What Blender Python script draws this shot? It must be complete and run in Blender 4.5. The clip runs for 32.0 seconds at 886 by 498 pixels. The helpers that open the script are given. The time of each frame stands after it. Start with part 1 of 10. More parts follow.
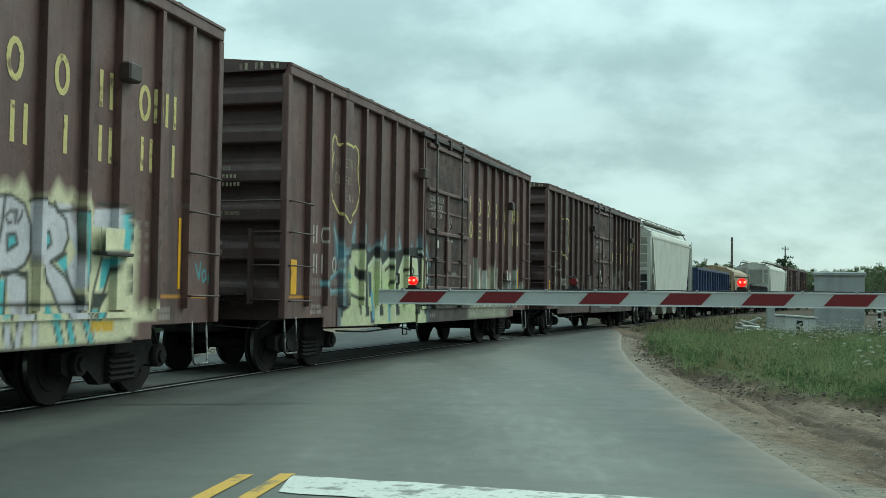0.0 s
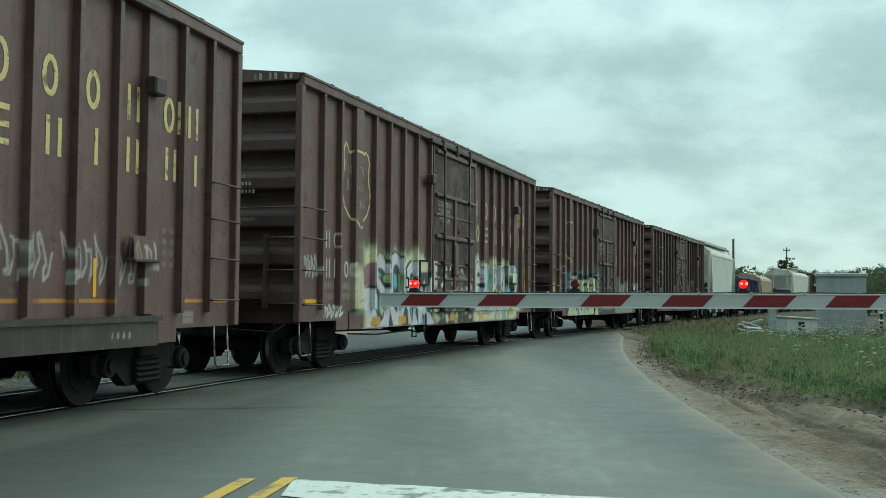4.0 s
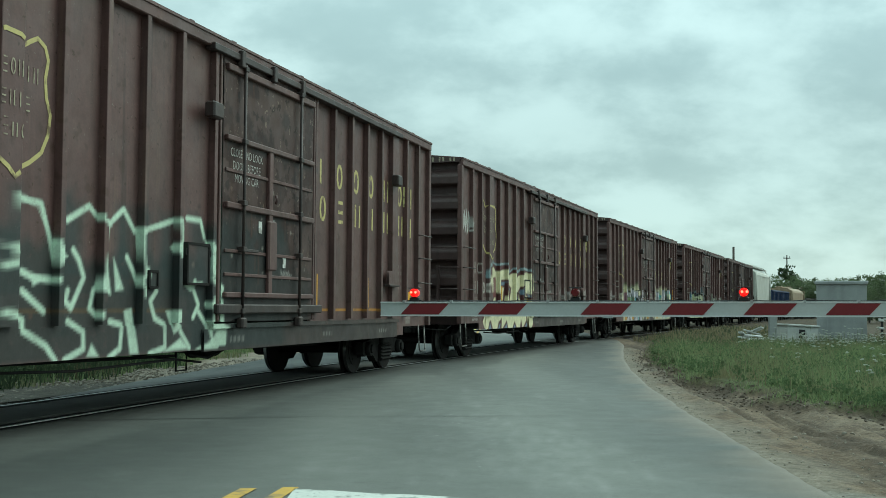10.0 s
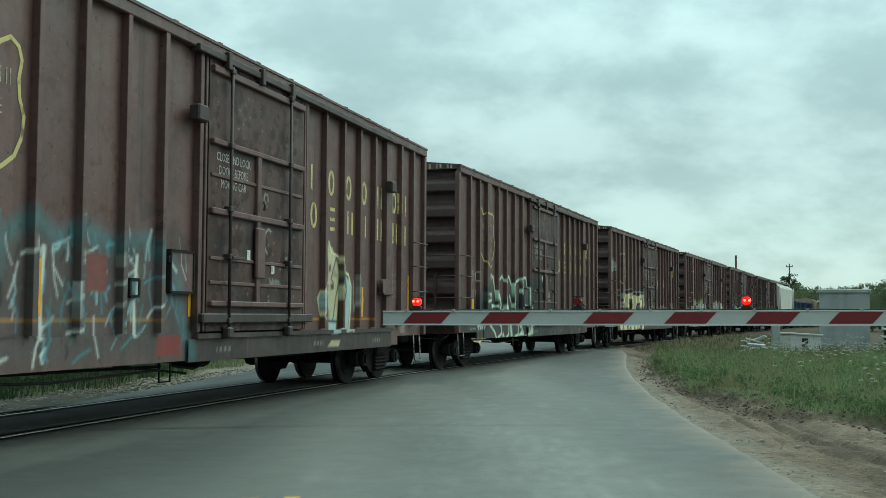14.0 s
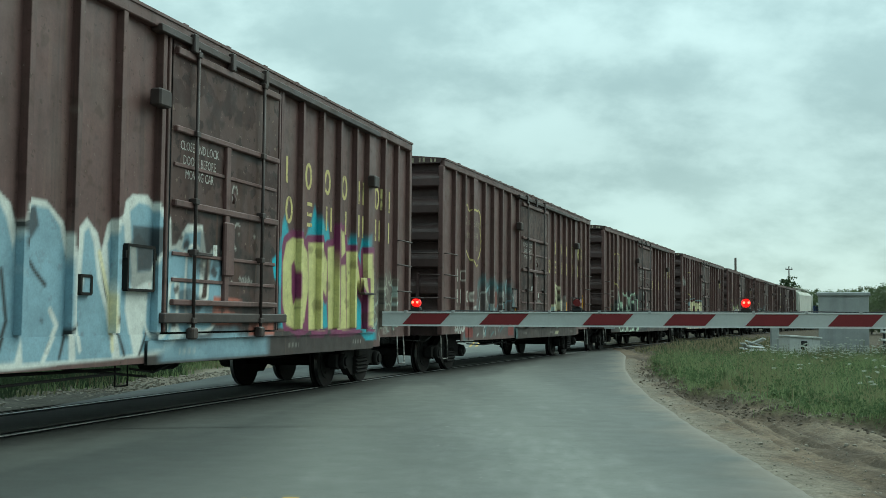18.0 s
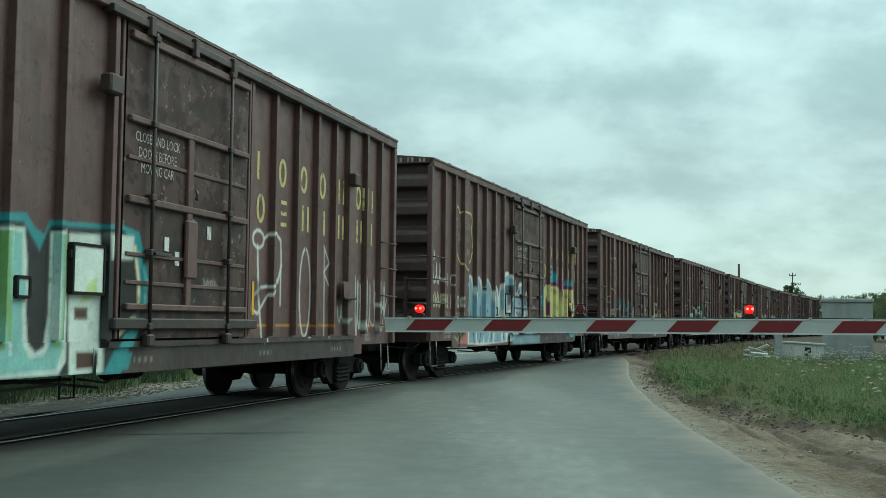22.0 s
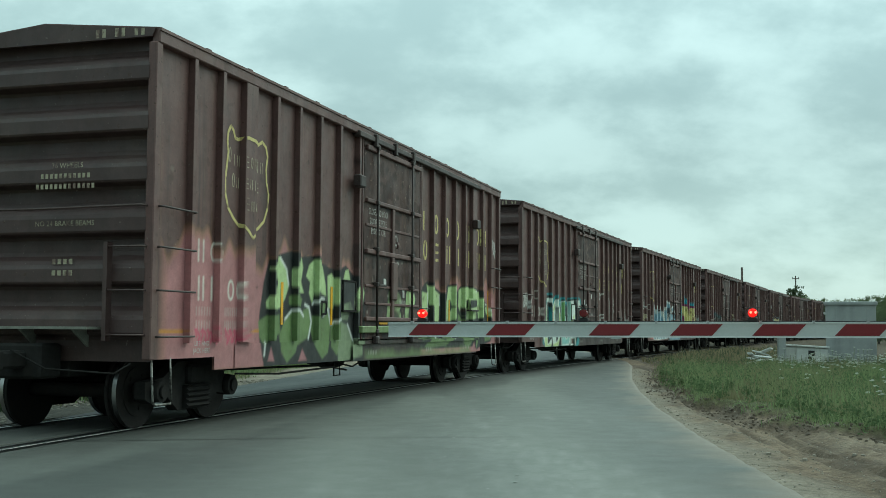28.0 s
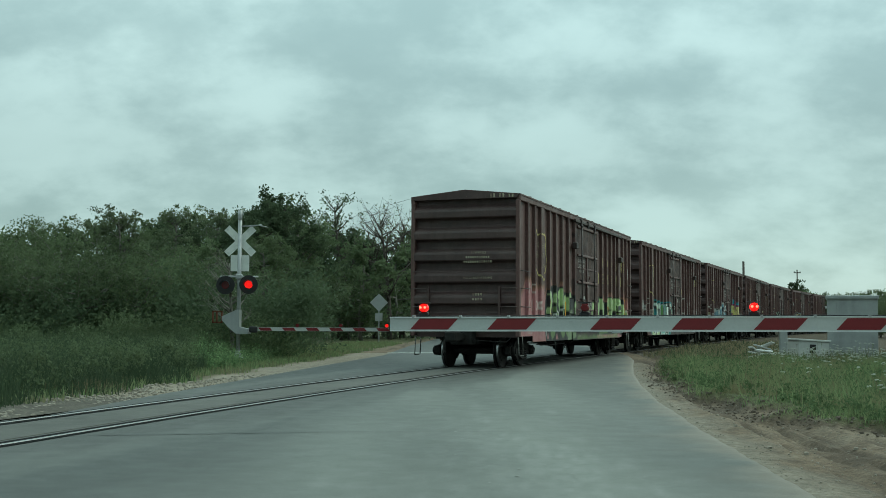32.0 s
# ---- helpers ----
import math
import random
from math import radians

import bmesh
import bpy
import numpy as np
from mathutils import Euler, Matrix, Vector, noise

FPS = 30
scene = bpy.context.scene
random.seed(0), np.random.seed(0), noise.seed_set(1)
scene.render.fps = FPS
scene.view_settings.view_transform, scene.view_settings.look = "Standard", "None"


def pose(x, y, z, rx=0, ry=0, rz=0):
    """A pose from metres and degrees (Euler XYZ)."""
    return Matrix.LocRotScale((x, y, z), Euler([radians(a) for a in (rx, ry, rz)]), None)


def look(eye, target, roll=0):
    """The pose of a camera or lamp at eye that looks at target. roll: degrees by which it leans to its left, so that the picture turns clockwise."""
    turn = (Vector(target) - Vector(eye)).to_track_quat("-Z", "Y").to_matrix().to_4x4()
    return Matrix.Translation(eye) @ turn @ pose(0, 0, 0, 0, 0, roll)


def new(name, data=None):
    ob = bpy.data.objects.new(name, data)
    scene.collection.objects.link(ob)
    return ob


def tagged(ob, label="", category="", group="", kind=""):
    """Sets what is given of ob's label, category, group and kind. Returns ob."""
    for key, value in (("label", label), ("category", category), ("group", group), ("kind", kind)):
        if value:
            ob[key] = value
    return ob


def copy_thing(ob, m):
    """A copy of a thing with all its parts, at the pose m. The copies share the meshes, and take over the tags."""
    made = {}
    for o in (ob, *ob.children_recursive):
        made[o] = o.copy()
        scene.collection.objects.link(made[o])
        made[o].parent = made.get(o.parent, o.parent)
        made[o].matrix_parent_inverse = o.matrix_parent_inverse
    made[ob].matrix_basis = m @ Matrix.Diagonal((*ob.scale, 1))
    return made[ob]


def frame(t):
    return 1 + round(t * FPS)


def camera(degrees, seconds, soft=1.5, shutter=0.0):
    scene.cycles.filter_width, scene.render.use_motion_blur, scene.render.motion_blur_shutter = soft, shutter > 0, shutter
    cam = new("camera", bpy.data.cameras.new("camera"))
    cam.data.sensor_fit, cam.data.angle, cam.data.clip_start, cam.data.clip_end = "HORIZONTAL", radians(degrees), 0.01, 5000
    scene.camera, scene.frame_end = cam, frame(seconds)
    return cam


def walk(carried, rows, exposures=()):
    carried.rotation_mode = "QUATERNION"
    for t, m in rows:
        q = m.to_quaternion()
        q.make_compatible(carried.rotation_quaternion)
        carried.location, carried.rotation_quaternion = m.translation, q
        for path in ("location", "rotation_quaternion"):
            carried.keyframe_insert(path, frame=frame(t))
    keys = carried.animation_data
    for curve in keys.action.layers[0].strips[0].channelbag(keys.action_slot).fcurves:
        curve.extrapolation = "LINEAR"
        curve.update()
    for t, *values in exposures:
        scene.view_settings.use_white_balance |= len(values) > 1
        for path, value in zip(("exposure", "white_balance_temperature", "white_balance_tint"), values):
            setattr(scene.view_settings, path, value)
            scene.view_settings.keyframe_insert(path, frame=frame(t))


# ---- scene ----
# ---------------------------------------------------------------- camera
EYE = (0.0, 0.0, 1.228)
cam = camera(43.36, 32.0, soft=0.55)
# seconds, tilt up, turn to the left, lean (degrees): a phone held in a stopped car
AIM = (
    (0, 2.34, -0.56, -0.79), (0.5, 2.29, -0.57, -0.73), (1, 2.25, -0.59, -0.66), (1.5, 2.24, -0.59, -0.65), (2, 2.30, -0.56, -0.69),
    (2.5, 2.40, -0.52, -0.71), (3, 2.46, -0.50, -0.66), (3.5, 2.48, -0.52, -0.53), (5.5, 2.64, -0.44, -0.46), (6, 2.74, -0.47, -0.30),
    (6.5, 2.85, -0.50, -0.19), (7, 2.99, -0.52, -0.18), (7.5, 3.09, -0.51, -0.24), (8, 3.08, -0.50, -0.30), (8.5, 3.02, -0.50, -0.23),
    (9, 2.97, -0.52, -0.18), (9.5, 2.96, -0.50, -0.24), (10, 2.95, -0.48, -0.33), (10.5, 2.96, -0.47, -0.37), (11, 2.99, -0.46, -0.32),
    (11.5, 3.04, -0.44, -0.26), (12, 3.13, -0.40, -0.29), (12.5, 3.24, -0.36, -0.36), (13, 3.34, -0.36, -0.34), (13.5, 3.39, -0.36, -0.31),
    (14, 3.41, -0.36, -0.27), (14.5, 3.40, -0.36, -0.29), (16.5, 3.53, -0.37, -0.49), (17, 3.48, -0.39, -0.47), (17.5, 3.43, -0.40, -0.50),
    (18, 3.46, -0.38, -0.54), (18.5, 3.52, -0.35, -0.54), (19, 3.54, -0.33, -0.56), (19.5, 3.55, -0.31, -0.56), (20, 3.57, -0.27, -0.62),
    (20.5, 3.61, -0.22, -0.66), (21, 3.67, -0.21, -0.61), (21.5, 3.73, -0.21, -0.61), (22, 3.77, -0.21, -0.59), (22.5, 3.77, -0.21, -0.55),
    (23, 3.74, -0.21, -0.57), (23.5, 3.77, -0.20, -0.59), (24, 3.86, -0.17, -0.55), (24.5, 3.94, -0.13, -0.52), (25, 3.97, -0.12, -0.49),
    (25.5, 3.96, -0.12, -0.43), (27.5, 4.03, -0.04, -0.48), (28, 4.01, -0.07, -0.34), (28.5, 3.96, -0.08, -0.33), (29, 3.93, -0.07, -0.33),
    (29.5, 3.93, -0.04, -0.33), (30, 3.95, -0.02, -0.37), (30.5, 3.95, -0.02, -0.38), (31, 3.90, -0.03, -0.34), (31.5, 3.82, -0.02, -0.29),
    (32, 3.72, -0.00, -0.28),
)


def aim(tilt, turn, lean):
    m = Matrix.Rotation(radians(turn), 4, "Z") @ Matrix.Rotation(radians(tilt), 4, "X") @ Matrix.Rotation(radians(lean), 4, "Y")
    return Matrix.Translation(EYE) @ m @ Matrix.Rotation(radians(90), 4, "X")


walk(cam, [(t, aim(a, b, c)) for t, a, b, c in AIM], exposures=((0, 0.56, 6330, -11), (28, 0.54, 6350, -12), (30, 0.44, 6350, -12), (32, 0.35, 6350, -12)))

# ---------------------------------------------------------------- the railway line
# centre line of the track, by the distance along it; the origin is under the last car's rear end when the clip ends
TRACK_STEP = 2.0
TRACK_START = -160.0


def lay_track():
    s = np.arange(TRACK_START, 300.01, TRACK_STEP)
    bend = 0.002767 + -0.0000689 * np.clip(s, -40, 50) + np.clip((s - 50) / 30, 0, 1) * 0.002445
    zero = int(round(-TRACK_START / TRACK_STEP))
    a = np.concatenate([[0], np.cumsum((bend[1:] + bend[:-1]) / 2 * TRACK_STEP)])
    a = a - a[zero] + math.radians(18.922)
    x = np.concatenate([[0], np.cumsum((np.sin(a)[1:] + np.sin(a)[:-1]) / 2 * TRACK_STEP)])
    y = np.concatenate([[0], np.cumsum((np.cos(a)[1:] + np.cos(a)[:-1]) / 2 * TRACK_STEP)])
    return s, x - x[zero] + 0.6135, y - y[zero] + 29.7004, a


LINE = lay_track()


def on_track(s, off=0.0):
    """A place on the line, off metres to the right of its centre, and the heading there."""
    x, y, a = (float(np.interp(s, LINE[0], c)) for c in LINE[1:])
    return x + off * math.cos(a), y - off * math.sin(a), a


# seconds and the distance of the last car's rear end along the line
TRAVEL = (
    (0, -139.99), (1, -135.24), (2, -130.60), (3, -126.04), (4, -121.51), (5, -117.01), (6, -112.52), (7, -108.04), (8, -103.47),
    (9, -99.03), (10, -94.76), (11, -90.25), (12, -85.85), (13, -81.40), (14, -77.00), (15, -72.68), (16, -68.39), (17, -64.13),
    (18, -59.96), (19, -55.80), (20, -51.44), (21, -47.15), (22, -42.97), (23, -38.80), (24, -34.63), (25, -30.30), (26, -26.03),
    (27, -21.85), (28, -17.63), (29, -13.30), (30, -8.81), (31, -4.43), (32, -0.02))


def travelled(t):
    """Cubic through the rows above."""
    ts = [r[0] for r in TRAVEL]
    ss = [r[1] for r in TRAVEL]
    n = len(ts)
    slope = []
    for i in range(n):
        a, b = max(i - 1, 0), min(i + 1, n - 1)
        slope.append((ss[b] - ss[a]) / (ts[b] - ts[a]))
    i = max(0, min(n - 2, sum(1 for q in ts if q <= t) - 1))
    h = ts[i + 1] - ts[i]
    u = (t - ts[i]) / h
    return ((2 * u ** 3 - 3 * u ** 2 + 1) * ss[i] + (u ** 3 - 2 * u ** 2 + u) * h * slope[i]
            + (-2 * u ** 3 + 3 * u ** 2) * ss[i + 1] + (u ** 3 - u ** 2) * h * slope[i + 1])


# ---------------------------------------------------------------- sky, sun
SUN_HEIGHT, SUN_TURN = radians(44), radians(62)


def make_sky():
    """An overcast sky: layered cloud over a pale blue, brighter where the cloud is thin."""
    w = bpy.data.worlds.new("sky")
    scene.world = w
    w.use_nodes = True
    nt = w.node_tree
    nt.nodes.clear()
    add = nt.nodes.new
    out = add("ShaderNodeOutputWorld")
    bg = add("ShaderNodeBackground")
    sky = add("ShaderNodeTexSky")
    sky.sky_type, sky.sun_disc, sky.sun_elevation, sky.sun_rotation = "NISHITA", False, SUN_HEIGHT, SUN_TURN
    geo = add("ShaderNodeTexCoord")
    sep = add("ShaderNodeSeparateXYZ")
    nt.links.new(geo.outputs["Generated"], sep.inputs[0])
    # the cloud sheet lies flat overhead: the direction is met with a level plane
    up = add("ShaderNodeMath")
    up.operation, up.inputs[1].default_value = "MAXIMUM", 0.0
    nt.links.new(sep.outputs["Z"], up.inputs[0])
    lift = add("ShaderNodeMath")
    lift.operation, lift.inputs[1].default_value = "ADD", 0.50
    nt.links.new(up.outputs[0], lift.inputs[0])
    flat = add("ShaderNodeVectorMath")
    flat.operation = "DIVIDE"
    nt.links.new(geo.outputs["Generated"], flat.inputs[0])
    both = add("ShaderNodeCombineXYZ")
    for i in range(3):
        nt.links.new(lift.outputs[0], both.inputs[i])
    nt.links.new(both.outputs[0], flat.inputs[1])

    def cloud(scale, detail, shift, lo, hi, rough=0.55, warp=0.4):
        mp = add("ShaderNodeMapping")
        mp.inputs["Location"].default_value = shift
        mp.inputs["Scale"].default_value = (1.0, 1.15, 0.0)
        nt.links.new(flat.outputs[0], mp.inputs[0])
        n = add("ShaderNodeTexNoise")
        n.inputs["Scale"].default_value, n.inputs["Detail"].default_value = scale, detail
        n.inputs["Roughness"].default_value, n.inputs["Distortion"].default_value = rough, warp
        nt.links.new(mp.outputs[0], n.inputs["Vector"])
        r = add("ShaderNodeMapRange")
        r.interpolation_type = "SMOOTHSTEP"
        r.inputs[1].default_value, r.inputs[2].default_value = lo, hi
        nt.links.new(n.outputs["Fac"], r.inputs[0])
        return r.outputs[0]

    broad = cloud(CLOUD[0], 4.0, (3.1, 0.7, 0.0), 0.25, 0.75, 0.55, 0.0)
    fine = cloud(CLOUD[1], 8.0, (0.4, 5.2, 0.0), 0.31, 0.69, 0.56, 0.0)
    mixf = add("ShaderNodeMath")
    mixf.operation, mixf.inputs[1].default_value, = "MULTIPLY_ADD", 0.48
    half = add("ShaderNodeMath")
    half.operation, half.inputs[1].default_value = "MULTIPLY", 0.52
    nt.links.new(fine, half.inputs[0])
    nt.links.new(broad, mixf.inputs[0])
    nt.links.new(half.outputs[0], mixf.inputs[2])
    ramp = add("ShaderNodeValToRGB")
    ramp.color_ramp.interpolation = "EASE"
    el = ramp.color_ramp.elements
    el[0].position, el[0].color = 0.12, (*SKY_DARK, 1)
    el[1].position, el[1].color = 0.85, (*SKY_LIGHT, 1)
    nt.links.new(mixf.outputs[0], ramp.inputs[0])
    # a little of the clear sky shows through
    thin = add("ShaderNodeMix")
    thin.data_type = "RGBA"
    thin.inputs["Factor"].default_value = 0.9
    dim = add("ShaderNodeMix")
    dim.data_type, dim.blend_type = "RGBA", "MULTIPLY"
    dim.inputs["Factor"].default_value = 1.0
    dim.inputs["B"].default_value = (0.12, 0.12, 0.12, 1)
    nt.links.new(sky.outputs[0], dim.inputs["A"])
    nt.links.new(dim.outputs["Result"], thin.inputs["A"])
    nt.links.new(ramp.outputs[0], thin.inputs["B"])
    # an overcast sky is brightest overhead
    grade = add("ShaderNodeMapRange")
    grade.inputs[1].default_value, grade.inputs[2].default_value, grade.inputs[3].default_value, grade.inputs[4].default_value = 0.15, 1.0, 1.0, 3.1
    nt.links.new(up.outputs[0], grade.inputs[0])
    top = add("ShaderNodeVectorMath")
    top.operation = "SCALE"
    # and brighter over the way ahead, where the sun stands behind the cloud
    ahead = add("ShaderNodeMapRange")
    ahead.inputs[1].default_value, ahead.inputs[2].default_value, ahead.inputs[3].default_value, ahead.inputs[4].default_value = -1.0, 1.0, 0.60, 1.0
    nt.links.new(sep.outputs["Y"], ahead.inputs[0])
    both_ways = add("ShaderNodeMath")
    both_ways.operation = "MULTIPLY"
    nt.links.new(ahead.outputs[0], both_ways.inputs[0])
    nt.links.new(grade.outputs[0], both_ways.inputs[1])
    nt.links.new(thin.outputs["Result"], top.inputs[0])
    # the cloud thins out low over the horizon
    low = add("ShaderNodeMapRange")
    low.interpolation_type = "SMOOTHSTEP"
    low.inputs[1].default_value, low.inputs[2].default_value, low.inputs[3].default_value, low.inputs[4].default_value = 0.02, 0.20, 1.05, 1.02
    nt.links.new(up.outputs[0], low.inputs[0])
    all_ways = add("ShaderNodeMath")
    all_ways.operation = "MULTIPLY"
    nt.links.new(both_ways.outputs[0], all_ways.inputs[0])
    nt.links.new(low.outputs[0], all_ways.inputs[1])
    nt.links.new(all_ways.outputs[0], top.inputs["Scale"])
    nt.links.new(top.outputs[0], bg.inputs["Color"])
    bg.inputs["Strength"].default_value = SKY_STRENGTH
    nt.links.new(bg.outputs[0], out.inputs[0])


CLOUD = (1.7, 4.6)
SKY_DARK, SKY_LIGHT = (0.262, 0.326, 0.346), (0.448, 0.526, 0.554)
SKY_STRENGTH = 1.0
make_sky()
sun_data = bpy.data.lights.new("sun", "SUN")
sun_data.energy, sun_data.angle, sun_data.color = 1.0, radians(50), (1.0, 0.97, 0.92)
sun = new("sun", sun_data)
sun.matrix_world = look((25 * math.sin(SUN_TURN), 25 * math.cos(SUN_TURN), 25 * math.tan(SUN_HEIGHT)), (0, 0, 0))

# ---------------------------------------------------------------- materials
def material(name, base, rough=0.7, metal=0.0, spots=(), grain=(), bump=(), rough_var=0.0, streak=None, paint=False, vary=0.0, spec=0.5, space="Object", runs=()):
    """A procedural surface. spots: (scale, low, high, colour, strength) patches; grain: (scale, amount) light and dark mottling;
    bump: (scale, height in metres) relief; streak: (colour, strength, scale, stretch) runs down a wall, or along the stretch; paint: spray paint from the mesh's colours;
    vary: how much the tone differs from piece to piece."""
    m = bpy.data.materials.new(name)
    m.use_nodes = True
    nt = m.node_tree
    b = nt.nodes["Principled BSDF"]
    b.inputs["Roughness"].default_value, b.inputs["Metallic"].default_value = rough, metal
    b.inputs["Specular IOR Level"].default_value = spec
    co = nt.nodes.new("ShaderNodeTexCoord").outputs[space]
    if space == "Object" and vary:
        # every piece takes its own cut of the pattern
        info = nt.nodes.new("ShaderNodeObjectInfo")
        mul = nt.nodes.new("ShaderNodeMath")
        mul.operation, mul.inputs[1].default_value = "MULTIPLY", 37.0
        nt.links.new(info.outputs["Random"], mul.inputs[0])
        shift = nt.nodes.new("ShaderNodeVectorMath")
        shift.operation = "ADD"
        nt.links.new(co, shift.inputs[0])
        nt.links.new(mul.outputs[0], shift.inputs[1])
        co = shift.outputs[0]

    def noise_of(scale, detail=4.0, stretch=None, rough_n=0.55):
        n = nt.nodes.new("ShaderNodeTexNoise")
        n.inputs["Scale"].default_value, n.inputs["Detail"].default_value, n.inputs["Roughness"].default_value = scale, detail, rough_n
        src = co
        if stretch:
            mp = nt.nodes.new("ShaderNodeMapping")
            mp.inputs["Scale"].default_value = stretch
            nt.links.new(co, mp.inputs[0])
            src = mp.outputs[0]
        nt.links.new(src, n.inputs["Vector"])
        return n.outputs["Fac"]

    def remap(fac, lo, hi, a=0.0, b_=1.0):
        r = nt.nodes.new("ShaderNodeMapRange")
        r.inputs[1].default_value, r.inputs[2].default_value, r.inputs[3].default_value, r.inputs[4].default_value = lo, hi, a, b_
        nt.links.new(fac, r.inputs[0])
        return r.outputs[0]

    def mix(fac, a, c, kind="MIX"):
        x = nt.nodes.new("ShaderNodeMix")
        x.data_type, x.blend_type = "RGBA", kind
        for key, value in (("Factor", fac), ("A", a), ("B", c)):
            if isinstance(value, (tuple, float, int)):
                x.inputs[key].default_value = (*value, 1) if isinstance(value, tuple) else value
            else:
                nt.links.new(value, x.inputs[key])
        return x.outputs["Result"]

    col = base
    for scale, lo, hi, c, k in spots:
        col = mix(remap(noise_of(scale, 6.0), lo, hi, 0.0, k), col, c)
    if streak:
        c, k, scale, *way = streak
        col = mix(remap(noise_of(scale, 4.0, way[0] if way else (1.0, 1.0, 0.07)), 0.5, 0.72, 0.0, k), col, c)
    for c, k, scale, lo, hi in runs:
        col = mix(remap(noise_of(scale, 5.0, (1.0, 1.0, 0.035)), lo, hi, 0.0, k), col, c)
    if paint:
        at = nt.nodes.new("ShaderNodeAttribute")
        at.attribute_name = "paint"
        worn = remap(noise_of(7.0, 7.0, None, 0.65), 0.26, 0.42, 0.62, 1.0)
        f = nt.nodes.new("ShaderNodeMath")
        f.operation = "MULTIPLY"
        nt.links.new(at.outputs["Alpha"], f.inputs[0])
        nt.links.new(worn, f.inputs[1])
        col = mix(f.outputs[0], col, at.outputs["Color"])
    for scale, amount in grain:
        g = remap(noise_of(scale, 5.0), 0.25, 0.75, 1 - amount, 1 + amount)
        x = nt.nodes.new("ShaderNodeVectorMath")
        x.operation = "SCALE"
        if isinstance(col, tuple):
            x.inputs[0].default_value = col
        else:
            nt.links.new(col, x.inputs[0])
        nt.links.new(g, x.inputs["Scale"])
        col = x.outputs[0]
    if vary:
        info = nt.nodes.new("ShaderNodeObjectInfo")
        g = remap(info.outputs["Random"], 0.0, 1.0, 1 - vary, 1 + vary)
        x = nt.nodes.new("ShaderNodeVectorMath")
        x.operation = "SCALE"
        if isinstance(col, tuple):
            x.inputs[0].default_value = col
        else:
            nt.links.new(col, x.inputs[0])
        nt.links.new(g, x.inputs["Scale"])
        col = x.outputs[0]
    if isinstance(col, tuple):
        b.inputs["Base Color"].default_value = (*col, 1)
    else:
        nt.links.new(col, b.inputs["Base Color"])
    if rough_var:
        nt.links.new(remap(noise_of(3.0), 0.3, 0.7, rough - rough_var, rough + rough_var), b.inputs["Roughness"])
    last = None
    for scale, height in bump:
        n = nt.nodes.new("ShaderNodeBump")
        n.inputs["Distance"].default_value, n.inputs["Strength"].default_value = height, 1.0
        nt.links.new(noise_of(scale, 5.0), n.inputs["Height"])
        if last:
            nt.links.new(last, n.inputs["Normal"])
        last = n.outputs[0]
    if last:
        nt.links.new(last, b.inputs["Normal"])
    return m


def glow(name, colour, strength):
    m = material(name, colour, 0.3)
    b = m.node_tree.nodes["Principled BSDF"]
    b.inputs["Emission Color"].default_value, b.inputs["Emission Strength"].default_value = (*colour, 1), strength
    return m


BROWN = (0.111, 0.057, 0.052)
RUST = (0.050, 0.022, 0.012)
DUST = (0.145, 0.105, 0.085)
SOOT = (0.028, 0.022, 0.020)


def car_steel(name, base, rust=0.5, paint=False, runs=(((0.165, 0.105, 0.072), 0.28, 11.0, 0.58, 0.70), ((0.022, 0.013, 0.010), 0.55, 4.0, 0.60, 0.70))):
    return material(name, base, 0.54, 0.0, spots=((0.9, 0.50, 0.75, DUST, 0.35), (5.0, 0.60, 0.66, RUST, rust), (0.5, 0.55, 0.8, SOOT, 0.45), (14.0, 0.655, 0.68, RUST, 0.8), (22.0, 0.69, 0.71, (0.22, 0.18, 0.15), 0.6)),
                    grain=((2.2, 0.17), (9.0, 0.12), (40.0, 0.10)), bump=((1.6, 0.010), (30.0, 0.0006)), rough_var=0.12, streak=((0.030, 0.016, 0.012), 0.32, 7.0), runs=runs, paint=paint, vary=0.07, spec=0.5)


CAR = car_steel("brown_car_steel", BROWN)
CAR_ART = car_steel("brown_car_steel_sprayed", BROWN, 0.5, True)
CAR_DOOR = material("rusty_door_steel", (0.070, 0.039, 0.034), 0.62, 0.0, spots=((0.9, 0.50, 0.75, DUST, 0.35), (1.7, 0.535, 0.56, (0.030, 0.010, 0.008), 0.85), (5.0, 0.58, 0.62, (0.022, 0.010, 0.008), 0.9), (11.0, 0.64, 0.66, (0.26, 0.20, 0.15), 0.5)),
                    grain=((2.2, 0.16), (40.0, 0.08)), bump=((1.6, 0.010), (30.0, 0.0006)), rough_var=0.12, streak=(RUST, 0.7, 5.0), paint=True, vary=0.07, spec=0.35)
# the next two bases are dark for grime and for shade held in the colour
CAR_SILL = car_steel("grimy_shaded_sill_steel", (0.036, 0.025, 0.023), 0.4, True)
GRIMY_SHADE = car_steel("grimy_shaded_gear", (0.036, 0.025, 0.023), 0.4, runs=())
# darker than the sides: shade between the cars is mixed into this brown
CAR_END = car_steel("shaded_brown_end_steel", (0.066, 0.038, 0.036), 0.25, runs=())
CAR_RED = car_steel("dark_red_car_steel", (0.055, 0.028, 0.026), 0.4, True)
GREASE = material("greasy_black_steel", (0.024, 0.023, 0.022), 0.9, 0.0, spots=((4.0, 0.5, 0.7, (0.022, 0.018, 0.015), 0.6),), spec=0.12, grain=((9.0, 0.25),), bump=((20.0, 0.002),))
WHEEL = material("worn_wheel_steel", (0.022, 0.020, 0.019), 0.8, 0.0, spots=((3.0, 0.5, 0.7, (0.022, 0.017, 0.014), 0.6),), spec=0.15, grain=((12.0, 0.2),))
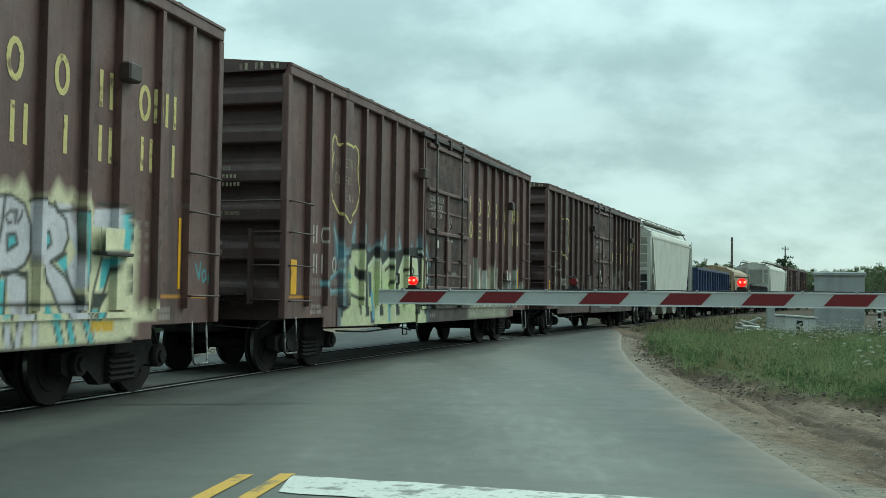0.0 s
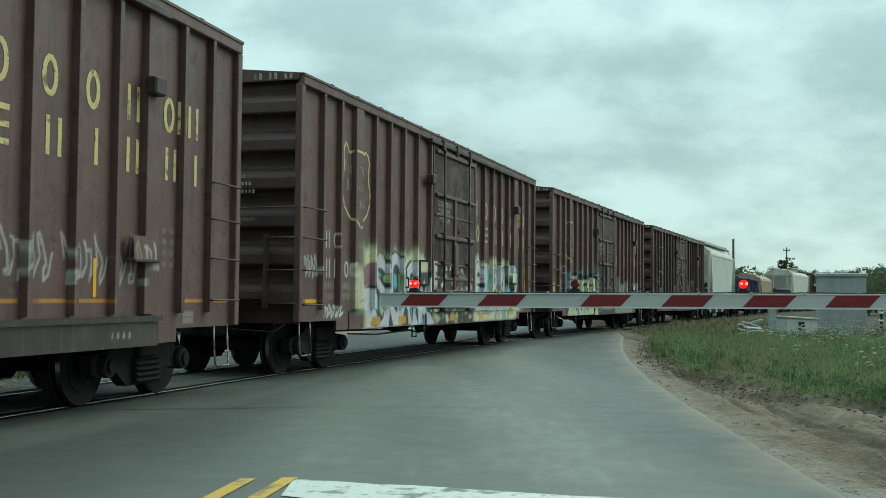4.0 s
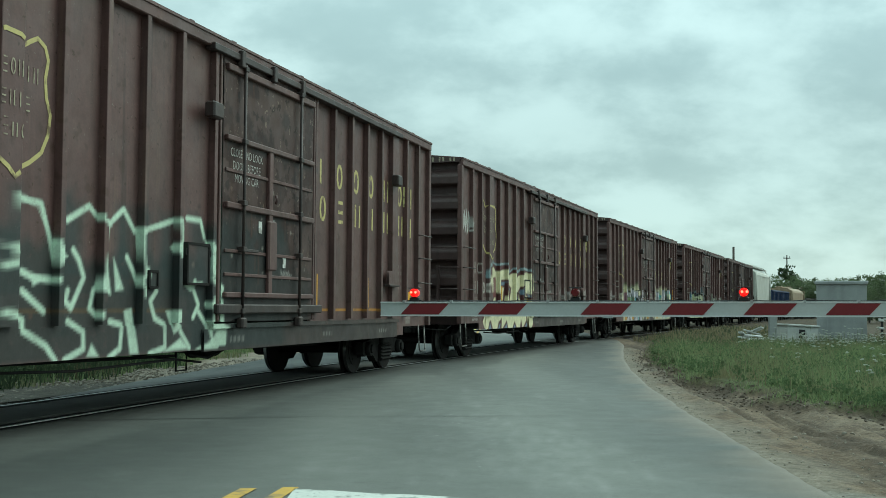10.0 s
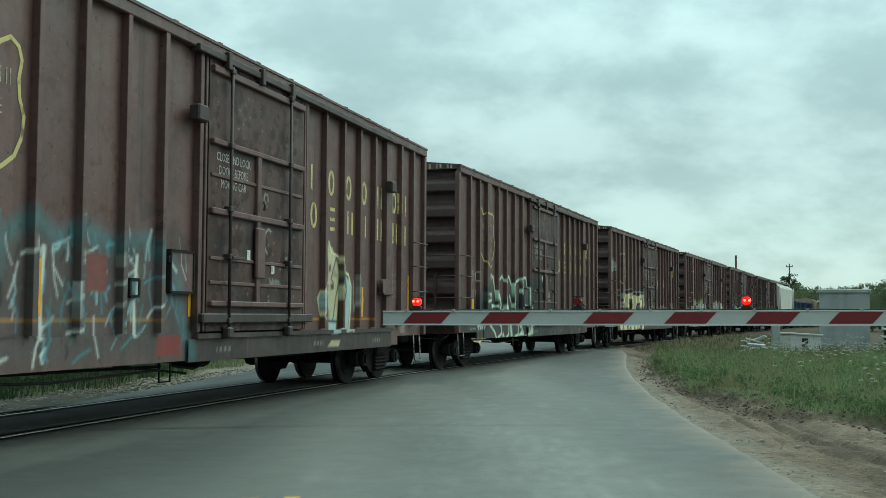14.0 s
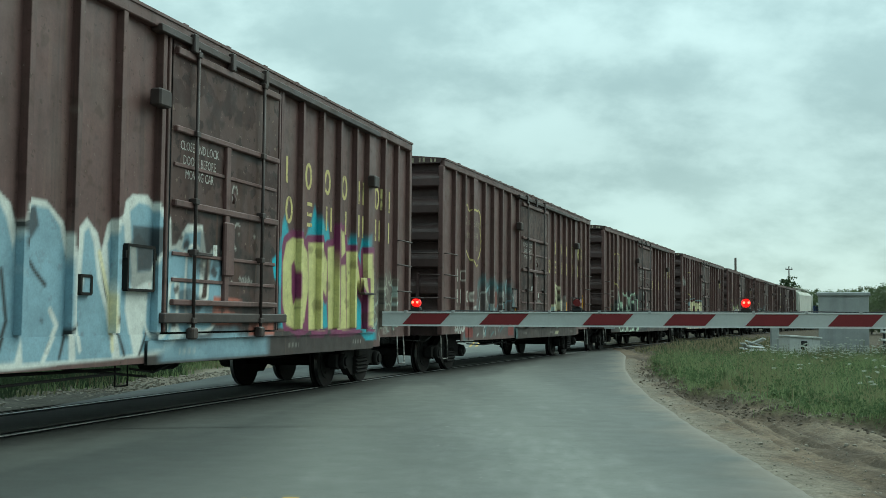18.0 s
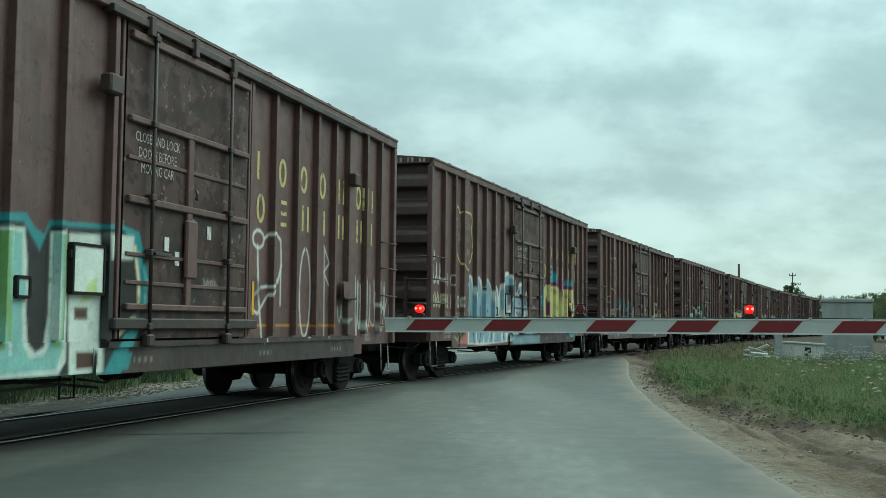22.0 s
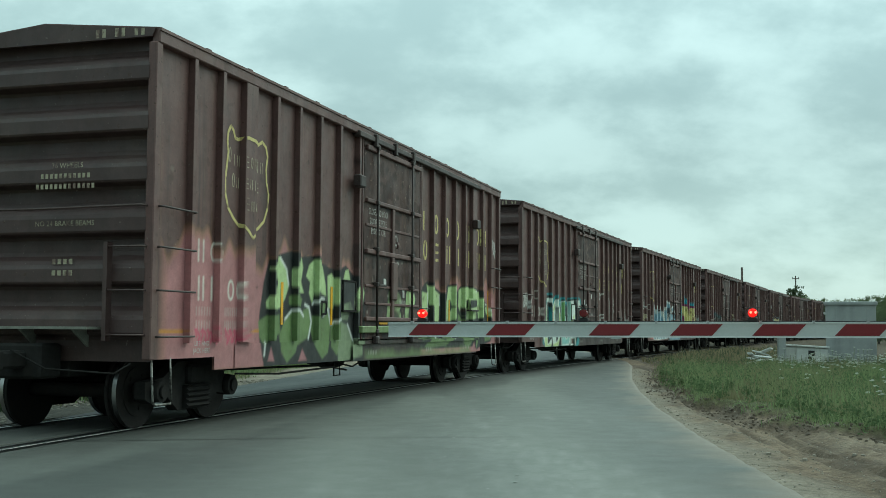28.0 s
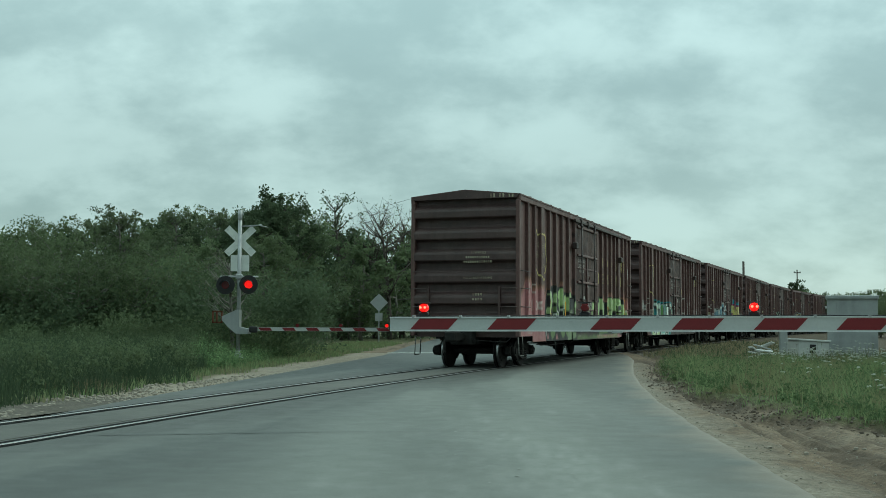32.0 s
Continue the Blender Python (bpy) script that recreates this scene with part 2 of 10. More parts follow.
TREAD = material("bright_wheel_tread", (0.42, 0.42, 0.42), 0.3, 1.0, grain=((20.0, 0.1),))
YELLOW_LETTER = material("faded_yellow_paint", (0.54, 0.46, 0.19), 0.7, spots=((7.0, 0.54, 0.64, BROWN, 0.8),), grain=((20.0, 0.12),))
CREAM_LETTER = material("pale_lettering_paint", (0.38, 0.34, 0.24), 0.7, spots=((9.0, 0.48, 0.6, BROWN, 0.8),), grain=((20.0, 0.12),))
WHITE_LETTER = material("chalky_white_lettering", (0.46, 0.45, 0.42), 0.7, spots=((9.0, 0.52, 0.64, BROWN, 0.8),), grain=((20.0, 0.12),))
REFLECTOR = material("yellow_reflective_tape", (0.72, 0.36, 0.015), 0.45, grain=((8.0, 0.12), (50.0, 0.08)), spots=((6.0, 0.62, 0.7, (0.25, 0.15, 0.06), 0.7),))
PLACARD = material("white_paper_placard", (0.62, 0.63, 0.6), 0.8, spots=((12.0, 0.5, 0.6, (0.25, 0.22, 0.2), 0.7),))
STEP_WORN = material("worn_bright_step_iron", (0.21, 0.205, 0.19), 0.5, 0.3, spots=((14.0, 0.5, 0.58, (0.03, 0.024, 0.02), 0.85),), grain=((20.0, 0.2),))
STEP_PALE = material("pale_grating_steel", (0.20, 0.20, 0.17), 0.6, grain=((8.0, 0.25), (60.0, 0.2)))
HOPPER_WHITE = material("off_white_hopper_paint", (0.50, 0.51, 0.46), 0.6, spots=((1.2, 0.5, 0.75, (0.36, 0.33, 0.27), 0.6),), grain=((3.0, 0.08), (30.0, 0.05)), streak=((0.30, 0.27, 0.22), 0.25, 3.0), bump=((1.0, 0.01),))
HOPPER_TAN = material("tan_hopper_paint", (0.30, 0.23, 0.15), 0.65, spots=((1.2, 0.5, 0.75, (0.2, 0.13, 0.08), 0.6),), grain=((3.0, 0.12),), streak=((0.12, 0.08, 0.05), 0.5, 3.0))
GONDOLA_BLUE = material("blue_gondola_paint", (0.018, 0.040, 0.11), 0.55, spots=((2.0, 0.55, 0.7, (0.05, 0.05, 0.07), 0.6),), grain=((3.0, 0.15),), streak=((0.05, 0.03, 0.025), 0.5, 4.0))
GONDOLA_DARK = material("dark_gondola_steel", (0.035, 0.033, 0.034), 0.65, spots=((2.0, 0.55, 0.7, RUST, 0.6),), grain=((3.0, 0.15),))


# ---------------------------------------------------------------- mesh tools
class Shape:
    """Boxes, prisms, tubes and discs gathered into one mesh."""

    def __init__(self):
        self.v, self.f, self.smooth = [], [], []

    def add(self, verts, faces, smooth=False):
        n = len(self.v)
        self.v += [tuple(p) for p in verts]
        self.f += [tuple(i + n for i in q) for q in faces]
        self.smooth += [smooth] * len(faces)
        return self

    def box(self, x0, x1, y0, y1, z0, z1, c=0.0):
        """A box, its upright edges and rims eased by c."""
        if c <= 0:
            return self.add([(x, y, z) for x in (x0, x1) for y in (y0, y1) for z in (z0, z1)],
                            [(0, 1, 3, 2), (4, 6, 7, 5), (0, 4, 5, 1), (2, 3, 7, 6), (0, 2, 6, 4), (1, 5, 7, 3)])
        ring = [(x0 + c, y0), (x1 - c, y0), (x1, y0 + c), (x1, y1 - c), (x1 - c, y1), (x0 + c, y1), (x0, y1 - c), (x0, y0 + c)]
        cx, cy = (x0 + x1) / 2, (y0 + y1) / 2
        ins = [(cx + (x - cx) * (1 - 2 * c / max(x1 - x0, 1e-6)), cy + (y - cy) * (1 - 2 * c / max(y1 - y0, 1e-6))) for x, y in ring]
        v = [(x, y, z0) for x, y in ins] + [(x, y, z0 + c) for x, y in ring] + [(x, y, z1 - c) for x, y in ring] + [(x, y, z1) for x, y in ins]
        f = [tuple(range(7, -1, -1)), tuple(range(24, 32))]
        for k in range(3):
            f += [(k * 8 + i, k * 8 + (i + 1) % 8, k * 8 + 8 + (i + 1) % 8, k * 8 + 8 + i) for i in range(8)]
        return self.add(v, f)

    def prism(self, pts, a, b, axis="y"):
        """The outline pts, drawn out from a to b along an axis; pts are the two other coordinates in order."""
        def at(p, d):
            return {"x": (d, p[0], p[1]), "y": (p[0], d, p[1]), "z": (p[0], p[1], d)}[axis]
        n = len(pts)
        area = sum(pts[i][0] * pts[(i + 1) % n][1] - pts[(i + 1) % n][0] * pts[i][1] for i in range(n))
        if (area > 0) == (axis == "y"):
            pts = pts[::-1]
        if a > b:
            a, b = b, a
        v = [at(p, a) for p in pts] + [at(p, b) for p in pts]
        f = [tuple(range(n - 1, -1, -1)), tuple(range(n, 2 * n))] + [(i, (i + 1) % n, n + (i + 1) % n, n + i) for i in range(n)]
        return self.add(v, f)

    def disc(self, centre, r, depth, axis="y", n=20, r2=None):
        """A short cylinder or cone round an axis."""
        r2 = r if r2 is None else r2
        ring = [(math.cos(2 * math.pi * i / n), math.sin(2 * math.pi * i / n)) for i in range(n)]

        def at(p, q, d):
            o = {"x": (d, p, q), "y": (p, d, q), "z": (p, q, d)}[axis]
            return tuple(o[i] + centre[i] for i in range(3))
        v = [at(c * r, s * r, -depth / 2) for c, s in ring] + [at(c * r2, s * r2, depth / 2) for c, s in ring]
        a, b = tuple(range(n)), tuple(range(2 * n - 1, n - 1, -1))
        sides = [(i, n + i, n + (i + 1) % n, (i + 1) % n) for i in range(n)]
        if axis != "y":
            a, b = a[::-1], b[::-1]
            sides = [q[::-1] for q in sides]
        self.add(v, [a, b])
        m = len(self.v) - 2 * n
        self.f += [tuple(i + m for i in q) for q in sides]
        self.smooth += [True] * n
        return self

    def tube(self, pts, r, n=7, r_end=None):
        """A round bar through the points."""
        pts = [Vector(p) for p in pts]
        base = len(self.v)
        k = len(pts)
        for i, p in enumerate(pts):
            d = (pts[min(i + 1, k - 1)] - pts[max(i - 1, 0)]).normalized()
            u = d.cross(Vector((0, 0, 1)) if abs(d.z) < 0.9 else Vector((1, 0, 0))).normalized()
            w = d.cross(u)
            ri = r if r_end is None else r + (r_end - r) * i / max(k - 1, 1)
            self.v += [tuple(p + u * (ri * math.cos(2 * math.pi * j / n)) + w * (ri * math.sin(2 * math.pi * j / n))) for j in range(n)]
        for i in range(k - 1):
            for j in range(n):
                a, b = base + i * n + j, base + i * n + (j + 1) % n
                self.f.append((a, b, b + n, a + n))
                self.smooth.append(True)
        self.f += [tuple(base + j for j in range(n - 1, -1, -1)), tuple(base + (k - 1) * n + j for j in range(n))]
        self.smooth += [False, False]
        return self

    def mesh(self, name, *mats):
        me = bpy.data.meshes.new(name)
        me.from_pydata(self.v, [], self.f)
        me.polygons.foreach_set("use_smooth", self.smooth)
        for m in mats:
            me.materials.append(m)
        return me


def part(name, what, mat, parent, label="", at=None):
    """Links a Shape, or a mesh that several share, as one object under a thing or a part."""
    ob = new(name, what.mesh(name, mat) if isinstance(what, Shape) else what)
    ob.parent = parent
    if at is not None:
        ob.matrix_basis = at
    return tagged(ob, label)


def thing(name, m, label, category, group="", kind=""):
    ob = new(name)
    ob.matrix_basis = m
    ob.empty_display_size = 0.2
    return tagged(ob, label, category, group, kind)


def solid(name, shape, mat, label, category, group="", kind="", m=None):
    ob = new(name, shape.mesh(name, mat))
    if m is not None:
        ob.matrix_basis = m
    return tagged(ob, label, category, group, kind)


# ---------------------------------------------------------------- ground, road, track
def along(table, v):
    return float(np.interp(v, [r[0] for r in table], [r[1] for r in table]))


# edges of the asphalt and of the verge: distance ahead, distance to the right
ROAD_RIGHT = ((-40, 2.1), (6, 2.60), (8.5, 2.77), (10.7, 2.89), (14, 3.13), (17.6, 3.44), (22.3, 3.98), (27.3, 4.68), (32.9, 5.62), (37, 6.35), (42, 7.0), (50, 7.3), (150, 12.0))
ROAD_LEFT = ((-40, -9.0), (9, -7.2), (12, -6.1), (14.4, -5.2), (17, -4.95), (19, -4.75), (21.2, -4.50), (25.9, -3.95), (32.6, -3.2), (41, -2.2), (56.5, -1.75), (150, 3.4))
VERGE_RIGHT = ((12.0, 30.0), (12.4, 8.0), (13.0, 5.3), (14.2, 4.62), (16.5, 4.55), (19, 4.35), (24, 4.9), (29, 5.75), (33, 6.55), (38, 7.5), (60, 8.0), (150, 13.0))
VERGE_LEFT = ((-40, -14.0), (10, -8.6), (14, -6.9), (15.6, -6.35), (17.2, -6.1), (19.3, -5.85), (22.2, -5.55), (26.3, -5.15), (31.6, -4.75), (36.5, -4.1), (47, -3.4), (62, -2.6), (150, 3.0))

GRASSY = (0.058, 0.066, 0.026)


def grassy(x, y):
    """How far a place is into the grass: 0 on bare dirt, 1 well inside."""
    wob = 0.25 * math.sin(x * 1.9 + y * 1.3) + 0.18 * math.sin(y * 3.7 - x * 2.2) + 0.12 * math.sin(y * 7.1 + x * 5.0)
    if y > 12.0 and x > 0:
        d = x - along(VERGE_RIGHT, y)
    elif x > 0:
        d = -1.0
    else:
        d = along(VERGE_LEFT, y) - x
    # bare ground beside the rails
    _, _, off = near_track(x, y)
    if off > 0:
        d = min(d, off - 3.2)
    else:
        d = min(d, -off - 2.0)
    return max(0.0, min(1.0, (d + wob * 0.6) / (0.34 if x > 0 else 0.5) + 0.5))


TRACK_KEYS = [(s, *on_track(s)) for s in range(-60, 300, 5)]


def near_track(x, y):
    """Distance along the line of the nearest place on it, the height of the line, and the distance to its right."""
    best = min(TRACK_KEYS, key=lambda k: (k[1] - x) ** 2 + (k[2] - y) ** 2)
    s, tx, ty, a = best
    s2 = s + (x - tx) * math.sin(a) + (y - ty) * math.cos(a)
    tx, ty, a = on_track(s2)
    return s2, 0.0, (x - tx) * math.cos(a) - (y - ty) * math.sin(a)


RUTS = ((0.62, 0.035, 0.3), (0.85, 0.05, 1.9), (1.10, 0.03, 3.1), (1.30, 0.06, 4.4), (1.52, 0.035, 0.9), (1.78, 0.05, 2.6), (2.10, 0.04, 5.2), (2.45, 0.06, 1.3))


def rut(d, y):
    """How deep a tyre rut runs at d metres from the asphalt: broken narrow lines that wander along the shoulder."""
    best = 0.0
    for at, wide, ph in RUTS:
        c = at + 0.07 * math.sin(y * 0.55 + ph) + 0.03 * math.sin(y * 2.1 + ph * 3)
        on = 0.5 + 0.5 * math.sin(y * 0.9 + ph * 5) + 0.45 * math.sin(y * 3.3 + ph * 2)
        best = max(best, math.exp(-((d - c) / wide) ** 2) * max(0.0, min(1.0, on)))
    return best


def ground_height(x, y):
    z = -0.055 + 0.02 * math.sin(x * 1.3 + y * 0.7) * math.sin(y * 0.9)
    if along(ROAD_LEFT, y) + 0.3 < x < along(ROAD_RIGHT, y) - 0.25:
        return -0.16
    g = grassy(x, y) if -30 < x < 40 and 4 < y < 160 else (1.0 if y > 0 else 0.4)
    if x > 0 and y < 60:
        # ruts along the shoulder, then a low bank of turf
        d = x - along(ROAD_RIGHT, y)
        z += (0.035 * math.sin(d * 5.2 + 0.6 * math.sin(y * 0.8)) + 0.016 * math.sin(d * 17 + 1.1 * math.sin(y * 0.5)) + 0.010 * math.sin(d * 9 - y * 2.3) * math.sin(y * 5.1)) * (1 - g)
        z -= 0.045 * rut(d, y) * (1 - g)
        # the sand lies level with the asphalt's edge
        k = max(0.0, min(1.0, d / 0.5))
        z = z * k + (-0.030 + 0.25 * min(0.0, d)) * (1 - k)
        z += 0.13 * g
    elif x <= 0:
        z += -0.02 * g
    else:
        z += 0.05 * g
    return z


ASPHALT_SPOTS = ((0.35, 0.45, 0.75, (0.066, 0.070, 0.064), 0.5), (1.6, 0.58, 0.72, (0.095, 0.098, 0.088), 0.3), (0.22, 0.5, 0.8, (0.040, 0.043, 0.040), 0.6), (9.0, 0.66, 0.72, (0.030, 0.031, 0.030), 0.35))
ASPHALT = material("worn_grey_asphalt", (0.032, 0.036, 0.033), 0.66, spots=ASPHALT_SPOTS, grain=((2.5, 0.08), (22.0, 0.09), (70.0, 0.13), (260.0, 0.16)), bump=((120.0, 0.0018),), rough_var=0.06, spec=0.42,
                   streak=((0.070, 0.074, 0.067), 0.4, 1.1, (1.0, 0.06, 1.0)), paint=True)
PANEL = material("pale_crossing_concrete", (0.080, 0.079, 0.070), 0.85, spots=((1.2, 0.5, 0.7, (0.055, 0.055, 0.050), 0.7), (7.0, 0.6, 0.7, (0.14, 0.135, 0.115), 0.5)), grain=((4.0, 0.14), (70.0, 0.12)), bump=((30.0, 0.004),), vary=0.12)
DIRT = material("sandy_dirt", (0.142, 0.105, 0.072), 0.95, spots=((0.6, 0.48, 0.7, (0.080, 0.060, 0.043), 0.8), (2.2, 0.52, 0.7, (0.20, 0.165, 0.125), 0.6), (0.25, 0.5, 0.7, (0.175, 0.15, 0.115), 0.6), (30.0, 0.62, 0.68, (0.27, 0.235, 0.19), 0.6), (18.0, 0.62, 0.68, (0.040, 0.031, 0.024), 0.7)),
                grain=((4.0, 0.20), (11.0, 0.30), (45.0, 0.28)), bump=((1.6, 0.06), (7.0, 0.035), (22.0, 0.014)), paint=True, spec=0.2, streak=((0.052, 0.039, 0.028), 0.9, 2.6, (1.0, 0.07, 1.0)))
BALLAST = material("grey_brown_ballast", (0.105, 0.094, 0.077), 0.95, spots=((1.5, 0.45, 0.7, (0.052, 0.045, 0.037), 0.7),), grain=((14.0, 0.4), (45.0, 0.3)), bump=((16.0, 0.05),), spec=0.2)
STONE = material("pale_gravel_stone", (0.26, 0.23, 0.185), 0.9, grain=((20.0, 0.3),), vary=0.2)
RAIL_TOP = material("worn_rail_head", (0.27, 0.27, 0.265), 0.40, 0.9, grain=((30.0, 0.1),), rough_var=0.08, spec=0.3)
RAIL_SIDE = material("rusty_rail_web", (0.045, 0.030, 0.022), 0.85, grain=((20.0, 0.25),))
GUTTER = material("black_flangeway_rubber", (0.008, 0.008, 0.008), 0.9, grain=((10.0, 0.3),), spec=0.08)
TIE = material("creosoted_tie", (0.035, 0.028, 0.022), 0.9, grain=((5.0, 0.3), (40.0, 0.2)), vary=0.2)
WHITE_ROAD = material("worn_white_road_paint", (0.52, 0.54, 0.50), 0.7, spots=((3.0, 0.56, 0.64, (0.13, 0.135, 0.125), 0.9), (14.0, 0.58, 0.66, (0.15, 0.155, 0.14), 0.8)), grain=((30.0, 0.12),))
YELLOW_ROAD = material("worn_yellow_road_paint", (0.50, 0.31, 0.055), 0.7, spots=((5.0, 0.55, 0.66, (0.12, 0.115, 0.09), 0.9),), grain=((30.0, 0.12),))
TAR = material("black_tar_seam", (0.022, 0.023, 0.022), 0.6, grain=((10.0, 0.3),))


def make_ground():
    def lines(lo, hi, step, far):
        out = list(np.arange(lo, hi + 1e-6, step))
        w, left, right = step, lo, hi
        while right < far:
            w *= 1.35
            right += w
            left -= w
            out = [left] + out + [right]
        return out
    xs, ys = lines(-13.0, 16.0, 0.33, 2600), lines(5.0, 44.0, 0.4, 2600)
    # a closer mesh where the rutted shoulder lies
    xs = [x for x in xs if not 1.8 < x < 9.2] + list(np.arange(1.85, 5.6, 0.042)) + list(np.arange(5.6, 9.2, 0.11))
    ys = [y for y in ys if not 5.1 < y < 27.9] + list(np.arange(5.2, 18.0, 0.12)) + list(np.arange(18.0, 27.9, 0.19))
    xs.sort()
    ys.sort()
    n = len(ys)
    verts = [(x, y, ground_height(x, y)) for x in xs for y in ys]
    faces = [(i * n + j, (i + 1) * n + j, (i + 1) * n + j + 1, i * n + j + 1) for i in range(len(xs) - 1) for j in range(n - 1)]
    me = bpy.data.meshes.new("ground")
    me.from_pydata(verts, [], faces)
    me.polygons.foreach_set("use_smooth", [True] * len(faces))
    me.materials.append(DIRT)
    at = me.color_attributes.new("paint", "FLOAT_COLOR", "POINT")
    cols = []
    for x, y, _ in verts:
        gr = grassy(x, y) if -30 < x < 40 and 4 < y < 160 else (1.0 if y > 4 else 0.3)
        tone, a = GRASSY, 0.92 * gr
        if x > 0 and y > 29:
            dry = max(0.0, min(1.0, (y - 31.5 - 1.2 * math.sin(x * 1.7)) / 2.0))
            tone = tuple(g * (1 - dry) + b * dry for g, b in zip(GRASSY, (0.062, 0.050, 0.034)))
            if x > along(VERGE_RIGHT, y):
                a = max(a, 0.88 * dry)
        if 2 < x < 9.5 and 5 < y < 35:
            d = x - along(ROAD_RIGHT, y)
            # bare soil rim, its colour darkened for the shade below the turf
            soil = max(0.0, 1 - abs(gr - 0.30) / 0.30) * 0.85
            wheel = max(0.0, math.sin(d * 5.2 + 2.0 + 0.6 * math.sin(y * 0.8)) - 0.15) * 1.3 * min(1.0, max(0.0, d - 0.35) * 1.6) * (1 - gr)
            wheel *= 0.65 + 0.35 * math.sin(y * 2.1 + 4 * math.sin(y * 0.7))
            dent = 0.8 * rut(d, y) * (1 - gr)
            wheel = max(wheel * 0.6, dent)
            pale = 0.75 * max(0.0, 1 - d / (0.55 + 0.2 * math.sin(y * 2.3) + 0.12 * math.sin(y * 6.1)))
            if pale > max(soil, wheel, a):
                tone, a = (0.190, 0.172, 0.140), pale
            elif max(soil, wheel) > a:
                tone, a = (0.044, 0.033, 0.024), min(0.92, max(soil, wheel))
            # worn gravel drive at the near corner
            drive = max(0.0, min(1.0, (8.25 - 0.9 * (x - 2.5) - y) / 0.35 + 0.2 * math.sin(x * 9 + y * 7)))
            if drive > 0.3:
                tone, a = (0.200, 0.190, 0.160), max(a * (1 - drive), 0.85 * drive)
        elif x < 0 and 9 < y < 45 and gr < 0.8:
            # pale crushed gravel along the far rail
            tone, a = (GRASSY, a) if gr > 0.5 else ((0.235, 0.205, 0.160), 0.80 * (1 - gr))
        cols.append((*tone, a))
    cols = np.array(cols, np.float32)
    at.data.foreach_set("color", cols.ravel())
    tagged(new("ground", me), "sandy dirt and turf beside a country road", "ground", kind="structure")


make_ground()


def make_road():
    ys = list(np.arange(-40, 4, 2.0)) + list(np.arange(4, 16, 0.08)) + list(np.arange(16, 30, 0.25)) + list(np.arange(30, 60, 0.6)) + list(np.arange(60, 151, 5.0))
    k = 150
    v, f = [], []
    for y in ys:
        calm = max(0.15, min(1.0, (26 - y) / 10))
        rag = calm * 0.012 * math.sin(y * 1.3) + calm * 0.008 * math.sin(y * 5.1 + 1) + calm * 0.006 * math.sin(y * 13.0)
        a, b = along(ROAD_LEFT, y) + rag, along(ROAD_RIGHT, y) + rag
        for i in range(k + 1):
            x = a + (b - a) * i / k
            edge = min(i, k - i)
            v.append((x, y, -0.012 - (0.03 if edge == 0 else 0.0)))
    for j in range(len(ys) - 1):
        for i in range(k):
            q = j * (k + 1) + i
            f.append((q, q + 1, q + k + 2, q + k + 1))
    me = bpy.data.meshes.new("road")
    me.from_pydata(v, [], f)
    me.polygons.foreach_set("use_smooth", [True] * len(f))
    me.materials.append(ASPHALT)
    # sand driven in from the shoulder, the lane's sheen as paler colour, smudges of scraped paint
    rng = random.Random(19)
    dabs = []
    for i in range(300):
        u = rng.random()
        x, y = (rng.gauss(0.75, 0.5), rng.uniform(7.8, 11.2)) if u < 0.5 else (rng.gauss(0.25, 0.25), rng.gauss(12.2, 0.4)) if u < 0.7 else (rng.gauss(0.4, 0.6), rng.uniform(12.5, 24)) if u < 0.85 else (rng.uniform(-3.5, 2.4), rng.uniform(7, 22))
        dabs.append((x, y, rng.uniform(0.03, 0.075), rng.uniform(0.08, 0.42), rng.uniform(0.05, 0.22)))
    V = np.array(v)
    X, Y = V[:, 0], V[:, 1]
    edge = np.interp(Y, [r[0] for r in ROAD_RIGHT], [r[1] for r in ROAD_RIGHT]) - X
    ragged = 0.62 + 0.22 * np.sin(Y * 1.7) + 0.14 * np.sin(Y * 4.1 + 1) + 0.10 * np.sin(Y * 9.3) + 0.06 * np.sin(Y * 23 + X * 9)
    sand = np.clip(1 - edge / ragged, 0, 1) ** 0.9
    film = 0.16 * np.clip(1 - edge / 1.8, 0, 1)
    lane = X - 0.95 - 0.045 * (Y - 8)
    # sky sheen painted in: paler along the lane, left dark beside the train
    path = 0.74 / (1 + np.exp(-(X + 1.75 - 0.04 * (Y - 8)) / 0.55)) * np.exp(-np.maximum(0, lane / 1.6) ** 2) * (Y < 60)
    path *= 0.80 + 0.20 * np.sin(X * 2.9 + 0.15 * Y) * np.sin(Y * 0.33 + 1.0)
    scrape = np.zeros(len(v))
    for x, y, rx, ry, q in dabs:
        scrape = np.maximum(scrape, q * np.exp(-((X - x) / rx) ** 2 - ((Y - y) / ry) ** 2))
    cover = np.clip(np.maximum(np.maximum(sand, film + path), scrape), 0, 0.95)
    w = np.clip(sand * 1.3, 0, 1)[:, None]
    tint = np.array((0.160, 0.138, 0.108)) * w + np.array((0.182, 0.190, 0.168)) * (1 - w)
    lift = np.clip(scrape * 2.2, 0, 1)[:, None] * (1 - w)
    tint = tint * (1 - lift) + np.array((0.34, 0.345, 0.32)) * lift
    # shade under the train, painted as a dark band along the rails
    off = np.full(len(v), 1e9)
    for (_, ax, ay, _), (_, bx, by, _) in zip(TRACK_KEYS, TRACK_KEYS[1:]):
        ux, uy = bx - ax, by - ay
        u = np.clip(((X - ax) * ux + (Y - ay) * uy) / (ux * ux + uy * uy), 0, 1)
        off = np.minimum(off, np.hypot(X - ax - u * ux, Y - ay - u * uy))
